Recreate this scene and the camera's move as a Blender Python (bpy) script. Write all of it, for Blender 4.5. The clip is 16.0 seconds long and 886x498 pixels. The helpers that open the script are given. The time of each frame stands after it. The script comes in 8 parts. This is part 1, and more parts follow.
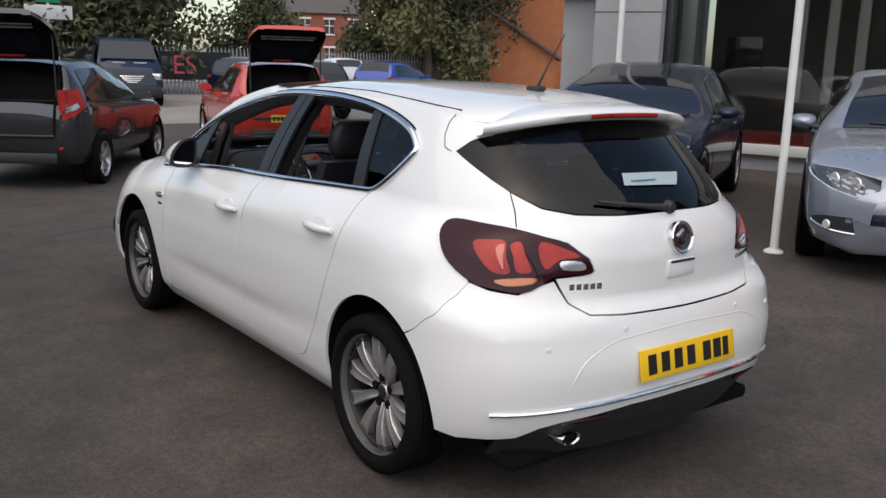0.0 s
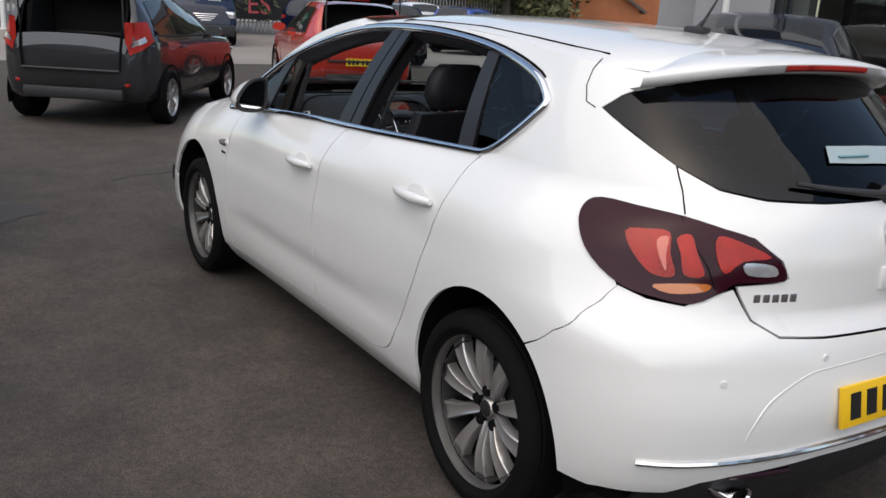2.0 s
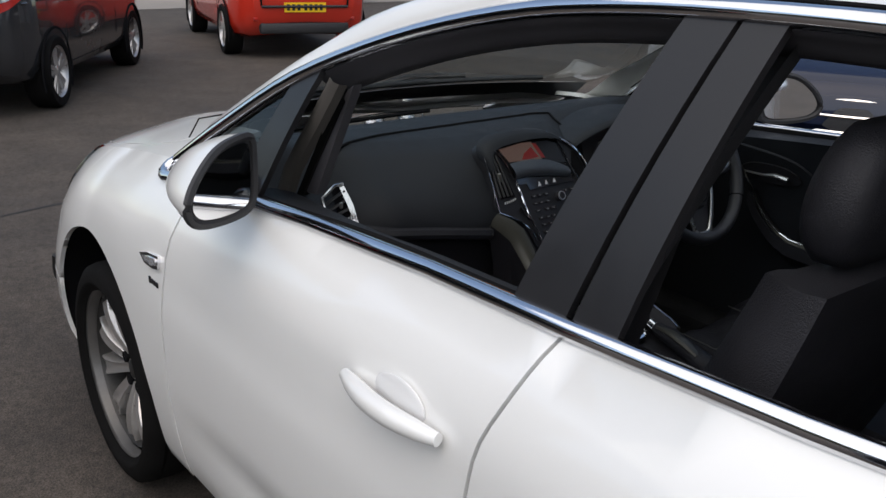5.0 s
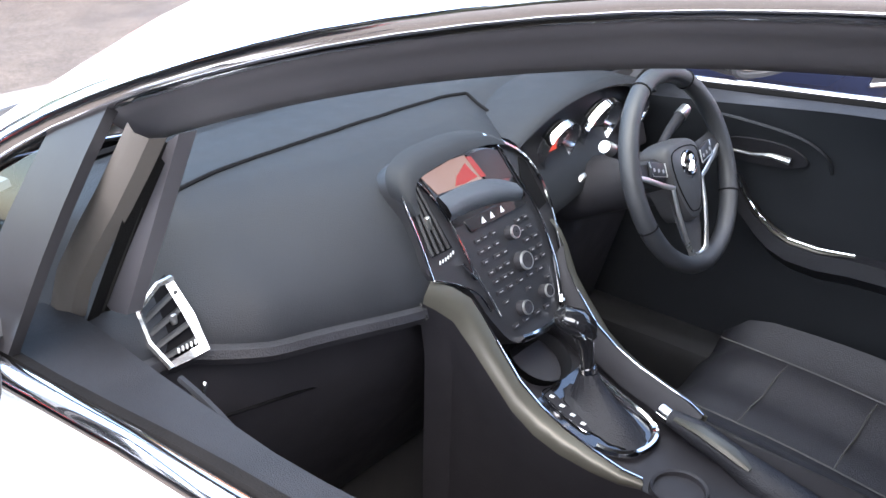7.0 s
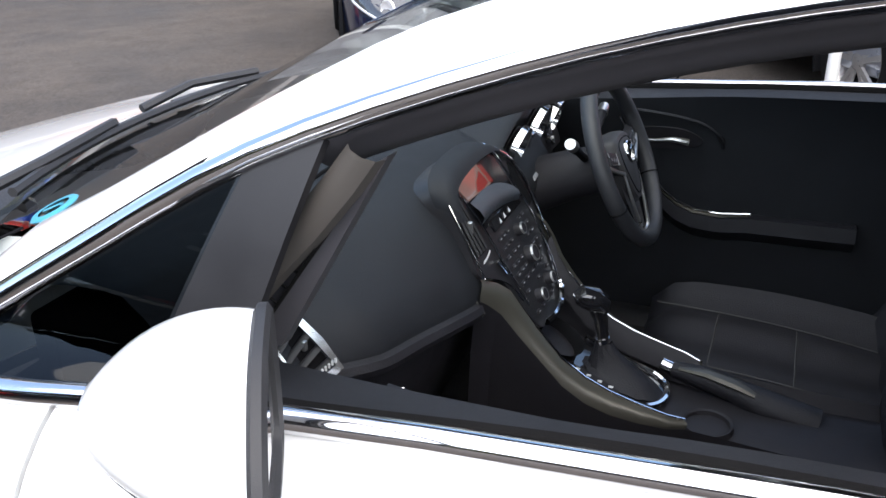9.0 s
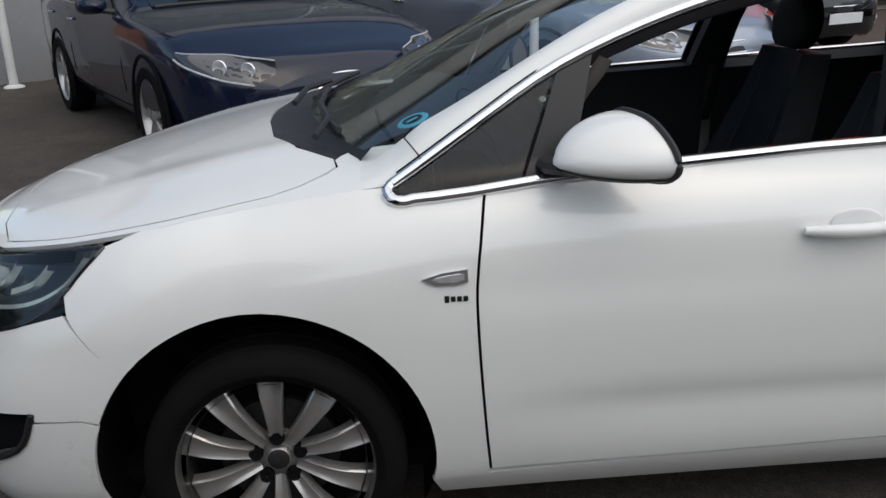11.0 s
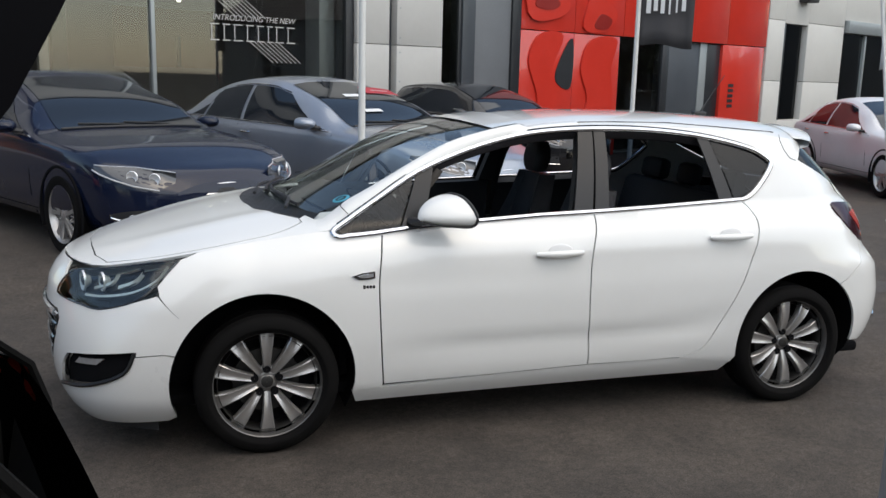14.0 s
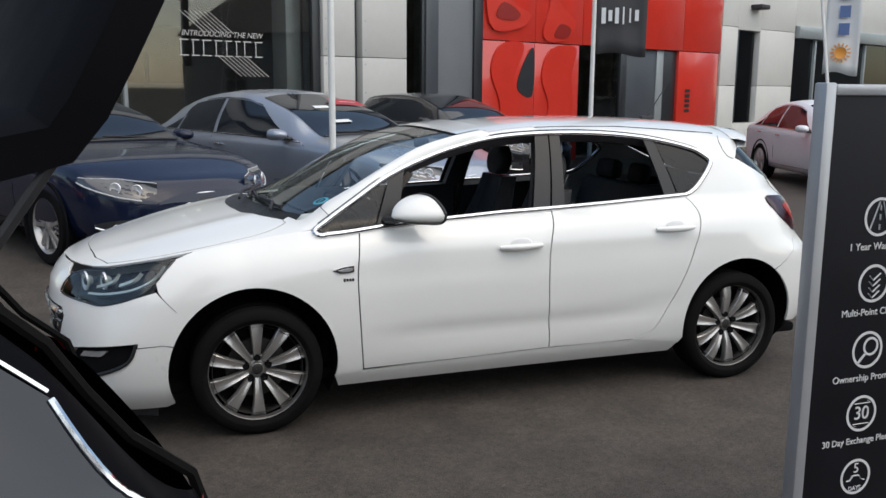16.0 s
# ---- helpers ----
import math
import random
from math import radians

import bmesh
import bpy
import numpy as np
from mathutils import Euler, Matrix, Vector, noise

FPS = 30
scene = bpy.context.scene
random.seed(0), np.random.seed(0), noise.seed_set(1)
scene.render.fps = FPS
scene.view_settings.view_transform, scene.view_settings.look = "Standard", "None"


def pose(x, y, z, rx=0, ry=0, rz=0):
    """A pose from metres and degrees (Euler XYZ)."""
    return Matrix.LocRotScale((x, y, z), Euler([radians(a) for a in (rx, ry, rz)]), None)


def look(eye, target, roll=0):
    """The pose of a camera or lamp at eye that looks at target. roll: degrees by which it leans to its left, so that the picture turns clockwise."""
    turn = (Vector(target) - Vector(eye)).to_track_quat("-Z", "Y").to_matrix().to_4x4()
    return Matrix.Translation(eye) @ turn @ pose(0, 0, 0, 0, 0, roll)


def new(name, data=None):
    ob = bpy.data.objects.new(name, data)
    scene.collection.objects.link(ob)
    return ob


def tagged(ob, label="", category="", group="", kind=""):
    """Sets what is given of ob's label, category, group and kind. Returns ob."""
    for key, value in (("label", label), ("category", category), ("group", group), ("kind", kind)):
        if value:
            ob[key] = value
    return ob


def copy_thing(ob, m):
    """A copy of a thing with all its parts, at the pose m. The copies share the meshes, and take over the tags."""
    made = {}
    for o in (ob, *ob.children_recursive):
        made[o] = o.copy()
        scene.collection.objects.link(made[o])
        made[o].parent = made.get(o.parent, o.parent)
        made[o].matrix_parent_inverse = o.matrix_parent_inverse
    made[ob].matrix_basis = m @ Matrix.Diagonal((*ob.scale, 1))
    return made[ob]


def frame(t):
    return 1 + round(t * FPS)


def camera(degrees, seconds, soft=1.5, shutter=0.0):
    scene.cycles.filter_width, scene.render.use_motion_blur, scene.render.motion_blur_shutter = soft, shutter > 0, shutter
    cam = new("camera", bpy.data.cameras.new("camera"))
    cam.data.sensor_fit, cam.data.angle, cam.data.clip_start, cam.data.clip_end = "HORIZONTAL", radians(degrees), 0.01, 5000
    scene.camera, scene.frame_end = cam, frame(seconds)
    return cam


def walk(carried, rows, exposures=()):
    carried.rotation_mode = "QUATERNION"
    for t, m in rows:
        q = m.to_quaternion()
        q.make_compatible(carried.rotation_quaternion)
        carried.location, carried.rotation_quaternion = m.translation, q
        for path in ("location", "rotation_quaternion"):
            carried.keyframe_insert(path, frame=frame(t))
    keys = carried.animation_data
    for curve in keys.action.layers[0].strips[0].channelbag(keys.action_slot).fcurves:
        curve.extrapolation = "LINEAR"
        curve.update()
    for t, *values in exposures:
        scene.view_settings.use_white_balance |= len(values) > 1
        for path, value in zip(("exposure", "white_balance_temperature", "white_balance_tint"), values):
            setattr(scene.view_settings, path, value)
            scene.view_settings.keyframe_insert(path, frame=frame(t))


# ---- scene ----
cam = camera(53.0, 16.0)
PATH = [
    (0, (-2.71, 2.574, 1.583), (-1.146, 1.4, 1.166), 1.6),
    (0.5, (-2.697, 2.58, 1.571), (-1.132, 1.405, 1.156), 1.4),
    (1, (-2.622, 2.565, 1.564), (-1.068, 1.381, 1.136), 1.1),
    (1.5, (-2.372, 2.448, 1.521), (-0.805, 1.307, 1.026), 0.7),
    (2, (-2.001, 2.296, 1.505), (-0.381, 1.249, 0.976), 3.5),
    (2.5, (-1.6, 2.193, 1.479), (0.004, 1.101, 0.994), 0.5),
    (3, (-1.181, 2.067, 1.463), (0.447, 1.018, 0.962), 0.3),
    (5.5, (0.709, 1.326, 1.499), (2.164, 0.147, 0.796), 1.9),
    (6, (0.939, 1.158, 1.505), (2.343, -0.056, 0.760), 1.5),
    (6.5, (1.135, 1.068, 1.471), (2.316, -0.308, 0.627), 1.2),
    (7, (1.157, 1.056, 1.476), (2.301, -0.341, 0.617), 0.9),
    (7.5, (1.160, 1.054, 1.480), (2.319, -0.331, 0.620), 1.1),
    (8, (1.186, 1.065, 1.480), (2.310, -0.347, 0.618), 1.5),
    (10.3, (2.114, 2.193, 1.495), (2.046, 0.296, 0.867), -1.3),
    (10.5, (2.205, 2.325, 1.483), (2.134, 0.414, 0.896), 0.1),
    (11, (2.386, 2.694, 1.491), (2.271, 0.807, 0.838), -1.9),
    (11.5, (2.563, 3.064, 1.481), (2.286, 1.183, 0.859), -3.3),
    (12, (2.634, 3.464, 1.51), (2.332, 1.579, 0.913), -0.4),
    (12.5, (2.717, 3.754, 1.553), (2.307, 1.884, 0.975), -0.3),
    (13, (2.851, 4.035, 1.567), (2.307, 2.183, 1.045), -0.2),
    (13.5, (2.935, 4.342, 1.611), (2.369, 2.471, 1.188), 0.9),
    (14, (3.08, 4.552, 1.643), (2.488, 2.679, 1.264), 1.4),
    (14.5, (3.185, 4.673, 1.643), (2.502, 2.836, 1.248), 0.4),
    (15, (3.216, 4.781, 1.657), (2.521, 2.947, 1.264), -0.1),
    (15.5, (3.233, 4.89, 1.648), (2.543, 3.049, 1.278), 0.1),
    (16, (3.222, 4.939, 1.65), (2.561, 3.085, 1.293), 0.4),
]
walk(cam, [(t, look(eye, target, roll)) for t, eye, target, roll in PATH],
     exposures=[(0, .36, 7250, 10), (3.2, .36, 7200, 9), (5.6, .4, 6950, 9), (6.0, .55, 6850, 9), (6.5, 2.6, 6850, 12), (7.0, 3.25, 6850, 12), (7.5, 2.8, 6850, 11), (8.2, 2.85, 6850, 11), (9.3, 1.2, 6900, 9), (10.3, .47, 7050, 7), (11, .10, 7050, 6), (11.5, -.03, 7050, 6), (12, .42, 7100, 8), (14, .46, 7100, 6), (16, .44, 7100, 6)])
from mathutils.geometry import delaunay_2d_cdt

# ---- light ----
world = bpy.data.worlds.new("sky")
scene.world = world
world.use_nodes = True
_nt = world.node_tree
_sky = _nt.nodes.new("ShaderNodeTexSky")
_sky.sky_type = 'NISHITA'
_sky.sun_disc = False
SUN_ELEV, SUN_AZ = 58.0, 122.0          # degrees; azimuth of the sun from +x towards +y
_sky.sun_elevation = radians(SUN_ELEV)
_sky.sun_rotation = radians(90.0 - SUN_AZ)
_sky.air_density, _sky.dust_density, _sky.ozone_density = 1.0, 1.3, 1.3
_bg = _nt.nodes["Background"]
_bg.inputs[1].default_value = 0.15
_nt.links.new(_sky.outputs[0], _bg.inputs[0])
_sun = bpy.data.lights.new("sun", 'SUN')
_sun.energy, _sun.angle, _sun.color = 1.75, radians(120.0), (1.0, 0.95, 0.88)
_so = new("sun", _sun)
_a, _e = radians(SUN_AZ), radians(SUN_ELEV)
_d = Vector((math.cos(_a) * math.cos(_e), math.sin(_a) * math.cos(_e), math.sin(_e)))
_so.matrix_world = look(_d * 50, (0, 0, 0))


# ---- materials ----
def mat(name, color, rough=0.5, metal=0.0, var=0.0, scale=8.0, bump=0.0, bscale=200.0, coat=0.0,
        color2=None, transmission=0.0, spec=0.5, emit=None, alpha=1.0, objvar=0.0, sheen=0.0):
    m = bpy.data.materials.new(name)
    m.use_nodes = True
    nt = m.node_tree
    b = nt.nodes["Principled BSDF"]
    c = (*color, 1.0)
    b.inputs["Base Color"].default_value = c
    b.inputs["Roughness"].default_value = rough
    b.inputs["Metallic"].default_value = metal
    b.inputs["Coat Weight"].default_value = coat
    b.inputs["Coat Roughness"].default_value = 0.04
    b.inputs["Specular IOR Level"].default_value = spec
    b.inputs["Transmission Weight"].default_value = transmission
    b.inputs["Alpha"].default_value = alpha
    if sheen:
        b.inputs["Sheen Weight"].default_value = sheen
    if emit:
        b.inputs["Emission Color"].default_value = (*emit[0], 1.0)
        b.inputs["Emission Strength"].default_value = emit[1]
    tc = nt.nodes.new("ShaderNodeTexCoord")
    if var > 0 or color2:
        n = nt.nodes.new("ShaderNodeTexNoise")
        n.inputs["Scale"].default_value = scale
        n.inputs["Detail"].default_value = 6.0
        n2 = nt.nodes.new("ShaderNodeTexNoise")
        n2.inputs["Scale"].default_value = scale * 11.0
        n2.inputs["Detail"].default_value = 3.0
        nt.links.new(tc.outputs["Object"], n.inputs["Vector"])
        nt.links.new(tc.outputs["Object"], n2.inputs["Vector"])
        add = nt.nodes.new("ShaderNodeMath")
        add.operation = 'MULTIPLY_ADD'
        add.inputs[1].default_value = 0.35
        nt.links.new(n2.outputs[0], add.inputs[0])
        nt.links.new(n.outputs[0], add.inputs[2])
        r = nt.nodes.new("ShaderNodeMapRange")
        r.inputs[1].default_value, r.inputs[2].default_value = 0.4, 0.95
        nt.links.new(add.outputs[0], r.inputs[0])
        mx = nt.nodes.new("ShaderNodeMix")
        mx.data_type = 'RGBA'
        lo = color2 if color2 else tuple(v * (1 - var) for v in color)
        hi = color if color2 else tuple(min(1.0, v * (1 + var)) for v in color)
        mx.inputs[6].default_value, mx.inputs[7].default_value = (*lo, 1), (*hi, 1)
        nt.links.new(r.outputs[0], mx.inputs[0])
        src = mx.outputs[2]
        if objvar:
            oi = nt.nodes.new("ShaderNodeObjectInfo")
            hs = nt.nodes.new("ShaderNodeHueSaturation")
            mr = nt.nodes.new("ShaderNodeMapRange")
            mr.inputs[3].default_value, mr.inputs[4].default_value = 1 - objvar, 1 + objvar
            nt.links.new(oi.outputs["Random"], mr.inputs[0])
            nt.links.new(mr.outputs[0], hs.inputs["Value"])
            nt.links.new(src, hs.inputs["Color"])
            src = hs.outputs[0]
        nt.links.new(src, b.inputs["Base Color"])
        rr = nt.nodes.new("ShaderNodeMapRange")
        rr.inputs[3].default_value, rr.inputs[4].default_value = rough * 0.85, min(1.0, rough * 1.15)
        nt.links.new(r.outputs[0], rr.inputs[0])
        nt.links.new(rr.outputs[0], b.inputs["Roughness"])
    if bump > 0:
        n3 = nt.nodes.new("ShaderNodeTexNoise")
        n3.inputs["Scale"].default_value = bscale
        n3.inputs["Detail"].default_value = 4.0
        bp = nt.nodes.new("ShaderNodeBump")
        bp.inputs["Strength"].default_value = bump
        bp.inputs["Distance"].default_value = 0.01
        nt.links.new(tc.outputs["Object"], n3.inputs["Vector"])
        nt.links.new(n3.outputs[0], bp.inputs["Height"])
        nt.links.new(bp.outputs[0], b.inputs["Normal"])
    return m


def glass(name, tint, alpha, rough=0.02, ior=1.5):
    """Tinted car or shop glass: a mix of clear and mirror-like, by Fresnel gloss."""
    m = bpy.data.materials.new(name)
    m.use_nodes = True
    nt = m.node_tree
    nt.nodes.remove(nt.nodes["Principled BSDF"])
    out = nt.nodes["Material Output"]
    tr = nt.nodes.new("ShaderNodeBsdfTransparent")
    tr.inputs[0].default_value = (*[v * alpha for v in tint], 1)
    gl = nt.nodes.new("ShaderNodeBsdfGlossy")
    gl.inputs["Roughness"].default_value = rough
    lw = nt.nodes.new("ShaderNodeLayerWeight")
    lw.inputs["Blend"].default_value = 0.5
    pw = nt.nodes.new("ShaderNodeMath")
    pw.operation = 'POWER'
    pw.inputs[1].default_value = 5.0
    fr = nt.nodes.new("ShaderNodeMapRange")
    fr.inputs[3].default_value, fr.inputs[4].default_value = ((ior - 1) / (ior + 1)) ** 2, 1.0
    nt.links.new(lw.outputs["Facing"], pw.inputs[0])
    nt.links.new(pw.outputs[0], fr.inputs[0])
    mx = nt.nodes.new("ShaderNodeMixShader")
    nt.links.new(fr.outputs[0], mx.inputs[0])
    nt.links.new(tr.outputs[0], mx.inputs[1])
    nt.links.new(gl.outputs[0], mx.inputs[2])
    nt.links.new(mx.outputs[0], out.inputs[0])
    return m


WHITE = mat("white_paint", (0.81, 0.81, 0.795), 0.32, coat=1.0, var=0.015, scale=1.5)
WHITE_TRIM = mat("white_plastic", (0.8, 0.8, 0.8), 0.35, coat=0.4)
BLACK_GLOSS = mat("gloss_black", (0.012, 0.012, 0.014), 0.12, coat=0.6)
BLACK_SATIN = mat("satin_black_film", (0.016, 0.0155, 0.017), 0.36, spec=0.4, var=0.1, scale=20)
BLACK_PLASTIC = mat("black_plastic", (0.022, 0.022, 0.024), 0.55, var=0.2, scale=30, bump=0.15, bscale=900)
DARK = mat("dark_void", (0.008, 0.008, 0.009), 0.9, var=0.2, spec=0.05)
RUBBER = mat("tyre_rubber", (0.0075, 0.0072, 0.0072), 0.8, spec=0.08, var=0.3, scale=12, bump=0.2, bscale=400)
ALLOY = mat("alloy_wheel", (0.47, 0.455, 0.445), 0.30, metal=0.7, var=0.08, scale=25)
# darker copy of the alloy: the lip's shade is in its colour
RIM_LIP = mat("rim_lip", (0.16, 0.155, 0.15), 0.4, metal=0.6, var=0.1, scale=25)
MIRROR = mat("mirror_silver", (0.86, 0.87, 0.88), 0.03, metal=1.0)
# brake disc and hub badge; on the rim barrel it paints in shade
ALLOY_DARK = mat("dark_wheel_metal", (0.045, 0.044, 0.043), 0.5, metal=0.6, var=0.3, scale=30)
CHROME = mat("chrome", (0.78, 0.78, 0.80), 0.08, metal=1.0)
SILVER = mat("satin_silver", (0.55, 0.55, 0.54), 0.3, metal=0.9, var=0.05)
RED_LENS = mat("red_lens", (0.38, 0.020, 0.014), 0.3, coat=0.2, spec=0.3, var=0.3, scale=14)
DARK_LENS = mat("smoked_red_lens", (0.030, 0.004, 0.009), 0.15, coat=0.1, spec=0.2, var=0.2, scale=10)
PINK_LENS = mat("pale_red_lens", (0.62, 0.16, 0.12), 0.25, coat=0.3)
AMBER_LENS = mat("amber_lens", (0.55, 0.16, 0.03), 0.12, coat=1.0)
CLEAR_LENS = mat("clear_lamp", (0.62, 0.62, 0.64), 0.1, metal=0.6, coat=1.0, var=0.2, scale=30)
LAMP_INNER = mat("lamp_reflector", (0.82, 0.82, 0.84), 0.2, metal=0.45, var=0.2, scale=25)
PIANO_LENS = mat("dark_projector_lens", (0.02, 0.022, 0.03), 0.06, coat=0.8)
PLATE_Y = mat("yellow_plate", (0.86, 0.52, 0.02), 0.35, var=0.04)
PLATE_K = mat("plate_black", (0.01, 0.01, 0.01), 0.5)
GLASS_CLEAR = glass("clear_glass", (0.88, 0.95, 0.93), 0.92, ior=1.75)
GLASS_DARK = glass("privacy_glass", (0.30, 0.40, 0.52), 0.20, ior=1.5)
GLASS_QUARTER = glass("side_glass", (0.42, 0.46, 0.48), 0.4, ior=1.5)
GLASS_SHOP = glass("shop_glass", (0.86, 0.88, 0.87), 0.85, ior=1.7)
DASH = mat("dash_soft_plastic", (0.016, 0.0175, 0.021), 0.55, spec=0.25, var=0.15, scale=18, bump=0.25, bscale=700)
LEATHER = mat("black_leather", (0.019, 0.019, 0.023), 0.45, spec=0.3, var=0.25, scale=14, bump=0.3, bscale=420)
CARPET = mat("dark_carpet", (0.012, 0.0115, 0.012), 0.95, var=0.3, scale=40, bump=0.5, bscale=600)
HEADLINER = mat("headliner", (0.30, 0.30, 0.29), 0.9, var=0.06, scale=30)
STITCH = mat("stitching", (0.055, 0.054, 0.053), 0.8)
SCREEN_RED = mat("display_glass", (0.02, 0.02, 0.022), 0.18, coat=0.1, spec=0.3)
LABEL_C = mat("pale_label", (0.34, 0.42, 0.44), 0.5)
LAMP_HOUSE = mat("lamp_housing", (0.030, 0.032, 0.038), 0.22, metal=0.3, color2=(0.010, 0.011, 0.013), scale=18)
PRINT = mat("pale_print", (0.72, 0.73, 0.74), 0.5)


# ---- mesh helpers ----
def curve(pts):
    """A smooth monotone curve through (x, y) pairs."""
    xs = [p[0] for p in pts]
    ys = [p[1] for p in pts]
    n = len(xs)
    d = [(ys[i + 1] - ys[i]) / (xs[i + 1] - xs[i]) for i in range(n - 1)]
    m = [d[0]] + [0.0 if d[i - 1] * d[i] <= 0 else 2 * d[i - 1] * d[i] / (d[i - 1] + d[i]) for i in range(1, n - 1)] + [d[-1]]

    def f(x):
        if x <= xs[0]:
            return ys[0]
        if x >= xs[-1]:
            return ys[-1]
        i = 0
        while x > xs[i + 1]:
            i += 1
        h = xs[i + 1] - xs[i]
        t = (x - xs[i]) / h
        return ((2 * t ** 3 - 3 * t * t + 1) * ys[i] + (t ** 3 - 2 * t * t + t) * h * m[i]
                + (3 * t * t - 2 * t ** 3) * ys[i + 1] + (t ** 3 - t * t) * h * m[i + 1])
    return f


def smooth_line(pts, n=6, closed=False):
    """Catmull-Rom through points; a point with a third entry 1 stays a sharp corner."""
    out = []
    k = len(pts)
    rng = range(k if closed else k - 1)
    for i in rng:
        p1, p2 = pts[i], pts[(i + 1) % k]
        p0 = pts[(i - 1) % k] if closed or i > 0 else p1
        p3 = pts[(i + 2) % k] if closed or i + 2 < k else p2
        if len(p1) > 2 and p1[2]:
            p0 = p1
        if len(p2) > 2 and p2[2]:
            p3 = p2
        for j in range(n):
            t = j / n
            out.append(tuple(0.5 * (2 * p1[c] + (p2[c] - p0[c]) * t + (2 * p0[c] - 5 * p1[c] + 4 * p2[c] - p3[c]) * t * t
                                    + (3 * p1[c] - p0[c] - 3 * p2[c] + p3[c]) * t ** 3) for c in range(2)))
    if not closed:
        out.append(tuple(pts[-1][:2]))
    return out


def part(name, bm, material, parent=None, label="", smooth=True, sharp=40):
    """One mesh object from a bmesh, under a thing or a part."""
    me = bpy.data.meshes.new(name)
    if smooth:
        bmesh.ops.recalc_face_normals(bm, faces=bm.faces)
        for f in bm.faces:
            f.smooth = True
        lim = radians(sharp)
        for e in bm.edges:
            if len(e.link_faces) == 2 and e.calc_face_angle(0) > lim:
                e.smooth = False
    bm.to_mesh(me)
    bm.free()
    me.materials.append(material)
    ob = new(name, me)
    ob.parent = parent
    if label:
        tagged(ob, label)
    return ob


def empty(name, label, category, at=None, group="", kind=""):
    ob = new(name)
    ob.empty_display_size = 0.1
    if at is not None:
        ob.matrix_world = at
    return tagged(ob, label, category, group, kind)


def add_box(bm, c, s, rot=None, bevel=0.0):
    r = bmesh.ops.create_cube(bm, size=1.0)
    m = Matrix.Translation(c) @ (rot.to_4x4() if rot is not None else Matrix()) @ Matrix.Diagonal((*s, 1))
    bmesh.ops.transform(bm, matrix=m, verts=r["verts"])
    if bevel:
        es = list({e for v in r["verts"] for e in v.link_edges})
        bmesh.ops.bevel(bm, geom=es, offset=bevel, segments=2, affect='EDGES', profile=0.5)
    return r["verts"]


def box_bm(c, s, rot=None, bevel=0.0):
    bm = bmesh.new()
    add_box(bm, c, s, rot, bevel)
    return bm


def grid_bm(rows, closed_u=False, closed_v=False, caps=False):
    """A mesh from rows of points."""
    bm = bmesh.new()
    vs = [[bm.verts.new(p) for p in row] for row in rows]
    nr, nc = len(vs), len(vs[0])
    for i in range(nr if closed_u else nr - 1):
        for j in range(nc if closed_v else nc - 1):
            bm.faces.new((vs[i][j], vs[i][(j + 1) % nc], vs[(i + 1) % nr][(j + 1) % nc], vs[(i + 1) % nr][j]))
    if caps:
        bm.faces.new(vs[0])
        bm.faces.new(list(reversed(vs[-1])))
    return bm


def lathe_bm(prof, axis="y", n=48, arc=360.0):
    """Turn (radius, along) pairs about an axis through the origin."""
    rows = []
    for i in range(n if arc >= 360 else n + 1):
        a = radians(arc) * i / n
        c, s = math.cos(a), math.sin(a)
        rows.append([(r * c, w, r * s) if axis == "y" else ((r * c, r * s, w) if axis == "z" else (w, r * c, r * s)) for r, w in prof])
    return grid_bm(rows, closed_u=arc >= 360)


def tube_bm(path, r, n=8, caps=True, flat=1.0):
    """A round (or flattened) bar along points."""
    P = [Vector(p) for p in path]
    rows = []
    up = Vector((0, 0, 1))
    for i, p in enumerate(P):
        t = (P[min(i + 1, len(P) - 1)] - P[max(i - 1, 0)]).normalized()
        if abs(t.dot(up)) > 0.95:
            up = Vector((1, 0, 0))
        s = t.cross(up).normalized()
        u = s.cross(t).normalized()
        rr = r[i] if isinstance(r, (list, tuple)) else r
        rows.append([p + s * math.cos(2 * math.pi * k / n) * rr + u * math.sin(2 * math.pi * k / n) * rr * flat for k in range(n)])
    return grid_bm(rows, closed_v=True, caps=caps)


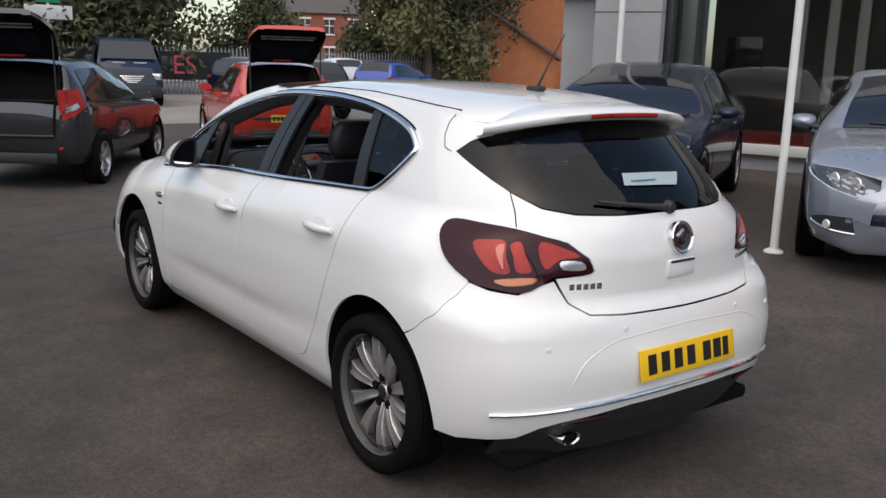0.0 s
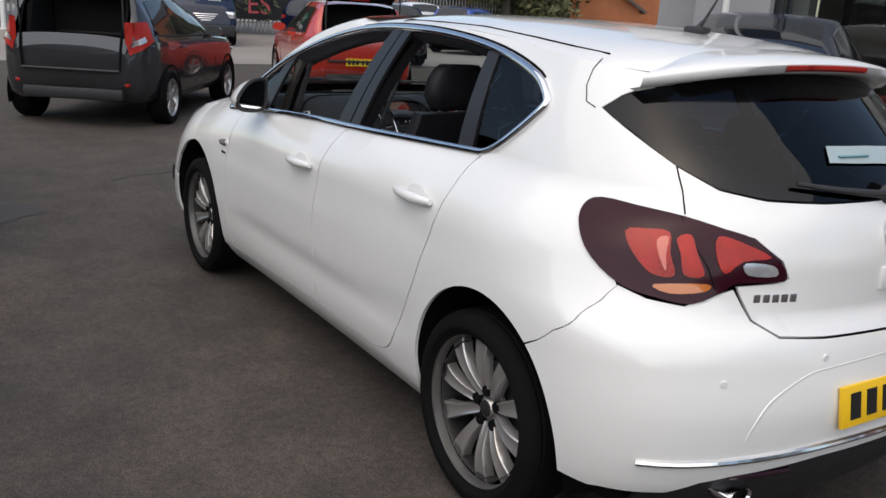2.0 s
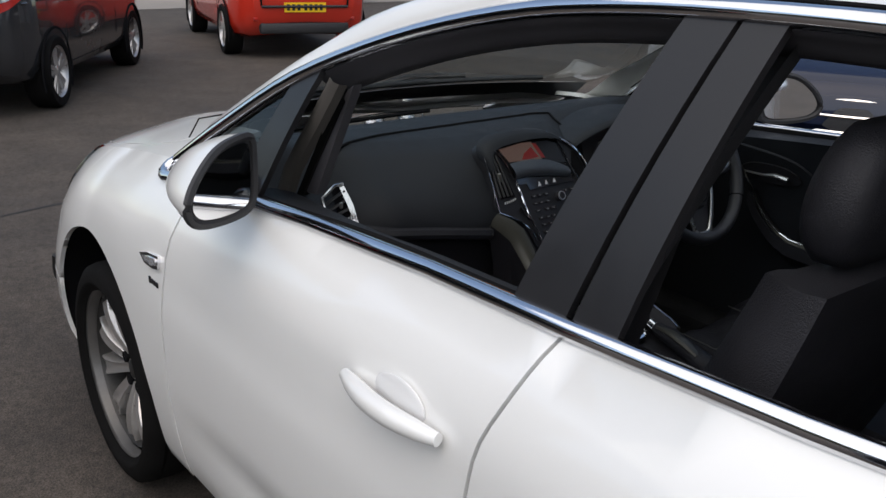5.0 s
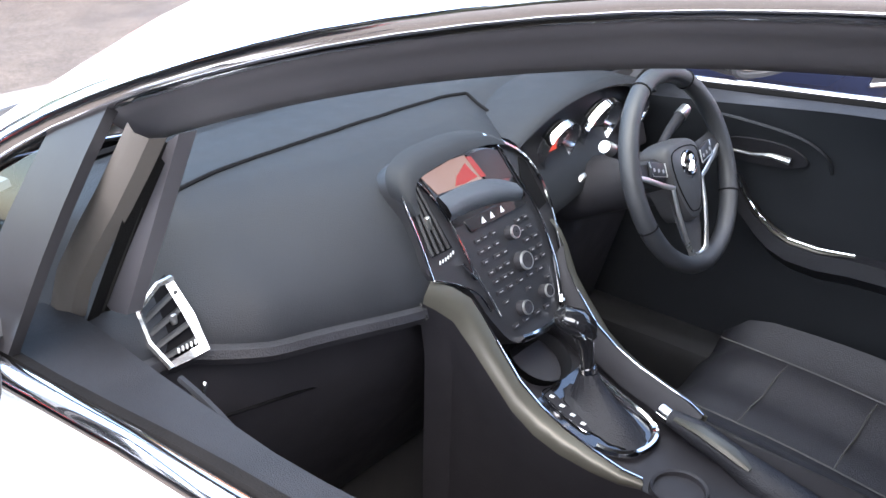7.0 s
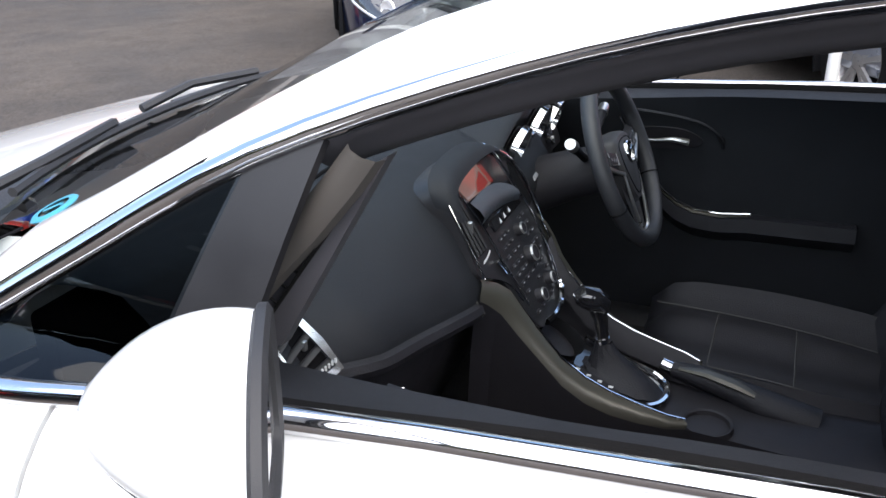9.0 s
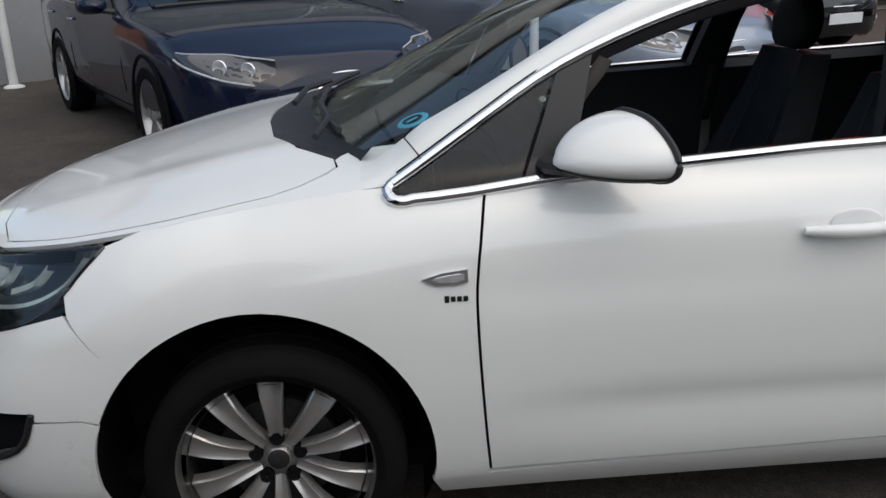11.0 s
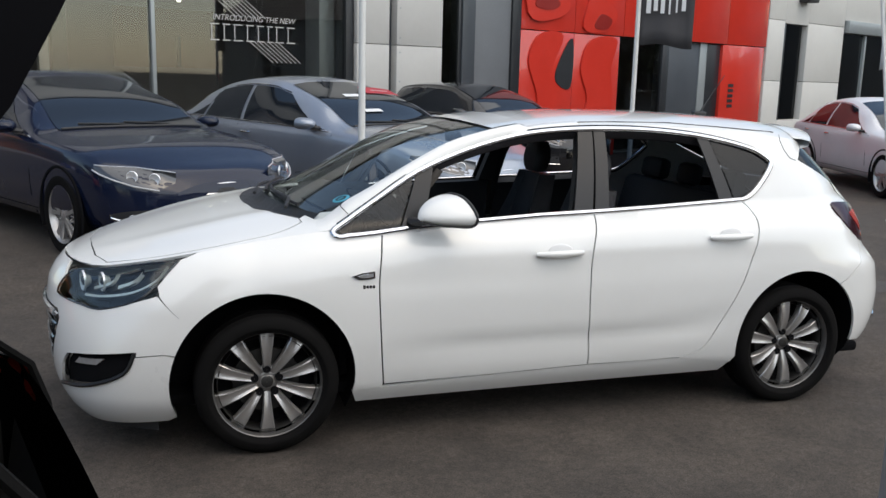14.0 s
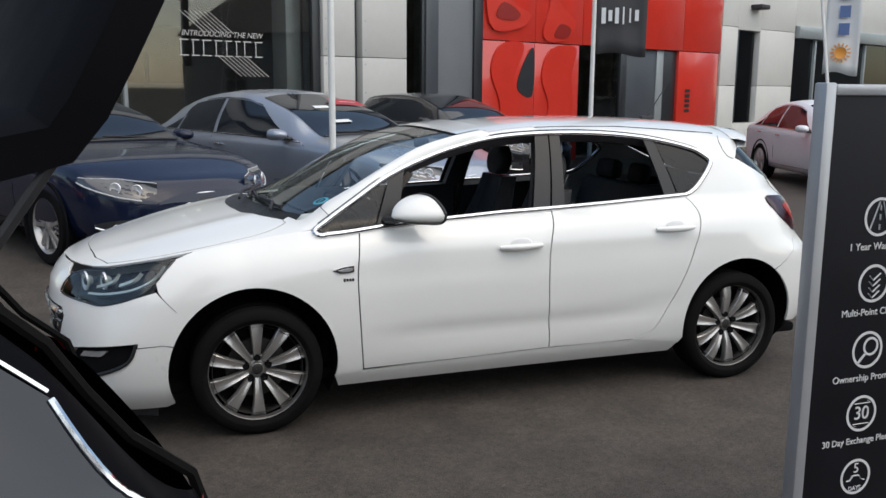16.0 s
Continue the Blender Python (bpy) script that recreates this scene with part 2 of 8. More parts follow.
def sheet(name, outline, f, material, parent, label="", step=0.06, lift=0.0, rim=0.012, flip=False):
    """A body panel: a flat outline cut into a fine net and laid on the surface f(u, v), with a turned-in rim."""
    bm = bmesh.new()
    pts = []
    k = len(outline)
    for i in range(k):
        p, q = outline[i], outline[(i + 1) % k]
        m = max(1, math.ceil(math.hypot(q[0] - p[0], q[1] - p[1]) / step))
        pts += [Vector((p[0] + (q[0] - p[0]) * j / m, p[1] + (q[1] - p[1]) * j / m)) for j in range(m)]
    k = len(pts)
    rim_pts = [(p.x, p.y) for p in pts]
    xs, zs = [p[0] for p in rim_pts], [p[1] for p in rim_pts]
    A = np.array(rim_pts)
    B = np.roll(A, -1, axis=0)
    for i in range(int(min(xs) / step) - 1, int(max(xs) / step) + 2):
        for j in range(int(min(zs) / step) - 1, int(max(zs) / step) + 2):
            x, z = i * step, j * step
            cross = (A[:, 1] > z) != (B[:, 1] > z)
            with np.errstate(divide="ignore", invalid="ignore"):
                xi = A[:, 0] + (z - A[:, 1]) / (B[:, 1] - A[:, 1]) * (B[:, 0] - A[:, 0])
            if int(np.sum(cross & (x < xi))) % 2 and float(np.min(np.hypot(A[:, 0] - x, A[:, 1] - z))) > step * .35:
                pts.append(Vector((x, z)))
    vo, _eo, fo, _a, _b, _c = delaunay_2d_cdt(pts, [(i, (i + 1) % k) for i in range(k)], [], 1, 1e-6)
    vs = [bm.verts.new((p.x, p.y, 0)) for p in vo]
    for t in fo:
        bm.faces.new([vs[i] for i in t])
    e = 1e-3
    bm.verts.index_update()
    nor = {}
    for v in bm.verts:
        u, w = v.co.x, v.co.y
        p = Vector(f(u, w))
        n = (Vector(f(u + e, w)) - Vector(f(u - e, w))).cross(Vector(f(u, w + e)) - Vector(f(u, w - e)))
        n = n.normalized() if n.length > 1e-12 else Vector((0, 0, 1))
        nor[v.index] = -n if flip else n
        v.tag = True
        v.co = p
    bm.verts.index_update()
    normals = {}
    for v in bm.verts:
        normals[v] = None
    # the normals were stored by the old index; read them anew by order
    order = list(nor.values())
    for v, n in zip(bm.verts, order):
        normals[v] = n
        v.co = v.co + n * lift
    for fc in bm.faces:
        fc.normal_update()
        if fc.normal.dot(normals[fc.verts[0]]) < 0:
            fc.normal_flip()
        fc.smooth = True
    if rim > 0:
        bes = [ed for ed in bm.edges if len(ed.link_faces) == 1]
        low, top = {}, {}
        for ed in bes:
            for v in ed.verts:
                if v not in low:
                    top[v] = bm.verts.new(v.co)
                    low[v] = bm.verts.new(v.co - normals[v] * rim)
        for ed in bes:
            a, b = ed.verts
            bm.faces.new((top[a], top[b], low[b], low[a]))
    bm.verts.index_update()
    allv = list(bm.verts)
    me = bpy.data.meshes.new(name)
    cn = [tuple(normals[v]) if v in normals and normals[v] is not None else (0, 0, 0) for v in allv]
    bm.to_mesh(me)
    bm.free()
    me.normals_split_custom_set_from_vertices(cn)
    me.materials.append(material)
    ob = new(name, me)
    ob.parent = parent
    if label:
        tagged(ob, label)
    return ob


def text_mesh(name, body, size, material, parent, m, label="", extrude=0.001, align='CENTER', shear=0.0):
    cu = bpy.data.curves.new(name, 'FONT')
    cu.body, cu.size, cu.extrude, cu.align_x, cu.align_y, cu.shear = body, size, extrude, align, 'CENTER', shear
    tmp = bpy.data.objects.new(name, cu)
    me = bpy.data.meshes.new_from_object(tmp)
    bpy.data.objects.remove(tmp)
    me.materials.append(material)
    ob = new(name, me)
    ob.parent = parent
    ob.matrix_local = m
    if label:
        tagged(ob, label)
    return ob


# ---- the white hatchback ----
# car frame: x forward from the rear axle, y to its left, z up
M_ = curve([(-.9, .855), (-.3, .878), (0, .888), (.5, .876), (1.2, .871), (2.0, .876), (2.5, .886), (2.75, .883), (3.1, .868), (3.7, .84)])
ZT_ = curve([(-.9, 1.082), (-.2, 1.079), (.269, 1.059), (1.115, 1.022), (2.0, .99), (2.37, .975), (2.6, .948), (2.9, .903), (3.2, .845), (3.42, .803), (3.5, .80), (3.7, .80)])
FS_ = curve([(-.9, 1.5), (0, 1.5), (.255, 1.42), (1.075, 1.0), (2.33, 1.12), (3, 1.3)])
F_ = curve([(0, .125), (.03, .088), (.08, .050), (.15, .021), (.25, .005), (.4, 0), (1, 0)])
G_ = curve([(.12, .15), (.2, .082), (.25, .046), (.3, .026), (.4, .009), (.52, 0), (1, 0)])
XR_ = curve([(.2, -.66), (.28, -.71), (.36, -.762), (.45, -.790), (.55, -.797), (.66, -.776), (.74, -.752), (.79, -.715), (.9, -.715), (1.0, -.694), (1.06, -.665), (1.12, -.625), (1.25, -.485), (1.36, -.35), (1.45, -.20), (1.52, -.05)])
XF_ = curve([(.12, 3.53), (.2, 3.585), (.3, 3.62), (.42, 3.635), (.55, 3.64), (.68, 3.628), (.76, 3.585), (.80, 3.545), (.86, 3.46), (.92, 3.34), (1.0, 3.15)])
AR_ = curve([(.2, 5.0), (.7, 5.0), (.86, 3.1), (1.0, 2.8), (1.5, 2.7)])
AF_ = curve([(.2, 5.5), (.4, 4.6), (.52, 3.8), (.65, 3.0), (.8, 2.4), (1.0, 2.2)])
XA, XB, LR, LF = 0.10, 2.75, 1.30, 1.35
BR, BF = 2.2, 1.9


def blade(x, z):
    """The two pressed creases of the doors."""
    zl = .835 + .020 * (1.6 - x)
    a = -.007 * math.exp(-((z - zl + .06) / .05) ** 2) * max(0.0, min(1.0, (2.5 - x) / .4)) * max(0.0, min(1.0, (x + .1) / .5))
    zb = .37 + .10 * max(0.0, (1.1 - x)) ** 1.6
    b = -.012 * math.exp(-((z - zb - .07) / .06) ** 2) * max(0.0, min(1.0, (2.2 - x) / .4)) * max(0.0, min(1.0, (x - .25) / .3))
    return a + b


def side0(x, z):
    zt = ZT_(x)
    d = zt - z
    if d >= 0:
        return M_(x) - FS_(x) * F_(d) - G_(z) + blade(x, z)
    h = -d
    return M_(x) - FS_(x) * .125 - .33 * h - .46 * h * h


def S(u, z):
    """The body's left skin: u is x along the side and runs on round both ends."""
    if u < XA:
        a, ph = AR_(z), min(math.pi / 2 * 1.15, (XA - u) / LR * math.pi / 2)
        s, c = math.sin(ph), math.cos(ph)
        y = side0(XA, z) * (abs(c) ** (2 / BR)) * (1 if c >= 0 else -1)
        return (XA - (XA - XR_(z)) * s ** (2 / a), y, z)
    if u > XB:
        a, ph = AF_(z), min(math.pi / 2 * 1.15, (u - XB) / LF * math.pi / 2)
        s, c = math.sin(ph), math.cos(ph)
        y = side0(XB + .3 * (u - XB), z) * (abs(c) ** (2 / BF)) * (1 if c >= 0 else -1)
        return (XB + (XF_(z) - XB) * s ** (2 / a), y, z)
    return (u, side0(u, z), z)


def ux(x, z):
    """u of the skin at a place x along the side."""
    if x < XA:
        t = min(1.0, (XA - x) / (XA - XR_(z)))
        return XA - LR * math.asin(t ** (AR_(z) / 2)) / (math.pi / 2)
    if x > XB:
        t = min(1.0, (x - XB) / (XF_(z) - XB))
        return XB + LF * math.asin(t ** (AF_(z) / 2)) / (math.pi / 2)
    return x


def uy(y, z):
    """u of the skin at a place y across the tail."""
    c = max(-1.0, min(1.0, y / side0(XA, z)))
    return XA - LR * math.acos(math.copysign(abs(c) ** (BR / 2), c)) / (math.pi / 2)


def uyf(y, z):
    c = max(-1.0, min(1.0, y / side0(XB + .2, z)))
    return XB + LF * math.acos(math.copysign(abs(c) ** (BF / 2), c)) / (math.pi / 2)


def S_r(u, z):
    x, y, z = S(u, z)
    return (x, -y, z)


def skin_y(x, z):
    return S(ux(x, z), z)[1]


RE_ = curve([(-.32, 1.348), (-.2, 1.358), (0, 1.377), (.2, 1.394), (.4, 1.414), (.7, 1.430), (1.04, 1.431), (1.25, 1.419), (1.45, 1.388)])
RC_ = curve([(-.36, 1.400), (-.2, 1.434), (0, 1.457), (.25, 1.474), (.6, 1.485), (.95, 1.483), (1.2, 1.468), (1.45, 1.437)])
BC_ = curve([(2.2, 1.065), (2.45, 1.052), (2.7, 1.020), (3.0, .957), (3.2, .906), (3.4, .853), (3.48, .825), (3.545, .801), (3.6, .80)])


def roof_f(x, v):
    ze = RE_(x)
    ye = skin_y(x, ze)
    a = abs(v)
    zc = RC_(x)
    return (x, ye * v, zc - (zc - ze) * (0.32 * a ** 2 + 0.68 * a ** 5))


def bonnet_f(x, v):
    ze = ZT_(x)
    ye = skin_y(x, ze) if x < XF_(.80) - 1e-4 else 0.0
    a = abs(v)
    zc = max(BC_(x), ze + .001)
    p = .009 * math.exp(-((a - .62) / .11) ** 2) * max(0.0, min(1.0, (3.45 - x) / .5))
    return (x, ye * v, zc - (zc - ze) * (0.68 * a ** 2.2 + 0.32 * a ** 6) + p)


def arch(cx, r, a0, a1, n=20, cz=.338, sq=1.0):
    ps = [(cx + r * sq * math.cos(radians(a0 + (a1 - a0) * i / n)), cz + r * math.sin(radians(a0 + (a1 - a0) * i / n))) for i in range(n + 1)]
    return [(ux(x, z), z) for x, z in ps]


white_car = empty("hatchback_car", "white five-door hatchback with alloy wheels, front windows open", "car")


def both(name, outline, material, label="", **k):
    sheet(name, outline, S, material, white_car, label, flip=True, **k)
    sheet(name, outline, S_r, material, white_car, label, flip=False, **k)


# side window opening (outer edge of the chrome) and its parts, in (x, z)
def belt(x):
    k = min(1.0, max(0.0, (x - 1.45) / .55))
    j = min(1.0, max(0.0, (x - 1.95) / .35))
    return ZT_(x) + .006 - .016 * k * k * (3 - 2 * k) - .016 * j * j * (3 - 2 * j)


win_top = smooth_line([(2.389, .966), (2.376, .978), (2.350, .994), (2.19, 1.094), (1.98, 1.216), (1.72, 1.314), (1.47, 1.376), (1.25, 1.403), (1.0, 1.412), (.75, 1.407), (.5, 1.385), (.3, 1.351), (.15, 1.310), (.08, 1.268)], 4)
win_back = smooth_line([(.08, 1.268), (.062, 1.248), (.072, 1.222), (.125, 1.163), (.19, 1.105), (.24, 1.075), (.28, belt(.28))], 4)
win_low = [(x, belt(x)) for x in (.5, .8, 1.115, 1.4, 1.75, 2.05, 2.2, 2.28, 2.33)] + [(2.350, .9475), (2.367, .9475), (2.380, .951), (2.388, .958)]
win_top = [(ux(x, z), z) for x, z in win_top]
win_back = [(ux(x, z), z) for x, z in win_back]
WIN = win_top[:-1] + win_back[:-1] + win_low     # runs from the front tip over the top and back along the belt

# white panels
fd_front = smooth_line([(2.165, belt(2.165)), (2.178, .93), (2.20, .77), (2.199, .62), (2.187, .42), (2.175, .287)], 4)
bd_split = smooth_line([(1.122, belt(1.122)), (1.14, .95), (1.168, .85), (1.18, .68), (1.175, .50), (1.165, .36), (1.163, .302)], 4)
rd_rear = smooth_line([(.272, belt(.272)), (.252, 1.01), (.247, .96), (.266, .88), (.295, .80), (.368, .62), (.475, .43), (.535, .345), (.61, .312), (.67, .302)], 4)
g = .0035
front_door = [(x - g, z) for x, z in fd_front] + [(1.6, .292)] + [(x + g, z) for x, z in reversed(bd_split)] + [(x, belt(x)) for x in (1.3, 1.6, 1.9)]
rear_door = [(x - g, z) for x, z in bd_split] + [(.85, .298)] + [(x + g, z) for x, z in reversed(rd_rear)] + [(x, belt(x)) for x in (.5, .8)]
both("front_door", front_door, WHITE, "white front door skin")
both("rear_door", rear_door, WHITE, "white rear door skin")

FZ = 2.685
wing = [(x + g, z) for x, z in fd_front] + [(2.18, .268), (2.313, .26)] + arch(2.70, .395, 191, 43, 24) + [(ux(3.045, .643), .643), (ux(3.09, .69), .69), (ux(3.118, .727), .727), (ux(3.125, .765), .765)] \
    + [(ux(3.075, .825), .825), (ux(3.042, .86), .86)] + [(ux(x, ZT_(x)), ZT_(x)) for x in (2.95, 2.8, 2.6, 2.46)] + [(2.400, .970), (2.396, .951), (2.368, .940), (2.33, belt(2.33)), (2.25, belt(2.25))]
both("front_wing", wing, WHITE, "white front wing")
quarter = ([(x - g, z) for x, z in rd_rear] + [(.64, .292), (.50, .272), (.352, .25)] + arch(-.02, .362, -12, 128, 24, .358)
           + [(ux(-.292, .669), .669), (ux(-.342, .713), .713), (ux(-.397, .772), .772), (ux(-.422, .808), .808), (ux(-.438, .848), .848)]
           + [(ux(-.382, .937), .937), (ux(-.315, .99), .99), (ux(-.275, 1.025), 1.025), (ux(-.296, 1.04), 1.04), (ux(-.39, 1.036), 1.036), (ux(-.48, 1.028), 1.028)]
           + [(ux(-.437, 1.08), 1.08), (ux(-.396, 1.135), 1.135), (ux(-.27, 1.196), 1.196), (ux(-.136, 1.258), 1.258), (ux(-.17, 1.295), 1.295), (ux(-.23, 1.353), 1.353)]
           + [(ux(x, RE_(x)), RE_(x)) for x in (-.15, 0, .2, .4, .7, 1.04, 1.25, 1.42)]
           + [(1.42, 1.39)] + [p for p in win_top if p[0] < 1.41] + win_back[1:-1])
both("quarter_panel", quarter, WHITE, "white rear quarter and roof rail")
sill = [(2.315, .257), (2.18, .266), (1.6, .285), (1.16, .294), (.66, .295), (.50, .27), (.355, .248), (.385, .19), (1.2, .19), (2.29, .19)]
both("sill", sill, WHITE, "white sill panel", lift=-.004)

# roof, bonnet, nose
roof_o = [(-.30, -.985), (-.30, -.5), (-.30, .5), (-.30, .985), (-.1, 1), (.2, 1), (.6, 1), (1.0, 1), (1.25, 1), (1.42, 1.0), (1.425, .6), (1.43, 0), (1.425, -.6), (1.42, -1.0), (1.0, -1), (.5, -1), (0, -1)]
sheet("roof", roof_o, roof_f, WHITE, white_car, "white roof skin", step=.08)
bon = ([(3.425, -.2), (3.43, 0), (3.425, .2), (3.41, .5), (3.385, .80), (3.33, .95), (3.2, .965), (2.9, .97), (2.75, .966), (2.66, .955), (2.59, .925), (2.535, .880), (2.508, .845), (2.515, .79)]
       + [(2.61, .66), (2.685, .44), (2.718, .15), (2.722, 0), (2.718, -.15), (2.685, -.44), (2.61, -.66)]
       + [(2.515, -.79), (2.508, -.845), (2.535, -.880), (2.59, -.925), (2.66, -.955), (2.75, -.966), (2.9, -.97), (3.2, -.965), (3.33, -.95), (3.385, -.80), (3.41, -.5)])
sheet("bonnet", bon, bonnet_f, WHITE, white_car, "white bonnet with two raised creases", step=.07)
for sg in (1, -1):
    st = [(3.40, .955), (3.2, .972), (2.9, .977), (2.75, .972), (2.66, .961), (2.588, .932), (2.530, .888), (2.502, .850), (2.510, .80), (2.495, .775), (2.46, .745), (2.35, .74), (2.35, 1.0), (2.6, 1.0), (2.9, 1.0), (3.2, 1.0), (3.40, 1.0)]
    sheet("wing_top", [(x, v * sg) for x, v in st], bonnet_f, WHITE, white_car, step=.07)
nose = [(3.43, 0), (3.425, .2), (3.412, .5), (3.388, .80), (3.334, .948), (3.35, .99), (3.50, .99), (3.535, .9), (3.538, 0), (3.535, -.9), (3.50, -.99), (3.35, -.99), (3.334, -.948), (3.388, -.80), (3.412, -.5), (3.425, -.2)]
sheet("nose_panel", [(x + .004, v) for x, v in nose], bonnet_f, WHITE, white_car, step=.05)

# front bumper skin, split round the grille and the fog lamp recesses
UF = XB + LF
fb_side = (arch(2.70, .395, 21, -22, 8) + [(ux(3.10, .17), .17), (uyf(.62, .15), .15), (uyf(.3, .15), .15), (UF, .15), (UF, .235), (uyf(.33, .235), .235), (uyf(.43, .275), .275), (uyf(.515, .292), .292), (uyf(.60, .312), .312), (uyf(.745, .345), .345), (ux(3.272, .405), .405), (ux(3.225, .48), .48), (ux(3.11, .49), .49)])
both("front_bumper", fb_side, WHITE, "white front bumper lower half", step=.05)
fb_up = ([(ux(3.047, .642), .642)] + arch(2.70, .395, 50, 22, 8) + [(ux(3.11, .494), .494), (ux(3.22, .485), .485), (ux(3.218, .504), .504), (uyf(.68, .468), .468), (uyf(.605, .452), .452), (uyf(.565, .405), .405), (uyf(.517, .297), .297), (uyf(.428, .279), .279), (uyf(.36, .262), .262),
          (uyf(.40, .38), .38), (uyf(.47, .50), .50), (uyf(.49, .575), .575), (uyf(.45, .61), .61), (UF, .61), (UF, .795), (uyf(.30, .795), .795), (uyf(.38, .74), .74), (uyf(.385, .67), .67), (uyf(.42, .664), .664), (uyf(.56, .66), .66), (ux(3.362, .655), .655), (ux(3.222, .698), .698), (ux(3.128, .728), .728), (ux(3.09, .686), .686)])
both("bumper_face", fb_up, WHITE, "white front bumper upper half", step=.05)
gr = [(UF, .61), (uyf(.45, .61), .61), (uyf(.485, .575), .575), (uyf(.465, .50), .50), (uyf(.395, .38), .38), (uyf(.35, .262), .262), (uyf(.31, .235), .235), (UF, .235)]
both("grille_backing", gr, BLACK_PLASTIC, "black grille opening", lift=-.035, step=.06)
for zz, yy in ((.585, .46), (.54, .455), (.47, .42), (.42, .39), (.36, .36), (.30, .34)):
    pts = [S(UF - k / 10 * (UF - uyf(yy, zz)), zz) for k in range(11)]
    pts = [(p[0] - .012, -p[1], p[2]) for p in reversed(pts[1:])] + [(p[0] - .012, p[1], p[2]) for p in pts]
    part("grille_bar", tube_bm(pts, .013, 6, flat=.5), BLACK_GLOSS, white_car)
pts = [S(UF - k / 10 * (UF - uyf(.44, .585)), .59) for k in range(11)]
pts = [(p[0] + .004, -p[1], p[2]) for p in reversed(pts[1:])] + [(p[0] + .004, p[1], p[2]) for p in pts]
part("chrome_grille_strip", tube_bm(pts, .016, 8, flat=1.0), CHROME, white_car, "chrome grille strip")
fg = [(ux(3.222, .50), .50), (uyf(.68, .466), .466), (uyf(.604, .450), .450), (uyf(.563, .405), .405), (uyf(.516, .296), .296), (uyf(.60, .314), .314), (uyf(.742, .348), .348), (ux(3.27, .407), .407), (ux(3.228, .478), .478)]
both("fog_recess", fg, DARK, "black fog lamp recess", lift=-.03, rim=.0)
both("fog_lamp", [(uyf(.77, .462), .462), (uyf(.66, .444), .444), (uyf(.635, .415), .415), (uyf(.75, .432), .432)], CLEAR_LENS, "clear fog lamp", lift=-.02)
for sg in (1, -1):
    pa = smooth_line([(ux(3.22, .502), .502), (ux(3.27, .41), .41), (uyf(.745, .348), .348), (uyf(.60, .314), .314), (uyf(.52, .296), .296)], 5)
    pp = [S(u, z) for u, z in pa]
    part("fog_trim", tube_bm([(p[0] + .004, p[1] * sg, p[2]) for p in pp], .009, 6), BLACK_SATIN, white_car)
part("bumper_lip", grid_bm([[(XB + (XF_(.16) - .02 - XB) * math.sin(a) ** .7, .80 * math.cos(a), z) for a in [math.pi * (.12 + .76 * k / 24) for k in range(25)]] for z in (.16, .12)]), BLACK_PLASTIC, white_car)

# headlamps
hl = smooth_line([(ux(3.036, .862), .862, 1), (ux(3.09, .81), .81), (ux(3.131, .767), .767), (ux(3.222, .703), .703), (ux(3.362, .66), .66), (uyf(.60, .664), .664), (uyf(.496, .666), .666), (uyf(.40, .673), .673, 1), (uyf(.395, .735), .735), (uyf(.44, .775), .775), (uyf(.581, .808), .808), (ux(3.165, .842), .842)], 4, closed=True)
for sg, fS in ((1, S), (-1, S_r)):
    lamp = sheet("headlamp", hl, fS, LAMP_HOUSE, white_car, "clear headlamp with black housing", lift=-.05, rim=-.05, flip=sg > 0, step=.05)
    sheet("lens", hl, fS, GLASS_CLEAR, lamp, lift=.002, rim=.0, flip=sg > 0, step=.05)
    for yy, zz, r in ((.50, .738, .044), (.60, .752, .040)):
        p = S(uyf(yy, zz), zz)
        b = lathe_bm([(.004, -.02), (r * .45, -.016), (r * .62, -.004), (r * .9, .015), (r, .02), (r * 1.08, .012)], "x", 24)
        o = part("projector", b, LAMP_INNER, lamp, "bright round lamp bowl")
        o.matrix_local = pose(p[0] - .042, p[1] * sg * .98, p[2], 0, 0, 18 * sg)
        part("projector_lens", lathe_bm([(.001, .022), (r * .4, .018), (r * .58, .004), (r * .6, -.006)], "x", 20), PIANO_LENS, lamp).matrix_local = pose(p[0] - .040, p[1] * sg * .98, p[2], 0, 0, 18 * sg)
    for line, w_ in (([(3.10, .835), (3.15, .775), (3.24, .728), (3.36, .700), (3.44, .692)], .010), ([(3.20, .80), (3.235, .765), (3.30, .738)], .014), ([(3.30, .79), (3.33, .75), (3.40, .722)], .012)):
        pts = [S(ux(x, z), z) for x, z in smooth_line(line, 5)]
        part("light_blade", grid_bm([[(p[0] - .018, (p[1] - .014) * sg, p[2] + w_), (p[0] - .014, (p[1] - .012) * sg, p[2]), (p[0] - .026, (p[1] - .022) * sg, p[2] - w_ * .5)] for p in pts]), LAMP_INNER, lamp, "bright angular light blade")
    rim_l = [fS(u, z) for u, z in hl]
    part("lamp_surround", tube_bm([(p[0] - .001, p[1], p[2]) for p in rim_l + rim_l[:1]], .005, 6, caps=False), BLACK_GLOSS, lamp, "black edge of the headlamp")

# windscreen, pillars, cowl
scr_z = curve([(1.40, 1.436), (1.44, 1.430), (1.55, 1.412), (1.66, 1.388), (1.80, 1.348), (1.965, 1.270), (2.11, 1.190), (2.22, 1.130), (2.34, 1.073), (2.46, 1.032), (2.52, 1.020)])


def scr(s, v):
    """Windscreen: s 0 at the cowl, 1 at the roof; v across."""
    xe = 2.46 - 1.02 * s
    ye = .652 - .125 * s
    bow = (.165 * (1 - s) + .02 * s) * (1 - v * v)
    return (xe + bow, ye * v, scr_z(xe) + (.006 + .016 * s) * (1 - v * v))


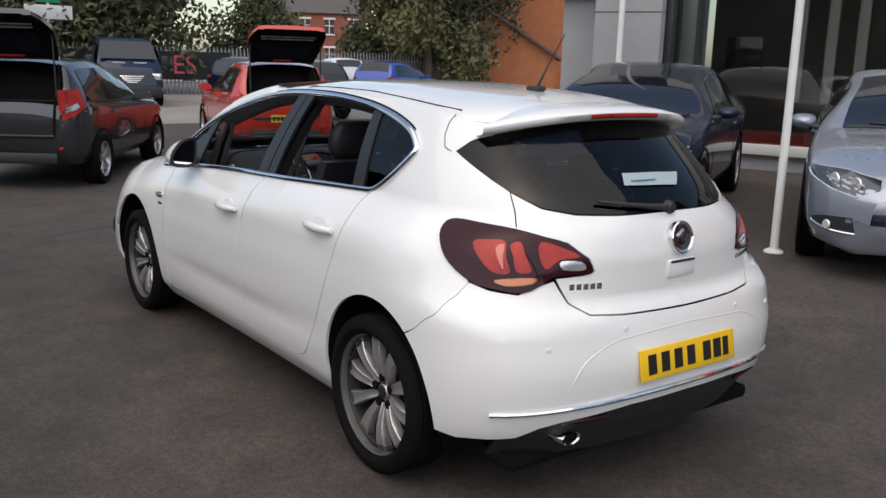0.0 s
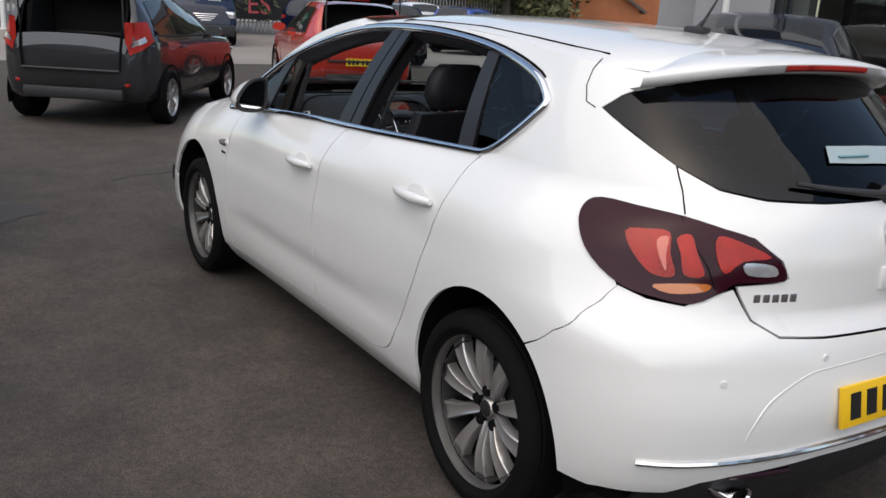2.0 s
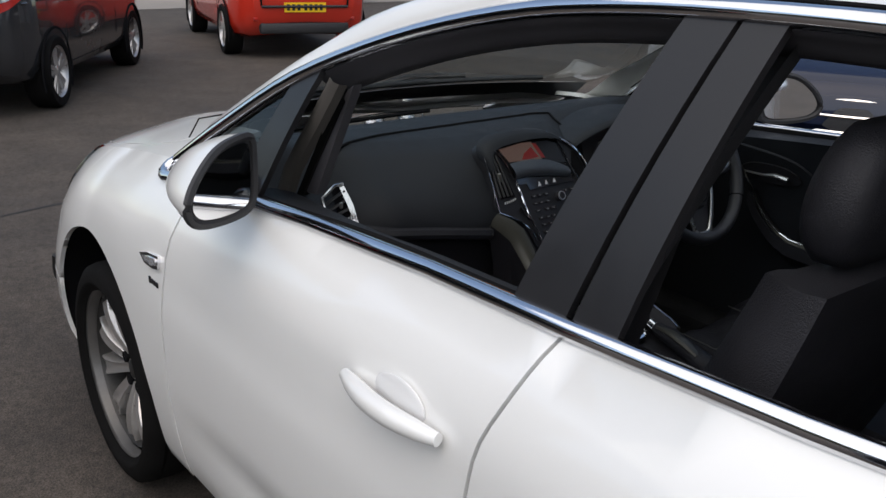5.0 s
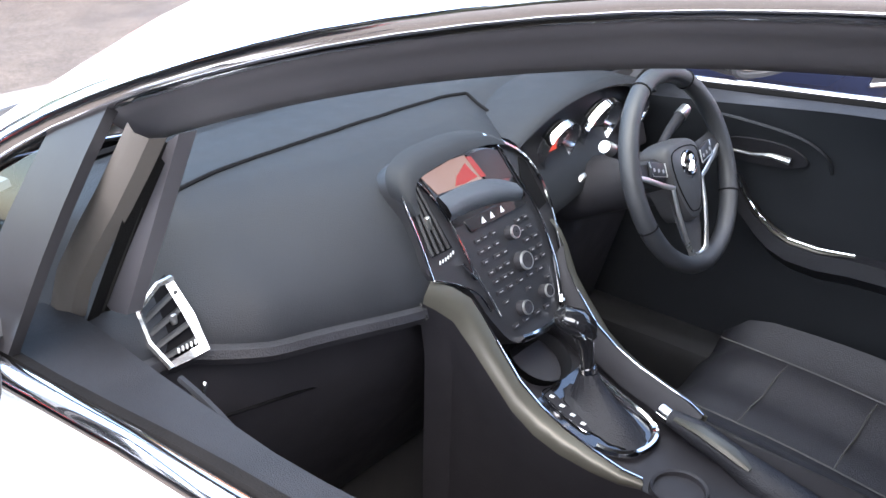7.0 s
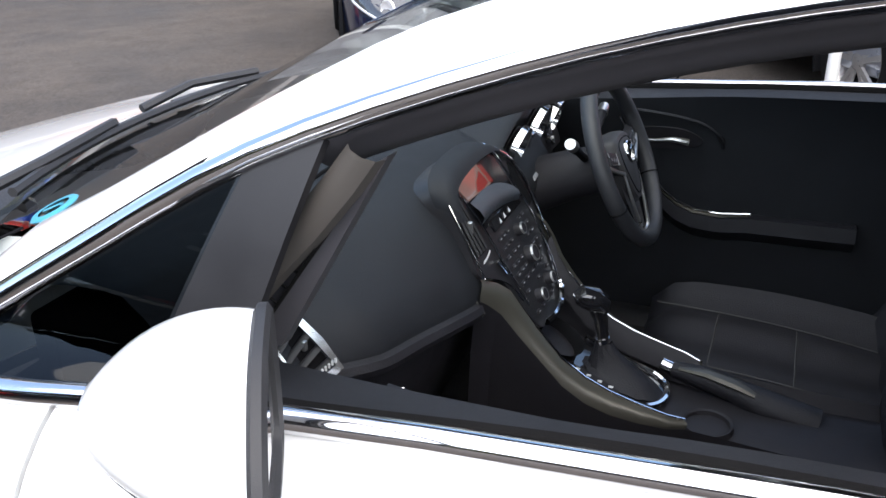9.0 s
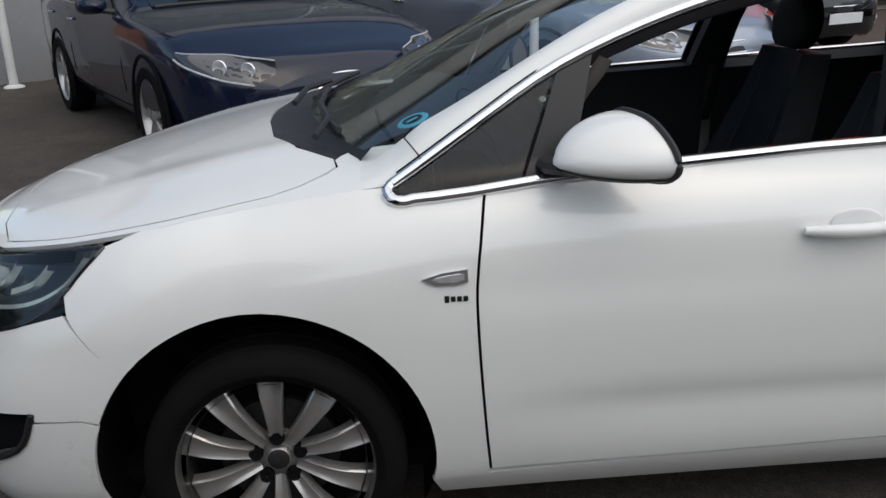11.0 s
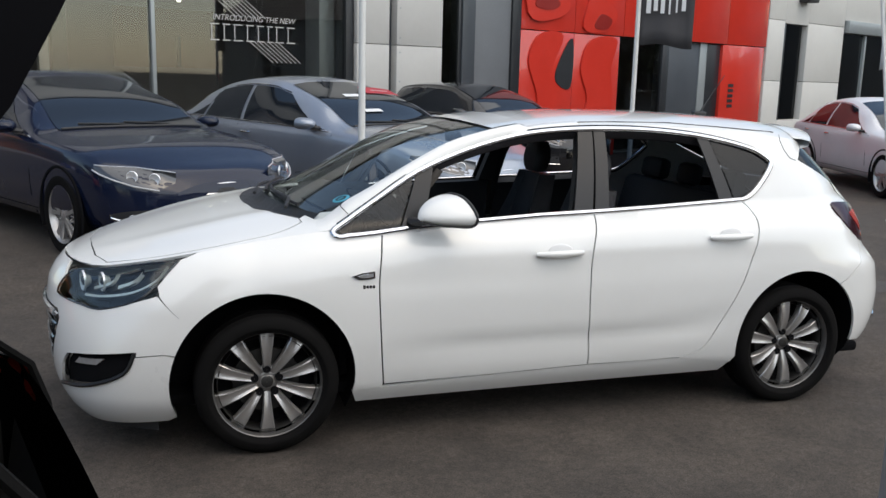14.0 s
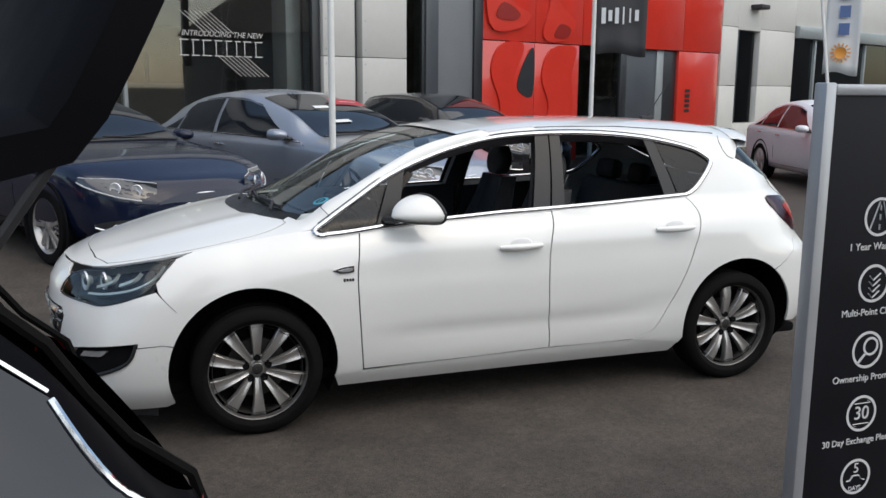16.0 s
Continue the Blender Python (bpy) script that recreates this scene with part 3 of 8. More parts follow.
scr_o = [(0.02, -1), (0.02, 0), (0.02, 1), (.3, 1), (.6, 1), (1, 1), (1, 0), (1, -1), (.6, -1), (.3, -1)]
sheet("windscreen", scr_o, scr, GLASS_CLEAR, white_car, "clear windscreen", step=.1, rim=0, flip=True)
for sg in (1, -1):
    rows = []
    for k in range(27):
        s = -.05 + 1.05 * k / 20
        a = scr(s, 1)
        x = a[0]
        if s > 1:
            a = (x, roof_f(x, .86)[1], roof_f(x, .86)[2] - .006)
        zc = curve([(1.0, 1.412), (1.25, 1.403), (1.47, 1.376), (1.72, 1.314), (1.98, 1.216), (2.19, 1.098), (2.375, .987), (2.50, .968)])(x)
        c = (x, skin_y(x, zc), zc)
        mid = ((a[0] + c[0]) / 2 + .003, (a[1] + c[1]) / 2 + .012, (a[2] + c[2]) / 2 + .014)
        row = [(a[0], a[1], a[2] + .003), (a[0] * .7 + mid[0] * .3, a[1] * .62 + mid[1] * .38, a[2] * .62 + mid[2] * .38 + .005), mid, (c[0] * .6 + mid[0] * .4, c[1] * .6 + mid[1] * .4 + .004, c[2] * .6 + mid[2] * .4), c]
        foot = min(1.0, max(0.0, (x - 2.32) / .13))          # the foot runs out into the wing
        row = [(p[0], p[1], p[2] + (bonnet_f(p[0], min(1.0, p[1] / bonnet_f(p[0], 1)[1]))[2] - .003 - p[2]) * foot) for p in row]
        rows.append([(p[0], p[1] * sg, p[2]) for p in row])
    part("windscreen_pillar", grid_bm(rows), WHITE, white_car, sharp=80)
# the roof's leading edge over the top of the screen
part("roof_front", grid_bm([[(p[0], p[1], p[2] + .007) for p in [scr(s, v) for v in [k / 10 - 1 for k in range(21)]]] for s in (.86, .90, .95, 1.0, 1.03)]), WHITE, white_car, "white leading edge of the roof")
# header strip joining roof and screen
part("screen_header", grid_bm([[(1.44 - .012 * abs(v) + dx, .53 * v, z) for v in [k / 10 - 1 for k in range(21)]] for dx, z in ((.02, 1.424), (-.02, 1.428))]), WHITE, white_car)
cow = []
for k in range(25):
    v = -1 + 2 * k / 24
    e = scr(0.05, v * .985)
    b0 = bonnet_f(2.722 - .215 * (abs(v) ** 2.6), v * .80)
    cow.append([(e[0], e[1], e[2]), (e[0] * .5 + b0[0] * .5, e[1] * .5 + b0[1] * .5, min(e[2], b0[2]) - .012), (b0[0] + .006, b0[1] * 1.004, b0[2] - .004)])
part("cowl", grid_bm(cow), BLACK_PLASTIC, white_car, "black plastic cowl under the windscreen")
for y0, y1 in ((.50, -.10), (.0, -.50)):
    pts = []
    for k in range(9):
        t = k / 8
        e = scr(.035 + .03 * t, (y0 + (y1 - y0) * t) / .66)
        pts.append((e[0] + .008, e[1], e[2] + .011))
    w = part("windscreen_wiper", tube_bm(pts, .008, 6), BLACK_PLASTIC, white_car, "black wiper blade")
    part("wiper_arm", tube_bm([(pts[0][0] + .06, pts[0][1] + .02, pts[0][2] - .01), (pts[0][0] + .03, pts[0][1] - .1, pts[0][2] + .015), (pts[4][0] + .004, pts[4][1], pts[4][2] + .012)], .009, 6), BLACK_PLASTIC, w)

# tail: bumper, tailgate, glass, lamps, spoiler
UR = XA - LR
rb = ([(UR, .428), (UR, .60), (UR, .735), (uy(.30, .74), .74), (uy(.44, .75), .75), (uy(.496, .787), .787), (uy(.531, .862), .862), (uy(.58, .846), .846), (uy(.645, .818), .818), (uy(.715, .828), .828), (ux(-.4405, .850), .850), (ux(-.4245, .807), .807), (ux(-.3995, .7705), .7705), (ux(-.3445, .7115), .7115), (ux(-.2945, .6675), .6675)]
      + arch(-.02, .362, 129, 186, 12, .358) + [(ux(-.462, .312), .312), (ux(-.49, .318), .318), (uy(.74, .323), .323), (uy(.675, .333), .333), (uy(.615, .372), .372), (uy(.54, .392), .392), (uy(.28, .422), .422)])
both("rear_bumper", rb, WHITE, "white rear bumper", step=.045)
rd = [(UR, .20), (UR, .434), (uy(.28, .424), .424), (uy(.53, .39), .39), (uy(.605, .362), .362), (uy(.66, .32), .32), (uy(.71, .305), .305), (ux(-.50, .22), .22)]
both("bumper_valance", rd, BLACK_PLASTIC, "black lower bumper valance", lift=-.02)
for sg in (1, -1):
    pts = [S(uy(y, .462 - .036 * (y / .76) ** 2), .462 - .036 * (y / .76) ** 2) for y in [.765 * k / 18 for k in range(19)]]
    part("chrome_bumper_strip", tube_bm([(p[0] - .003, p[1] * sg, p[2]) for p in pts], .0095, 8), CHROME, white_car, "chrome strip along the bumper")
    pts = [S(uy(y, .375), .372 + .0 * y) for y in (.36, .42, .48, .54)]
    part("bumper_reflector", tube_bm([(p[0] + .004, p[1] * sg, p[2] + .012) for p in pts], .008, 6), DARK_LENS, white_car, "dark red reflector strip")
ex = empty("exhaust_pipe", "oval chrome exhaust tip", "exhaust")
ex.parent = white_car
del ex["category"]
part("tip", lathe_bm([(.030, .10), (.030, -.05), (.036, -.055), (.040, -.045), (.040, .10)], "x", 24), CHROME, ex, "chrome exhaust tip").matrix_local = pose(-.655, .50, .325) @ Matrix.Diagonal((1, 1.15, .66, 1))
part("pipe_bore", lathe_bm([(.001, .0), (.031, .0)], "x", 20), DARK, ex).matrix_local = pose(-.685, .50, .325) @ Matrix.Diagonal((1, 1.1, .62, 1))
tg = ([(UR, .742), (uy(.30, .746), .746), (uy(.435, .755), .755), (uy(.49, .79), .79), (uy(.522, .87), .87), (uy(.43, .878), .878), (uy(.388, .89), .89), (uy(.405, .935), .935), (uy(.465, .988), .988), (uy(.545, 1.008), 1.008), (uy(.605, 1.024), 1.024)]
      + [(ux(-.43, 1.082), 1.082), (ux(-.39, 1.137), 1.137)]
      + [(uy(.492, 1.088), 1.088), (uy(.40, 1.07), 1.07), (uy(.245, 1.066), 1.066), (UR, 1.07)])
both("tailgate", tg, WHITE, "white tailgate below the rear window", step=.045)
rg = ([(UR, 1.076), (uy(.245, 1.072), 1.072), (uy(.40, 1.077), 1.077), (uy(.49, 1.094), 1.094), (ux(-.383, 1.143), 1.143), (ux(-.26, 1.205), 1.205), (ux(-.125, 1.263), 1.263), (ux(-.16, 1.30), 1.30), (uy(.45, 1.345), 1.345), (uy(.25, 1.37), 1.37), (UR, 1.378)])
both("rear_window", rg, GLASS_DARK, "dark tinted rear window", step=.06, rim=0, lift=-.003)
rgb = [(uy(.49, 1.096), 1.096), (ux(-.383, 1.145), 1.145), (ux(-.26, 1.206), 1.206), (ux(-.125, 1.264), 1.264), (ux(-.16, 1.30), 1.30), (ux(-.26, 1.31), 1.31), (ux(-.33, 1.24), 1.24), (uy(.46, 1.13), 1.13)]
both("window_border", rgb, BLACK_GLOSS, "black painted window border", step=.06, rim=0, lift=-.006)
bo = [(UR, 1.076), (uy(.40, 1.079), 1.079), (uy(.48, 1.094), 1.094), (uy(.44, 1.115), 1.115), (uy(.3, 1.098), 1.098), (UR, 1.098)]
both("window_band", bo, BLACK_GLOSS, "black painted band of the rear window", step=.06, rim=0, lift=-.006)
bo = [(UR, 1.35), (uy(.25, 1.342), 1.342), (uy(.45, 1.305), 1.305), (uy(.46, 1.34), 1.34), (uy(.25, 1.368), 1.368), (UR, 1.376)]
both("window_band", bo, BLACK_GLOSS, "black painted band of the rear window", step=.06, rim=0, lift=-.006)
# number plate recess and plate
plate = part("number_plate", box_bm((0, 0, 0), (.012, .52, .111), bevel=.003), PLATE_Y, white_car, "yellow rear number plate with black bars")
plate.matrix_local = pose(-.794, .010, .564, 0, 10, 0)
xs = [-.205, -.135, -.065, .005, .095, .155, .205]
for yy in xs:
    part("plate_bar", box_bm((-.007, -yy, 0), (.003, .042 if yy < .2 else .03, .07)), PLATE_K, plate, smooth=False)
for sg in (1, -1):
    pa = smooth_line([(.535, .50), (.525, .535), (.48, .60), (.37, .655), (.27, .668), (.13, .676), (0, .68)], 5)
    pp = [S(uy(y, z), z) for y, z in pa]
    part("plate_recess_edge", tube_bm([(p[0] + .0036, p[1] * sg, p[2]) for p in pp], .005, 6), WHITE, white_car)
for yy, zz in ((.605, .65), (.307, .695), (-.307, .695), (-.605, .65)):
    p = S(uy(abs(yy), zz), zz)
    o = part("parking_sensor", lathe_bm([(.0005, -.003), (.009, -.003), (.0105, .002), (.012, .002)], "x", 14), WHITE_TRIM, white_car, "round parking sensor")
    o.matrix_local = pose(p[0] - .001, math.copysign(p[1], yy), zz, 0, 0, math.copysign(28 if abs(yy) > .5 else 8, -yy))
# badge and handle on the tailgate
p = S(UR, .98)
bd = part("badge", lathe_bm([(.001, -.006), (.046, -.010), (.055, -.016), (.060, -.012), (.062, .004)], "x", 32), CHROME, white_car, "round chrome badge")
bd.matrix_local = pose(p[0] - .004, .0, .98, 0, 12, 0)
part("emblem", box_bm((-.012, 0, 0), (.006, .03, .05), Matrix.Rotation(.5, 3, 'X'), .006), BLACK_GLOSS, bd)
part("emblem", box_bm((-.012, .012, .014), (.008, .05, .016), Matrix.Rotation(-.5, 3, 'X'), .004), CHROME, bd)
part("badge_field", lathe_bm([(.001, -.008), (.046, -.0115)], "x", 24), BLACK_GLOSS, bd)
part("tailgate_handle", box_bm((-.716, 0, .872), (.016, .15, .065), None, .008), WHITE, white_car, "white handle below the badge")
part("handle_gap", box_bm((-.725, 0, .898), (.006, .13, .010), None, .003), BLACK_PLASTIC, white_car)
for y0, n_, zz, wd in ((.475, 5, .842, .019), (-.40, 7, .862, .015)):
    for k in range(n_):
        yy = y0 - k * (wd + .006)
        p = S(uy(abs(yy), zz), zz)
        part("model_lettering", box_bm((p[0] - .002, yy, zz), (.004, wd, .022), Matrix.Rotation(math.copysign(.35, -yy), 3, 'Z'), .0015), CHROME, white_car)
# spoiler
rows = []
for k in range(25):
    v = -1 + 2 * k / 24
    a = abs(v)
    r0 = roof_f(-.20, v * .985)
    zt = 1.414 - .06 * a ** 2.5
    xt = -.405 + .17 * a ** 3
    yt = .555 * v
    rows.append([r0, ((r0[0] + xt) / 2, (r0[1] + yt) / 2, (r0[2] + zt) / 2 + .004), (xt, yt, zt), (xt - .006, yt, zt - .008), (xt + .004, yt * .995, zt - .03), (xt + .05, yt * .985, zt - .040), (-.235, r0[1] * .98, r0[2] - .075)])
part("roof_spoiler", grid_bm(rows), WHITE, white_car, "white roof spoiler", sharp=60)
part("brake_lamp", grid_bm([[(-.409 + .17 * a ** 3 + dx, .555 * v, 1.414 - .06 * a ** 2.5 - dz) for v, a in [(-.33 + .66 * k / 12, abs(-.33 + .66 * k / 12)) for k in range(13)]] for dx, dz in ((.006, .006), (-.004, .012), (-.003, .022), (.006, .028))]), RED_LENS, white_car, "long red high brake lamp")
an = part("antenna", tube_bm([(.095, .0, 1.462), (.085, 0, 1.49), (.03, 0, 1.575), (-.055, 0, 1.695)], [.012, .006, .003, .0022], 8), BLACK_PLASTIC, white_car, "short black roof antenna")
part("antenna_foot", box_bm((.10, 0, 1.475), (.085, .045, .022), None, .009), BLACK_PLASTIC, an)
# tail lamps: one part on the quarter, one on the tailgate
tl = smooth_line([(ux(-.266, 1.018), 1.018), (ux(-.296, .968), .968), (ux(-.362, .905), .905), (ux(-.445, .852), .852), (ux(-.51, .834), .834), (ux(-.572, .824), .824), (ux(-.599, .853), .853), (uy(.526, .878), .878), (uy(.431, .883), .883), (uy(.399, .891), .891), (uy(.414, .93), .93), (uy(.469, .984), .984), (ux(-.556, 1.005), 1.005), (ux(-.485, 1.024), 1.024), (ux(-.393, 1.034), 1.034), (ux(-.290, 1.039), 1.039)], 3, closed=True)
red1 = smooth_line([(ux(-.402, .976), .976), (ux(-.462, .912), .912), (ux(-.498, .886), .886), (ux(-.528, .890), .890), (ux(-.505, .94), .94), (ux(-.482, .986), .986), (ux(-.44, .988), .988)], 3, closed=True)
red3 = smooth_line([(ux(-.500, .975), .975), (ux(-.522, .94), .94), (ux(-.542, .893), .893), (ux(-.570, .895), .895), (ux(-.545, .945), .945), (ux(-.518, .985), .985)], 3, closed=True)
# paler pink sheet laid on the first red lens as its lighter streak
glow = smooth_line([(ux(-.470, .965), .965), (ux(-.500, .915), .915), (ux(-.512, .90), .90), (ux(-.500, .935), .935), (ux(-.486, .975), .975)], 3, closed=True)
amb = smooth_line([(ux(-.501, .864), .864), (ux(-.531, .845), .845), (ux(-.578, .855), .855), (ux(-.578, .875), .875)], 3, closed=True)
red2 = smooth_line([(ux(-.558, .986), .986), (uy(.507, .978), .978), (uy(.438, .943), .943), (uy(.508, .932), .932), (uy(.552, .902), .902), (ux(-.57, .948), .948)], 3, closed=True)
rev = smooth_line([(uy(.504, .928), .928), (uy(.437, .924), .924), (uy(.43, .899), .899), (uy(.50, .901), .901)], 3, closed=True)
for sg, fS in ((1, S), (-1, S_r)):
    L = sheet("tail_lamp", tl, fS, DARK_LENS, white_car, "smoked red wrap-around tail lamp", flip=sg > 0, lift=.006, rim=.03, step=.04)
    for nm, o, mm, li in (("red_lens", red1, RED_LENS, .008), ("red_lens", red3, RED_LENS, .008), ("bulb_window", glow, PINK_LENS, .010), ("amber_lens", amb, AMBER_LENS, .009), ("red_lens", red2, RED_LENS, .008), ("reversing_lens", rev, CLEAR_LENS, .010)):
        sheet(nm, o, fS, mm, L, flip=sg > 0, lift=li, rim=.003, step=.03)
    part("lamp_joint", tube_bm([(p[0] - .004, (p[1] + .006) * sg, p[2]) for p in [S(ux(x, z), z) for x, z in ((-.478, 1.026), (-.525, .975), (-.572, .915), (-.592, .865))]], .0022, 5), DARK, L)

# chrome round the side windows, black pillars, quarter glass
for sg in (1, -1):
    loop = [S(u, z) for u, z in smooth_line([(x, z) for x, z in WIN], 1, closed=True)]
    pts = [(p[0], (p[1] + .003) * sg, p[2]) for p in loop]
    pts.append(pts[0])
    part("chrome_window_surround", tube_bm(pts, [.0150] * len(pts), 10, caps=False), CHROME, white_car, "chrome strip round the side windows")


for sg in (1, -1):
    part("frame_gap", tube_bm([(p[0], (p[1] - .002) * sg, p[2] + .006) for p in [S(u, z + .010) for u, z in win_top if .12 < u < 2.37]], .0035, 6), DARK, white_car)
    part("roof_joint", tube_bm([(x, y * sg, z + .0005) for x, y, z in [roof_f(xx, .93 - .05 * max(0, .3 - xx)) for xx in (1.30, 1.1, .9, .6, .3, .1, -.04)]], .003, 6), DARK, white_car)
    part("tailgate_joint", tube_bm([(p[0] - .001, (p[1] + .0005) * sg, p[2]) for p in [S(ux(x, z), z) for x, z in ((-.05, 1.385), (-.042, 1.355), (-.052, 1.31), (-.08, 1.268), (-.118, 1.256))]], .0016, 6), DARK, white_car)
    part("tailgate_joint", tube_bm([(p[0] - .001, (p[1] + .001) * sg, p[2]) for p in [S(ux(x, z), z) for x, z in ((-.393, 1.138), (-.413, 1.11), (-.433, 1.081), (-.455, 1.055), (-.479, 1.032))]], .0022, 6), DARK, white_car)
wp = [S(uy(abs(y), z), z) for y, z in ((.02, 1.082), (.12, 1.090), (.22, 1.100), (.32, 1.112))]
rw = part("rear_wiper", tube_bm([(p[0] - .014, p[1], p[2] + .004) for p in wp], [.012, .010, .008, .006], 8), BLACK_PLASTIC, white_car, "black rear wiper resting on the glass")
part("wiper_boss", lathe_bm([(.001, -.03), (.018, -.028), (.024, -.015), (.026, .0)], "x", 16), BLACK_PLASTIC, rw).matrix_local = pose(wp[0][0] + .002, wp[0][1], wp[0][2] + .002)
lab = sheet("window_label", [(uy(.172, 1.16), 1.16), (uy(.147, 1.198), 1.198), (uy(.0, 1.196), 1.196), (UR - (uy(.147, 1.19) - UR), 1.190), (UR - (uy(.09, 1.15) - UR), 1.150), (UR, 1.155)], S, LABEL_C, white_car, "pale rectangular window label with plain bars", lift=.003, rim=.001, flip=True, step=.05)
part("label_bar", tube_bm([(p[0] - .006, p[1], p[2]) for p in [S(uy(y, 1.176), 1.176) for y in (.13, .07, .01)]], .007, 5, flat=.4), mat("teal_print", (0.10, 0.26, 0.30), 0.5), lab)


def top_at(x):
    return curve(sorted([(p[0], p[1]) for p in WIN[:45]]))(x)


def slab(x0a, x0b, x1a, x1b, inset=0.0):
    """A pillar face between belt and window top: bottom x0a..x0b, top x1a..x1b."""
    return [(x0a, belt(x0a) + .008), (x1a, top_at(x1a) - .010), ((x1a + x1b) / 2, top_at((x1a + x1b) / 2) - .010), (x1b, top_at(x1b) - .010), (x0b, belt(x0b) + .008)]


both("door_pillar_cover", slab(1.226, 1.129, 1.14, 1.063), BLACK_SATIN, "satin black centre pillar cover", lift=.004)
both("door_pillar_cover", slab(1.117, 1.044, 1.055, .995), BLACK_SATIN, "satin black centre pillar cover", lift=.004)
both("rear_pillar_cover", slab(.405, .325, .47, .405), BLACK_SATIN, "satin black rear pillar cover", lift=.004)
both("mirror_triangle", slab(1.97, 2.075, 1.90, 1.985), BLACK_SATIN, "satin black mirror pillar", lift=.004)
qg = [(2.085, belt(2.085) + .008), (1.995, top_at(1.995) - .01), (2.1, top_at(2.1) - .012), (2.25, top_at(2.25) - .012), (2.352, .988), (2.378, .968), (2.376, .957), (2.35, .951), (2.3, belt(2.3) + .004)]
both("quarterlight", qg, GLASS_QUARTER, "small fixed front quarterlight", rim=0, lift=-.002)
qr = [(.31, belt(.31) + .01), (.398, top_at(.398) - .012), (.3, top_at(.3) - .012), (.18, top_at(.18) - .012), (.105, 1.263), (.085, 1.243), (.14, 1.158), (.22, 1.098)]
both("rear_quarter_window", qr, GLASS_DARK, "tinted rear quarter window", rim=0, lift=-.002)

# door handles, side repeaters, mirrors
for sg in (1, -1):
    for xr, zr in ((1.226, .857), (.306, .908)):
        h = empty("door_handle", "white pull handle over a cupped recess", "handle")
        h.parent = white_car
        del h["category"]
        pts = []
        for k in range(9):
            t = k / 8
            x = xr + .235 * t
            pts.append((x, (side0(x, zr) + .012 + .018 * math.sin(math.pi * t)) * sg, zr - .004 * t))
        part("grip", tube_bm(pts, [.010, .014, .016, .017, .017, .017, .016, .014, .010], 10, flat=1.0), WHITE, h)
        x = xr + .11
        cup = bmesh.new()
        bmesh.ops.create_uvsphere(cup, u_segments=20, v_segments=12, radius=1)
        o = part("recess", cup, WHITE_TRIM, h)
        o.matrix_local = pose(x, (side0(x, zr) - .002) * sg, zr + .006) @ Matrix.Diagonal((.062, .006, .035, 1))
    rp = [(2.222, .808), (2.222, .779), (2.25, .774), (2.295, .775), (2.325, .79), (2.28, .802)]
    fS = S if sg > 0 else S_r
    sr = sheet("side_repeater", rp, fS, CHROME, white_car, "chrome-edged side indicator", lift=.007, rim=.012, flip=sg > 0, step=.03)
    sheet("lens", [(2.23, .80), (2.23, .786), (2.25, .781), (2.285, .782), (2.305, .79), (2.27, .796)], fS, CLEAR_LENS, sr, lift=.010, rim=.006, flip=sg > 0, step=.03)
    for k in range(4):
        part("trim_lettering", box_bm((2.27 - .014 * k, (side0(2.25, .745) + .002) * sg, .742), (.011, .004, .013 if k else .017), None, .002), BLACK_GLOSS, sr)
    mi = empty("door_mirror", "white door mirror with black base", "mirror")
    mi.parent = white_car
    del mi["category"]
    out_ = smooth_line([(.800, 1.150), (.845, 1.155), (.890, 1.143), (.928, 1.112), (.956, 1.073), (.962, 1.036), (.935, 1.008), (.870, .996), (.815, 1.000), (.798, 1.03), (.795, 1.09)], 3, True)
    rows = []
    for i in range(15):
        t = i / 14                                   # from the blunt nose back to the glass
        e = max(.06, (1 - (1 - t) ** 2.0) ** .60)
        rows.append([(2.035 - t * (.150 + .55 * (y - .80)), (.872 + (y - .872) * e) * sg, 1.040 + (1.0 + (z - 1.0) * .87 - 1.040) * e) for y, z in out_])
    part("mirror_shell", grid_bm(rows, closed_v=True, caps=True), WHITE, mi, "white mirror shell", sharp=75)
    part("mirror_lip", tube_bm([(x - .004, y, z) for x, y, z in rows[-1]] + [(rows[-1][0][0] - .004, rows[-1][0][1], rows[-1][0][2])], .008, 6, caps=False), BLACK_PLASTIC, mi, "black edge of the mirror")
    gl = bmesh.new()
    nn = len(rows[-1])
    cen = Vector((sum(p[0] for p in rows[-1]) / nn, sum(p[1] for p in rows[-1]) / nn, sum(p[2] for p in rows[-1]) / nn))
    gl.faces.new([gl.verts.new(cen + (Vector(p) - cen) * .86 + Vector((-.006, 0, 0))) for p in rows[-1]])
    part("mirror_glass", gl, MIRROR, mi, "mirror glass", smooth=False)
    gl = bmesh.new()
    gl.faces.new([gl.verts.new(cen + (Vector(p) - cen) * .99 + Vector((-.004, 0, 0))) for p in rows[-1]])
    part("mirror_bezel", gl, BLACK_PLASTIC, mi, smooth=False)
    low = [k for k, (y, z) in enumerate(out_) if z < 1.018]
    part("mirror_belly", grid_bm([[(p[0], p[1], p[2] - .005) for p in [r[k] for k in low]] for r in rows[1:]] + []), BLACK_PLASTIC, mi, "black underside of the mirror")
    part("mirror_foot", tube_bm([(2.02, .725 * sg, 1.005), (2.015, .78 * sg, 1.008), (1.99, .83 * sg, 1.015), (1.96, .87 * sg, 1.03)], [.034, .030, .028, .02], 8, flat=.6), BLACK_PLASTIC, mi, "black mirror base")


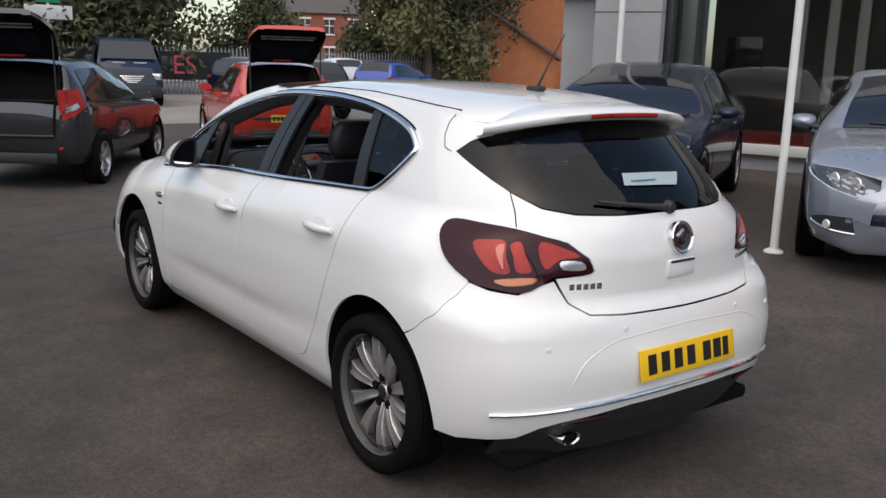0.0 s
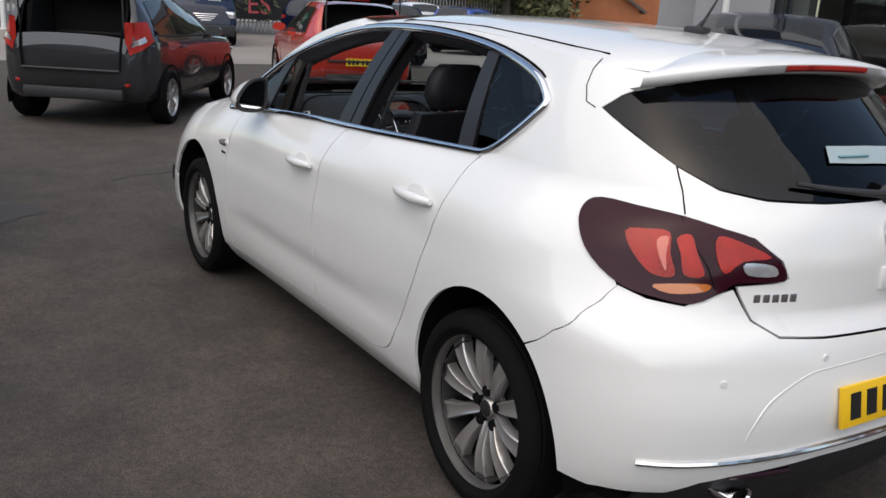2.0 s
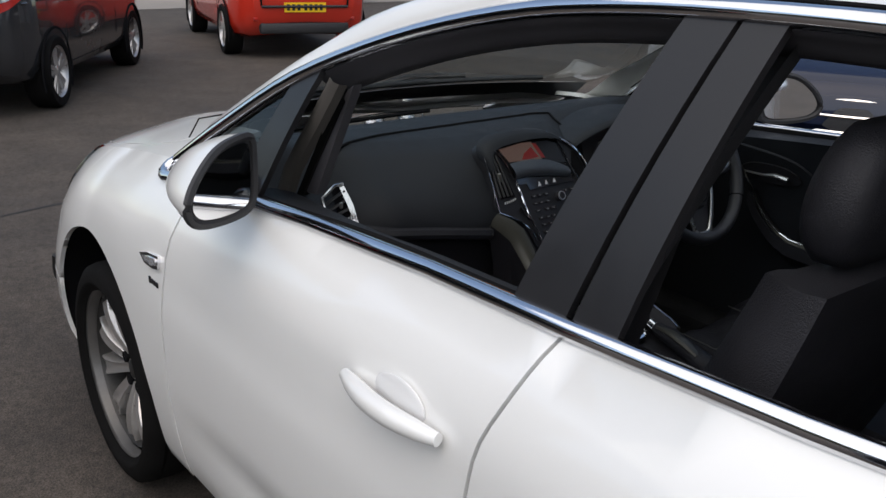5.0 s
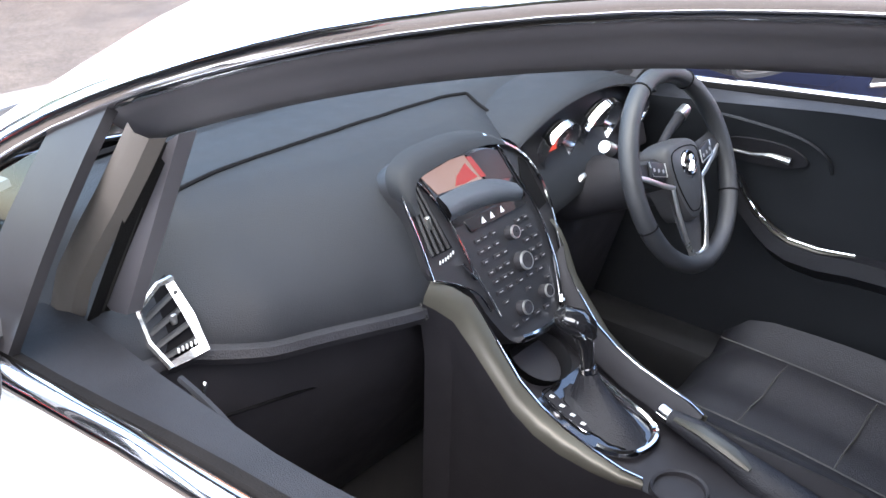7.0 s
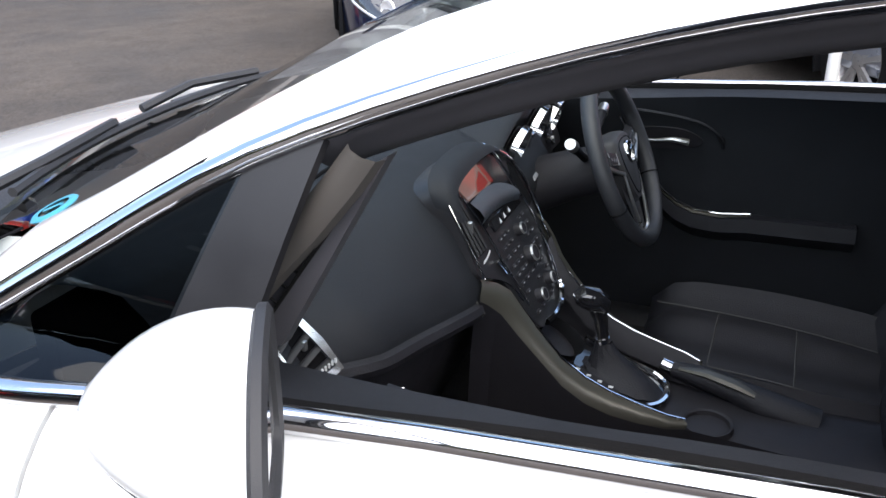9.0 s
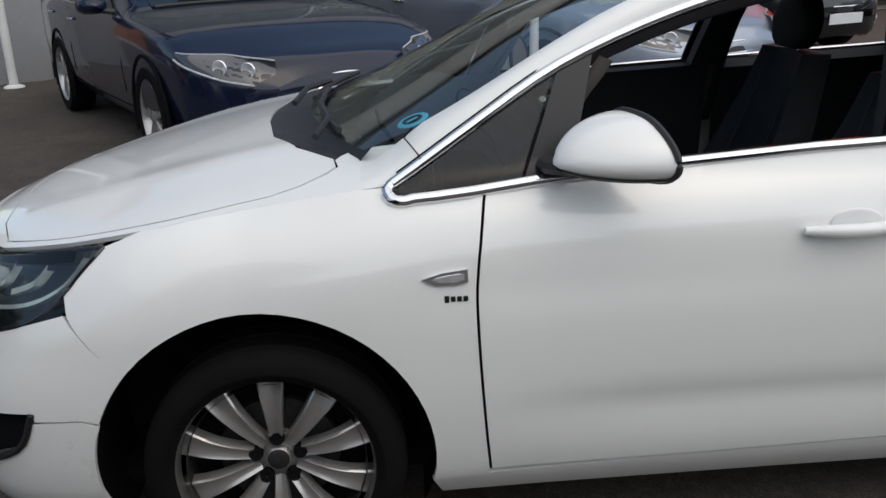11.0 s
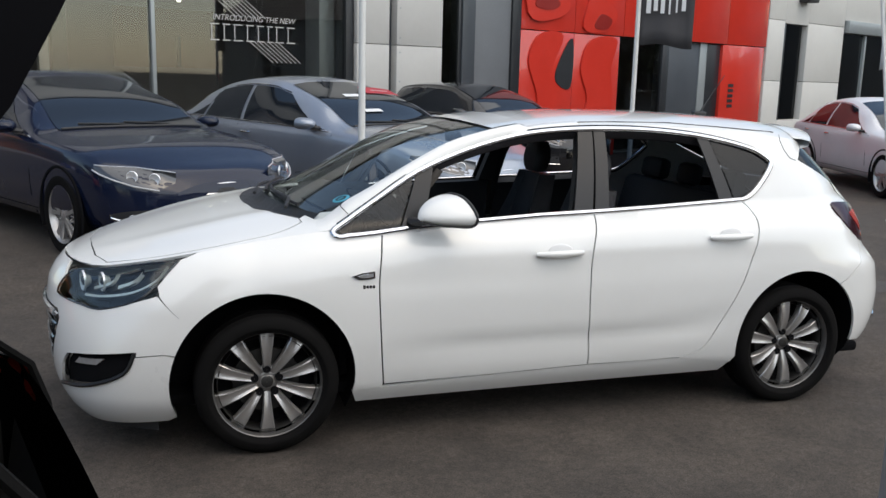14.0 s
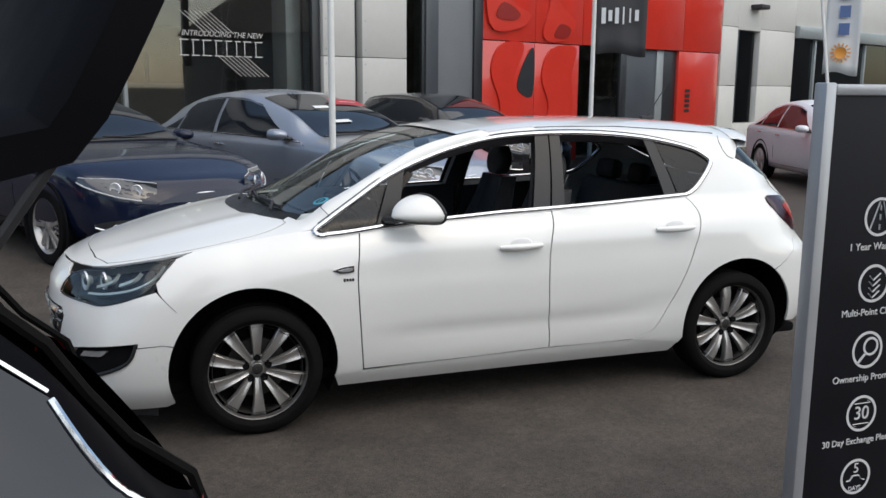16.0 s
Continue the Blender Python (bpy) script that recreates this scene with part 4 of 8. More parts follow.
def wheel_set(car, places, R=.311, rim=.241, width=.215, spokes=10, material=None, hub_face=.035):
    """A wheel with its tyre, rim, spokes and nuts, built once and copied."""
    material = material or ALLOY
    w = empty("wheel", "ten-spoke alloy wheel with black tyre", "wheel")
    w.parent = car
    del w["category"]
    hw = width / 2
    part("tyre", lathe_bm([(rim - .006, -hw * .82), (rim + .012, -hw * .93), (rim + .045, -hw), (R - .03, -hw * .97), (R - .008, -hw * .86), (R, -hw * .66), (R - .006, -hw * .62), (R - .006, -hw * .58), (R, -hw * .54), (R + .001, -hw * .1), (R - .006, -hw * .07), (R - .006, hw * .0), (R + .001, hw * .05),
                           (R, hw * .50), (R - .006, hw * .54), (R - .006, hw * .59), (R, hw * .63), (R - .006, hw * .84), (R - .022, hw * .94), (R - .034, hw * .985), (R - .05, hw), (rim + .018, hw), (rim + .010, hw * .95), (rim + .004, hw * .88), (rim - .006, hw * .84)], "y", 64), RUBBER, w, "black tyre", sharp=50)
    # barrel and lip are alloy too, darkened to paint in the shade behind spokes
    part("rim_barrel", lathe_bm([(rim - .012, -hw * .8), (rim - .027, -hw * .5), (rim - .030, hw * .52), (rim - .026, hw * .60)], "y", 40), ALLOY_DARK, w, "inner rim barrel with shade put into its colour")
    part("rim", lathe_bm([(rim - .014, hw * .55), (rim - .009, hw * .78), (rim - .002, hw * .83), (rim + .002, hw * .86), (rim - .002, hw * .80), (rim - .008, hw * .55)], "y", 56), RIM_LIP, w, "alloy rim lip with shade put into its colour")
    part("brake_disc", lathe_bm([(.03, .0), (.145, .0), (.147, -.012), (.147, -.02)], "y", 32), ALLOY_DARK, w)
    part("wheel_back", lathe_bm([(.01, -hw * .35), (rim - .02, -hw * .35)], "y", 32), DARK, w)
    pitch = 360 / spokes
    secs = []
    for k in range(9):
        t = k / 8
        r = .046 + (rim - .008 - .046) * t
        wdt = .0150 + .010 * t + .011 * t * t
        z = hub_face + .022 * math.sin(t * math.pi * .9) + .012 * t
        secs.append([(-wdt, z - .034, r), (-wdt * .95, z - .004, r), (-wdt * .80, z, r), (-wdt * .3, z - .006, r), (wdt * .3, z - .006, r), (wdt * .80, z, r), (wdt * .95, z - .004, r), (wdt, z - .034, r)])
    s_me = grid_bm(secs)
    first = part("spoke", s_me, material, w)
    for i in range(1, spokes):
        o = new("spoke", first.data)
        o.parent = w
        o.matrix_local = pose(0, 0, 0, 0, pitch * i, 0)
    part("hub", lathe_bm([(.001, hub_face + .004), (.028, hub_face + .004), (.031, hub_face + .001), (.034, hub_face - .010), (.050, hub_face - .014), (.064, hub_face - .018), (.068, hub_face - .03)], "y", 32), material, w)
    part("hub_badge", lathe_bm([(.001, hub_face + .0075), (.018, hub_face + .007), (.024, hub_face + .006), (.027, hub_face + .0045)], "y", 24), ALLOY_DARK, w)
    nut = None
    for i in range(5):
        a = radians(90 + 72 * i)
        if nut is None:
            nut = part("wheel_nut", lathe_bm([(.001, .002), (.011, .002), (.0165, .003), (.0180, -.003), (.0180, -.02)], "y", 12), DARK, w, "black wheel nut")
            o = nut
        else:
            o = new("wheel_nut", nut.data)
            o.parent = w
        o.matrix_local = pose(.056 * math.cos(a), hub_face + .004, .056 * math.sin(a))
    x, y, z, rz, rot = places[0]
    w.matrix_local = pose(x, y, z, 0, 0, rz) @ pose(0, 0, 0, 0, rot, 0)
    for x, y, z, rz, rot in places[1:]:
        copy_thing(w, pose(x, y, z, 0, 0, rz) @ pose(0, 0, 0, 0, rot, 0))
    return w


wheel_set(white_car, [(.012, .765, .322, 0, 6), (FZ, .765, .322, 0, 0), (.012, -.765, .322, 180, 10), (FZ, -.765, .322, 180, 20)])
# wheel houses and arch lips
for ax, az, ra in ((-.02, .358, .362), (2.70, .338, .395)):
    for sg in (1, -1):
        sweep = [radians(a) for a in range(-25, 206, 10)]
        rows = [[(ax + r * math.cos(a), y * sg, az + r * math.sin(a)) for a in sweep] for r, y in ((ra + .015, .52), (.05, .50))]
        rim_ = [(ax + (ra + .005) * math.cos(a), az + (ra + .005) * math.sin(a)) for a in sweep]
        rows.insert(0, [(x, (skin_y(x, max(.2, z)) - .012) * sg, z) for x, z in rim_])
        part("wheel_house", grid_bm(rows), DARK, white_car, "black wheel arch liner")
part("floor_pan", box_bm((1.35, 0, .22), (3.9, 1.35, .06), None, .02), DARK, white_car)
part("front_bulkhead", box_bm((2.32, 0, .62), (.04, 1.30, .70), None, .01), DARK, white_car)


# ---- ground ----
GZ = 0.012          # the tarmac lies a little above the zero of heights


def gz(x, y):
    """The yard rises a hand's width towards the showroom."""
    k = min(1.0, max(0.0, (-1.5 - y) / 1.6)) * min(1.0, max(0.0, (9.0 - x) / 3.0)) * min(1.0, max(0.0, (x + 6.0) / 3.0))
    return GZ + .13 * k * k * (3 - 2 * k)


TARMAC = mat("tarmac", (0.070, 0.057, 0.047), 0.85, color2=(0.040, 0.033, 0.028), scale=.8, bump=0.55, bscale=160)
_tn = TARMAC.node_tree
_tb = _tn.nodes["Principled BSDF"]
_src = _tb.inputs["Base Color"].links[0].from_socket
_tc = _tn.nodes.new("ShaderNodeTexCoord")
for _scale, _lo, _hi in ((150.0, .45, 1.75), (34.0, .72, 1.32), (3.1, .80, 1.25)):
    # stones, wear and broad tracks, each a multiplier on the binder's colour
    _n = _tn.nodes.new("ShaderNodeTexNoise")
    _n.inputs["Scale"].default_value, _n.inputs["Detail"].default_value, _n.inputs["Roughness"].default_value = _scale, 3.0, .65
    _tn.links.new(_tc.outputs["Object"], _n.inputs["Vector"])
    _r = _tn.nodes.new("ShaderNodeMapRange")
    _r.inputs[1].default_value, _r.inputs[2].default_value, _r.inputs[3].default_value, _r.inputs[4].default_value = .3, .7, _lo, _hi
    _tn.links.new(_n.outputs[0], _r.inputs[0])
    _m = _tn.nodes.new("ShaderNodeMix")
    _m.data_type, _m.blend_type = 'RGBA', 'MULTIPLY'
    _m.inputs[0].default_value = 1.0
    _tn.links.new(_src, _m.inputs[6])
    _tn.links.new(_r.outputs[0], _m.inputs[7])
    _src = _m.outputs[2]
_tn.links.new(_src, _tb.inputs["Base Color"])
rows = []
for i in range(97):
    a = 2 * math.pi * i / 96
    rows.append([(1.3 + r * math.cos(a), 1.5 + r * math.sin(a), gz(1.3 + r * math.cos(a), 1.5 + r * math.sin(a))) for r in (0.01, 1.5, 2.5, 3, 3.3, 3.6, 4, 4.4, 4.8, 5.3, 5.8, 6.3, 7, 8, 9, 10, 11.5, 13, 17, 22, 30, 45, 60, 200, 800)])
gbm = grid_bm(rows)
bmesh.ops.remove_doubles(gbm, verts=gbm.verts[:], dist=.02)
tagged(part("ground", gbm, TARMAC), "worn dark tarmac of a dealer's yard", "ground", kind="structure")

# cracks and darker repair patches in the tarmac
CRACK = mat("crack_tar", (0.018, 0.016, 0.015), 0.7)
PATCH = mat("tarmac_patch", (0.056, 0.048, 0.043), 0.7, var=0.3, scale=3, bump=0.4, bscale=160)
rc = random.Random(11)


def crack(x, y, a, n, step):
    pts = []
    for k in range(n):
        pts.append((x, y, gz(x, y) + .001))
        a += rc.uniform(-.35, .35)
        x += step * math.cos(a)
        y += step * math.sin(a)
    tagged(part("tarmac_crack", tube_bm(pts, [.016 * rc.uniform(.4, 1) for _ in pts], 4, flat=.12), CRACK), "thin dark crack in the tarmac", "crack", kind="structure")


for x, y, a, n, st in ((9.4, -.92, 3.25, 12, .14), (5.2, .8, -.6, 9, .13), (.2, 2.6, .3, 12, .12), (1.8, 3.4, 2.2, 8, .1), (-1.2, 3.3, .9, 8, .12), (-.6, 4.0, -.3, 10, .15)):
    crack(x, y, a, n, st)
for cx, cy, rx, ry in ((.3, 2.1, .30, .18), (-.9, 2.9, .4, .22), (1.4, 2.3, .22, .14), (-2.4, -1.4, .5, .3), (4.4, 1.9, .4, .5)):
    bm = bmesh.new()
    bm.faces.new([bm.verts.new((cx + rx * rc.uniform(.8, 1.1) * math.cos(2 * math.pi * k / 22), cy + ry * rc.uniform(.8, 1.1) * math.sin(2 * math.pi * k / 22), GZ + .003)) for k in range(22)])
    tagged(part("oil_stain", bm, PATCH), "dark worn stain on the tarmac", "stain", kind="structure")


# ---- parked cars ----
def paint(name, color, metal=0.0, rough=0.25, coat=1.0):
    return mat(name, color, rough, metal=metal, coat=coat, var=0.06, scale=1.2, spec=0.5 if max(color) > .1 else 0.12)


P_NAVY = paint("navy_paint", (0.006, 0.010, 0.028), coat=0.7)
P_SILVER = paint("silver_blue_paint", (0.33, 0.36, 0.42), metal=0.55, rough=0.3)
P_GREY = paint("dark_grey_paint", (0.045, 0.046, 0.050), metal=0.4)
P_RED = paint("red_paint", (0.52, 0.030, 0.016))
P_BLUE = paint("blue_paint", (0.010, 0.050, 0.30), metal=0.2)
P_WHITE = paint("pearl_white_paint", (0.72, 0.71, 0.73), coat=0.45, rough=.35)
P_BLACK = paint("black_paint", (0.012, 0.012, 0.014))
P_SKY = paint("pale_blue_paint", (0.12, 0.17, 0.24), metal=0.3)
CARGLASS = mat("dark_car_window", (0.010, 0.013, 0.018), 0.04, spec=0.55)


def simple_wheel(car, R, places, material=None, spokes=5):
    w = empty("wheel", "alloy wheel with black tyre", "wheel")
    w.parent = car
    del w["category"]
    rim = R * .69
    part("tyre", lathe_bm([(rim, -.10), (R - .02, -.105), (R, -.08), (R, .08), (R - .02, .105), (rim + .03, .108), (rim, .095)], "y", 36), RUBBER, w)
    part("rim", lathe_bm([(rim - .03, -.08), (rim - .02, .07), (rim + .004, .10), (rim + .002, .085), (rim, -.08)], "y", 32), material or ALLOY, w)
    part("wheel_back", lathe_bm([(.005, .0), (rim - .01, .0)], "y", 24), DARK, w)
    first = None
    for i in range(spokes):
        for d in (-1, 1):
            if first is None:
                secs = [[(-.014 + .30 * k * .02, .07, .05 + (rim - .07) * k / 4), (-.010 + .30 * k * .02, .085, .05 + (rim - .07) * k / 4), (.016 + .30 * k * .025, .085, .05 + (rim - .07) * k / 4), (.020 + .30 * k * .025, .07, .05 + (rim - .07) * k / 4)] for k in range(5)]
                first = part("spoke", grid_bm(secs), material or ALLOY, w)
                o = first
            else:
                o = new("spoke", first.data)
                o.parent = w
            o.matrix_local = pose(0, 0, 0, 0, 360 / spokes * i + d * 10, 0)
    part("hub", lathe_bm([(.001, .09), (.03, .088), (.055, .078), (.06, .05)], "y", 20), material or ALLOY, w)
    x, y, z, rz = places[0]
    w.matrix_local = pose(x, y, z, 0, 0, rz)
    for x, y, z, rz in places[1:]:
        copy_thing(w, pose(x, y, z, 0, 0, rz))


HEADLAMP = mat("headlamp_glass", (0.06, 0.062, 0.068), 0.08, metal=0.3, coat=1.0, var=0.1, scale=14)


def parked_car(name, label, at, P, wb=2.6, fo=.9, ro=.75, W=.88, R=.315, belt_z=.93, hood_z=.95, roof_z=1.46, boot_z=None,
               cabin=(-.35, .35, 1.35, 2.25), wr=.58, nose_z=.70, tail_z=.98, chrome=True, plate=None, open_boot=False, alloy=None, tall_lamp=False, front_plate=True, lid_w=1.0, strut=(4, .42), lid_deep=1.0, lid_bend=None, lid_glass=True, glass_back=None):
    """A whole parked car. x forward from the rear axle. cabin: rear base, roof rear, roof front, screen base."""
    car = empty(name, label, "car", at, "cars parked round the yard")
    x0, x1 = -ro, wb + fo
    xb0, xr0, xr1, xb1 = cabin
    xm = (xr0 + xr1) / 2
    bz = boot_z or tail_z + .02
    prof = [(x0, tail_z - .16), (min(x0 + .05, (x0 + xb0) / 2), tail_z - .04)]
    if xb0 - x0 > .25:
        prof += [(x0 + .12, bz - .012), (xb0, bz + .01)]
    else:
        prof += [(xb0, bz)]
    prof += [((xb0 + xr0) / 2, (bz + roof_z) / 2 + .03), (xr0, roof_z - .045), (xr0 + .35, roof_z - .008), (xm + .1, roof_z), (xr1 - .1, roof_z - .022), (xr1 + .06, roof_z - .065), ((xr1 + xb1) / 2 + .06, (roof_z + hood_z) / 2 + .005), (xb1, hood_z + .012), (xb1 + .12, hood_z), (wb + .30, hood_z - .06), (x1 - .25, nose_z + .075), (x1 - .08, nose_z + .01), (x1, nose_z - .07)]
    top = curve(prof)
    half = curve([(x0, W * .70), (x0 + .10, W * .86), (x0 + .4, W * .97), (wb * .3, W), (wb, W), (x1 - .42, W * .95), (x1 - .16, W * .80), (x1 - .05, W * .64), (x1, W * .50)])
    low = curve([(x0, .42), (x0 + .2, .26), (x0 + .6, .22), (wb + .3, .22), (x1 - .1, .20), (x1, .34)])
    edge = curve([(x0, W * .60), (max(x0 + .02, xb0 - .02), W * .76), (xr0 + .04, wr), (xm, wr * 1.02), (xr1, wr * .985), (xb1 + .04, W * .80), (wb + .4, W * .78), (x1 - .2, W * .62), (x1, W * .40)])
    drop = curve([(x0, .05), (xb0, .035), (xr0, .05), (xm, .045), (xr1, .05), (xb1, .03), (x1 - .3, .035), (x1, .05)])
    bel = curve([(x0, tail_z - .20), (xb0 + .1, belt_z + .035), (xm, belt_z + .01), (xb1 - .2, belt_z - .02), (wb + .3, hood_z - .14), (x1 - .2, nose_z - .03), (x1, nose_z - .15)])

    def ze(x):
        return top(x) - drop(x)

    def b_(x):
        return min(bel(x), ze(x) - .03)

    def green(x, t, o=0.0):
        """Side of the upper body from the shoulder (0) to the roof's edge (1)."""
        hb, e, z0, z1 = half(x) * .955, edge(x), b_(x), ze(x)
        return (x, hb + (e - hb) * t ** 1.12 + .018 * math.sin(math.pi * t) + o, z0 + (z1 - z0) * t)

    def over(x, v, o=0.0):
        return (x, edge(x) * v, top(x) - drop(x) * abs(v) ** 3 + o)

    def lower(x):
        h, lo, b = half(x), low(x), b_(x)
        return [(x, h * .80, lo), (x, h * .94, lo + .05), (x, h * .985, lo + .16), (x, h, lo + (b - lo) * .5), (x, h, b - .15), (x, h * .992, b - .07), (x, h * .975, b - .02)]

    def sy(x, z):
        ps = lower(x) + [green(x, t) for t in (0, .3, .6, 1)]
        for p, q in zip(ps, ps[1:]):
            if p[2] <= z <= q[2]:
                return p[1] + (q[1] - p[1]) * (z - p[2]) / max(1e-6, q[2] - p[2])
        return ps[-1][1] if z > ps[-1][2] else ps[0][1]
    rows = []
    n = 110
    for i in range(n):
        x = x0 + (x1 - x0) * (0.5 - 0.5 * math.cos(math.pi * (i + .0) / (n - 1)))
        row = [(x, 0, low(x) + .02)] + lower(x) + [green(x, t) for t in (.04, .25, .5, .75, 1)] + [over(x, v) for v in (.93, .8, .55, .25, 0)]
        rows.append([(p[0], -p[1], p[2]) for p in reversed(row[1:-1])] + row)
    shell = grid_bm(rows, closed_v=True, caps=True)
    if open_boot:
        # the hatch skin is lifted away, and a lined boot lies behind the opening
        gone = []
        for f in shell.faces:
            c = f.calc_center_median()
            if len(f.verts) == 4 and x0 + .03 < c.x < xr0 + .01 and c.z > tail_z - .20 and abs(c.y) < edge(c.x) * .94:
                gone.append(f)
        bmesh.ops.delete(shell, geom=gone, context='FACES')
    part("body", shell, P, car, sharp=75)
    if open_boot:
        fz = tail_z - .36
        tub = [[(x, w * v, z) for x, w, z in ((x0 + .07, W * .60, tail_z - .19), (x0 + .10, W * .60, fz), (.02, W * .62, fz), (.30, W * .62, fz + .02), (.20, wr * .92, .98), (.12, wr * .88, roof_z - .09), (xr0 + .03, wr * .86, roof_z - .085))] for v in (-1, -.5, 0, .5, 1)]
        tb = part("boot_lining", grid_bm(tub), CARPET, car, "dark boot lining", sharp=30)
        for sg in (1, -1):
            bm = bmesh.new()
            bm.faces.new([bm.verts.new((x, w * sg, z)) for x, w, z in ((x0 + .10, W * .60, tail_z - .19), (x0 + .10, W * .60, fz), (.30, W * .62, fz), (.20, wr * .93, .98), (.12, wr * .90, roof_z - .09), (xr0, wr * .88, roof_z - .085), ((xb0 + xr0) / 2 + .04, wr * .95, (bz + roof_z) / 2 - .02))])
            part("side_lining", bm, CARPET, tb, smooth=False)
        part("parcel_rest", tube_bm([(.08, -wr * .8, .96), (.06, 0, .96), (.08, wr * .8, .96)], .012, 6), BLACK_PLASTIC, tb)
    # glass
    def pane(nm, fx0, fx1, t0=.06, t1=.86):
        for sg in (1, -1):
            g = []
            for j in range(6):
                t = t0 + (t1 - t0) * j / 5
                a, b = fx0(t), fx1(t)
                g.append([(p[0], p[1] * sg, p[2]) for p in [green(a + (b - a) * k / 10, t, .006) for k in range(11)]])
            part(nm, grid_bm(g), CARGLASS, car, "dark side window")

    def lin(a, b):
        return lambda t: a + (b - a) * t
    front, back = lin(xb1 - .14, xr1 + .02), lin(*(glass_back or (xb0 + .26, xr0 + .16)))
    pane("front_window", lin(xm + .05, xm + .02), front)
    pane("rear_window", lin(xm - .74, xm - .62) if xm - .74 > xb0 + .36 else back, lin(xm - .01, xm - .04))
    if xm - .74 > xb0 + .36:
        pane("quarter_window", back, lin(xm - .78, xm - .66), .08, .80)
    part("windscreen", grid_bm([[over(x, v, .007) for v in [k / 8 * .93 for k in range(-8, 9)]] for x in [xb1 - .03 + (xr1 + .05 - xb1 + .03) * k / 10 for k in range(11)]]), CARGLASS, car, "dark reflecting windscreen")
    if not open_boot:
        part("back_window", grid_bm([[over(x, v, .007) for v in [k / 8 * .86 for k in range(-8, 9)]] for x in [xb0 + .05 + (xr0 - .02 - xb0 - .05) * k / 8 for k in range(9)]]), CARGLASS, car, "dark back window")
    part("cowl_strip", tube_bm([over(xb1 + .0 - .05 * v * v, v, .008) for v in [k / 6 * .9 for k in range(-6, 7)]], .012, 6), BLACK_PLASTIC, car)
    for d in (.45, -.12):
        part("wiper", tube_bm([over(xb1 - .04, d, .018), over(xb1 - .07, d - .3, .018), over(xb1 - .10, d - .55, .016)], .008, 5), BLACK_PLASTIC, car)
    for sg in (1, -1):
        m_ = CHROME if chrome else BLACK_PLASTIC
        xs = [back(.03) + (front(.03) - back(.03)) * k / 14 for k in range(15)]
        part("window_strip", tube_bm([(p[0], p[1] * sg, p[2]) for p in [green(x, .045, .008) for x in xs]], .005 if glass_back else .008, 6), m_, car)
        if glass_back:
            part("window_strip", tube_bm([(p[0], p[1] * sg, p[2]) for p in [green(back(t), t, .010) for t in [.02 + .105 * k for k in range(9)]]], .006, 6), CHROME, car, "bright strip at the back of the side window")
        if chrome:
            xs = [back(.88) + (front(.88) - back(.88)) * k / 14 for k in range(15)]
            part("window_strip", tube_bm([(p[0], p[1] * sg, p[2]) for p in [green(x, .89, .007) for x in xs]], .006, 6), m_, car)
        for xx in (xm - .02, xm - .86, xb1 - .12):
            zs = [low(xx) + .06, .45, .62, b_(xx) - .02]
            part("door_gap", tube_bm([(xx + (.06 if xx < xm - .5 else 0) * (1 - k / 3), (sy(xx, z) + .001) * sg, z) for k, z in enumerate(zs)], .0035, 4), DARK, car)
        part("sill_gap", tube_bm([(x, (sy(x, .33) + .001) * sg, .33) for x in (R + .12, wb * .5, wb - R - .12)], .0035, 4), DARK, car)
        for xx in (xm + .06, xm - .80):
            zz = b_(xx) - .10
            part("door_handle", tube_bm([(xx + d, (sy(xx, zz) + o) * sg, zz) for d, o in ((0, .006), (.04, .022), (.13, .022), (.18, .006))], .011, 6), CHROME if chrome else P, car)
        m = empty("door_mirror", "door mirror", "mirror")
        m.parent = car
        del m["category"]
        mr = []
        for k in range(9):
            t = k / 8
            e = max(.05, (1 - (1 - t) ** 2.2) ** .5)
            mr.append([(xb1 - .30 - .17 * t, (W + .07 + .105 * e * math.copysign(abs(math.cos(a)) ** .7, math.cos(a))) * sg, belt_z + .055 + .062 * e * math.copysign(abs(math.sin(a)) ** .8, math.sin(a))) for a in [2 * math.pi * j / 16 for j in range(16)]])
        part("mirror_shell", grid_bm(mr, closed_v=True, caps=True), P, m)
        part("mirror_foot", tube_bm([(xb1 - .34, (W - .12) * sg, belt_z), (xb1 - .37, (W + .02) * sg, belt_z + .02)], .022, 6), BLACK_PLASTIC, m)
        for cx in (0, wb):
            part("wheel_arch", grid_bm([[(cx + r * math.cos(radians(a)), (half(cx) + o) * sg, R + r * math.sin(radians(a))) for a in range(-28, 209, 12)] for r, o in ((R + .07, -.006), (R + .065, .007), (R + .045, .007), (R + .04, -.02), (.02, -.10))]), DARK, car)
    simple_wheel(car, R, [(0, W - .10, R, 0), (wb, W - .10, R, 0), (0, -W + .10, R, 180), (wb, -W + .10, R, 180)], alloy)
    # lamps, grille, plates
    for sg in (1, -1):
        g, bowls = [], []
        for k in range(11):
            t = k / 10
            x = x1 - .045 - .43 * t ** 1.15
            zc, hh = nose_z - .055 + .095 * t, .070 * (1 - .66 * t ** 1.4)
            g.append([(x, (sy(x, z) + .005) * sg, z) for z in [zc - hh + 2 * hh * j / 5 for j in range(6)]])
            if k in (2, 4):
                bowls.append((x + .010, (sy(x, zc) + .002) * sg, zc))
        hl_ = part("headlamp", grid_bm(g), HEADLAMP, car, "clear headlamp with dark edges")
        for bx in bowls:
            part("lamp_bowl", lathe_bm([(.002, -.004), (.030, .004), (.042, .016), (.047, .008)], "x", 16), LAMP_INNER, hl_).matrix_local = pose(*bx, 0, 0, 48 * sg)
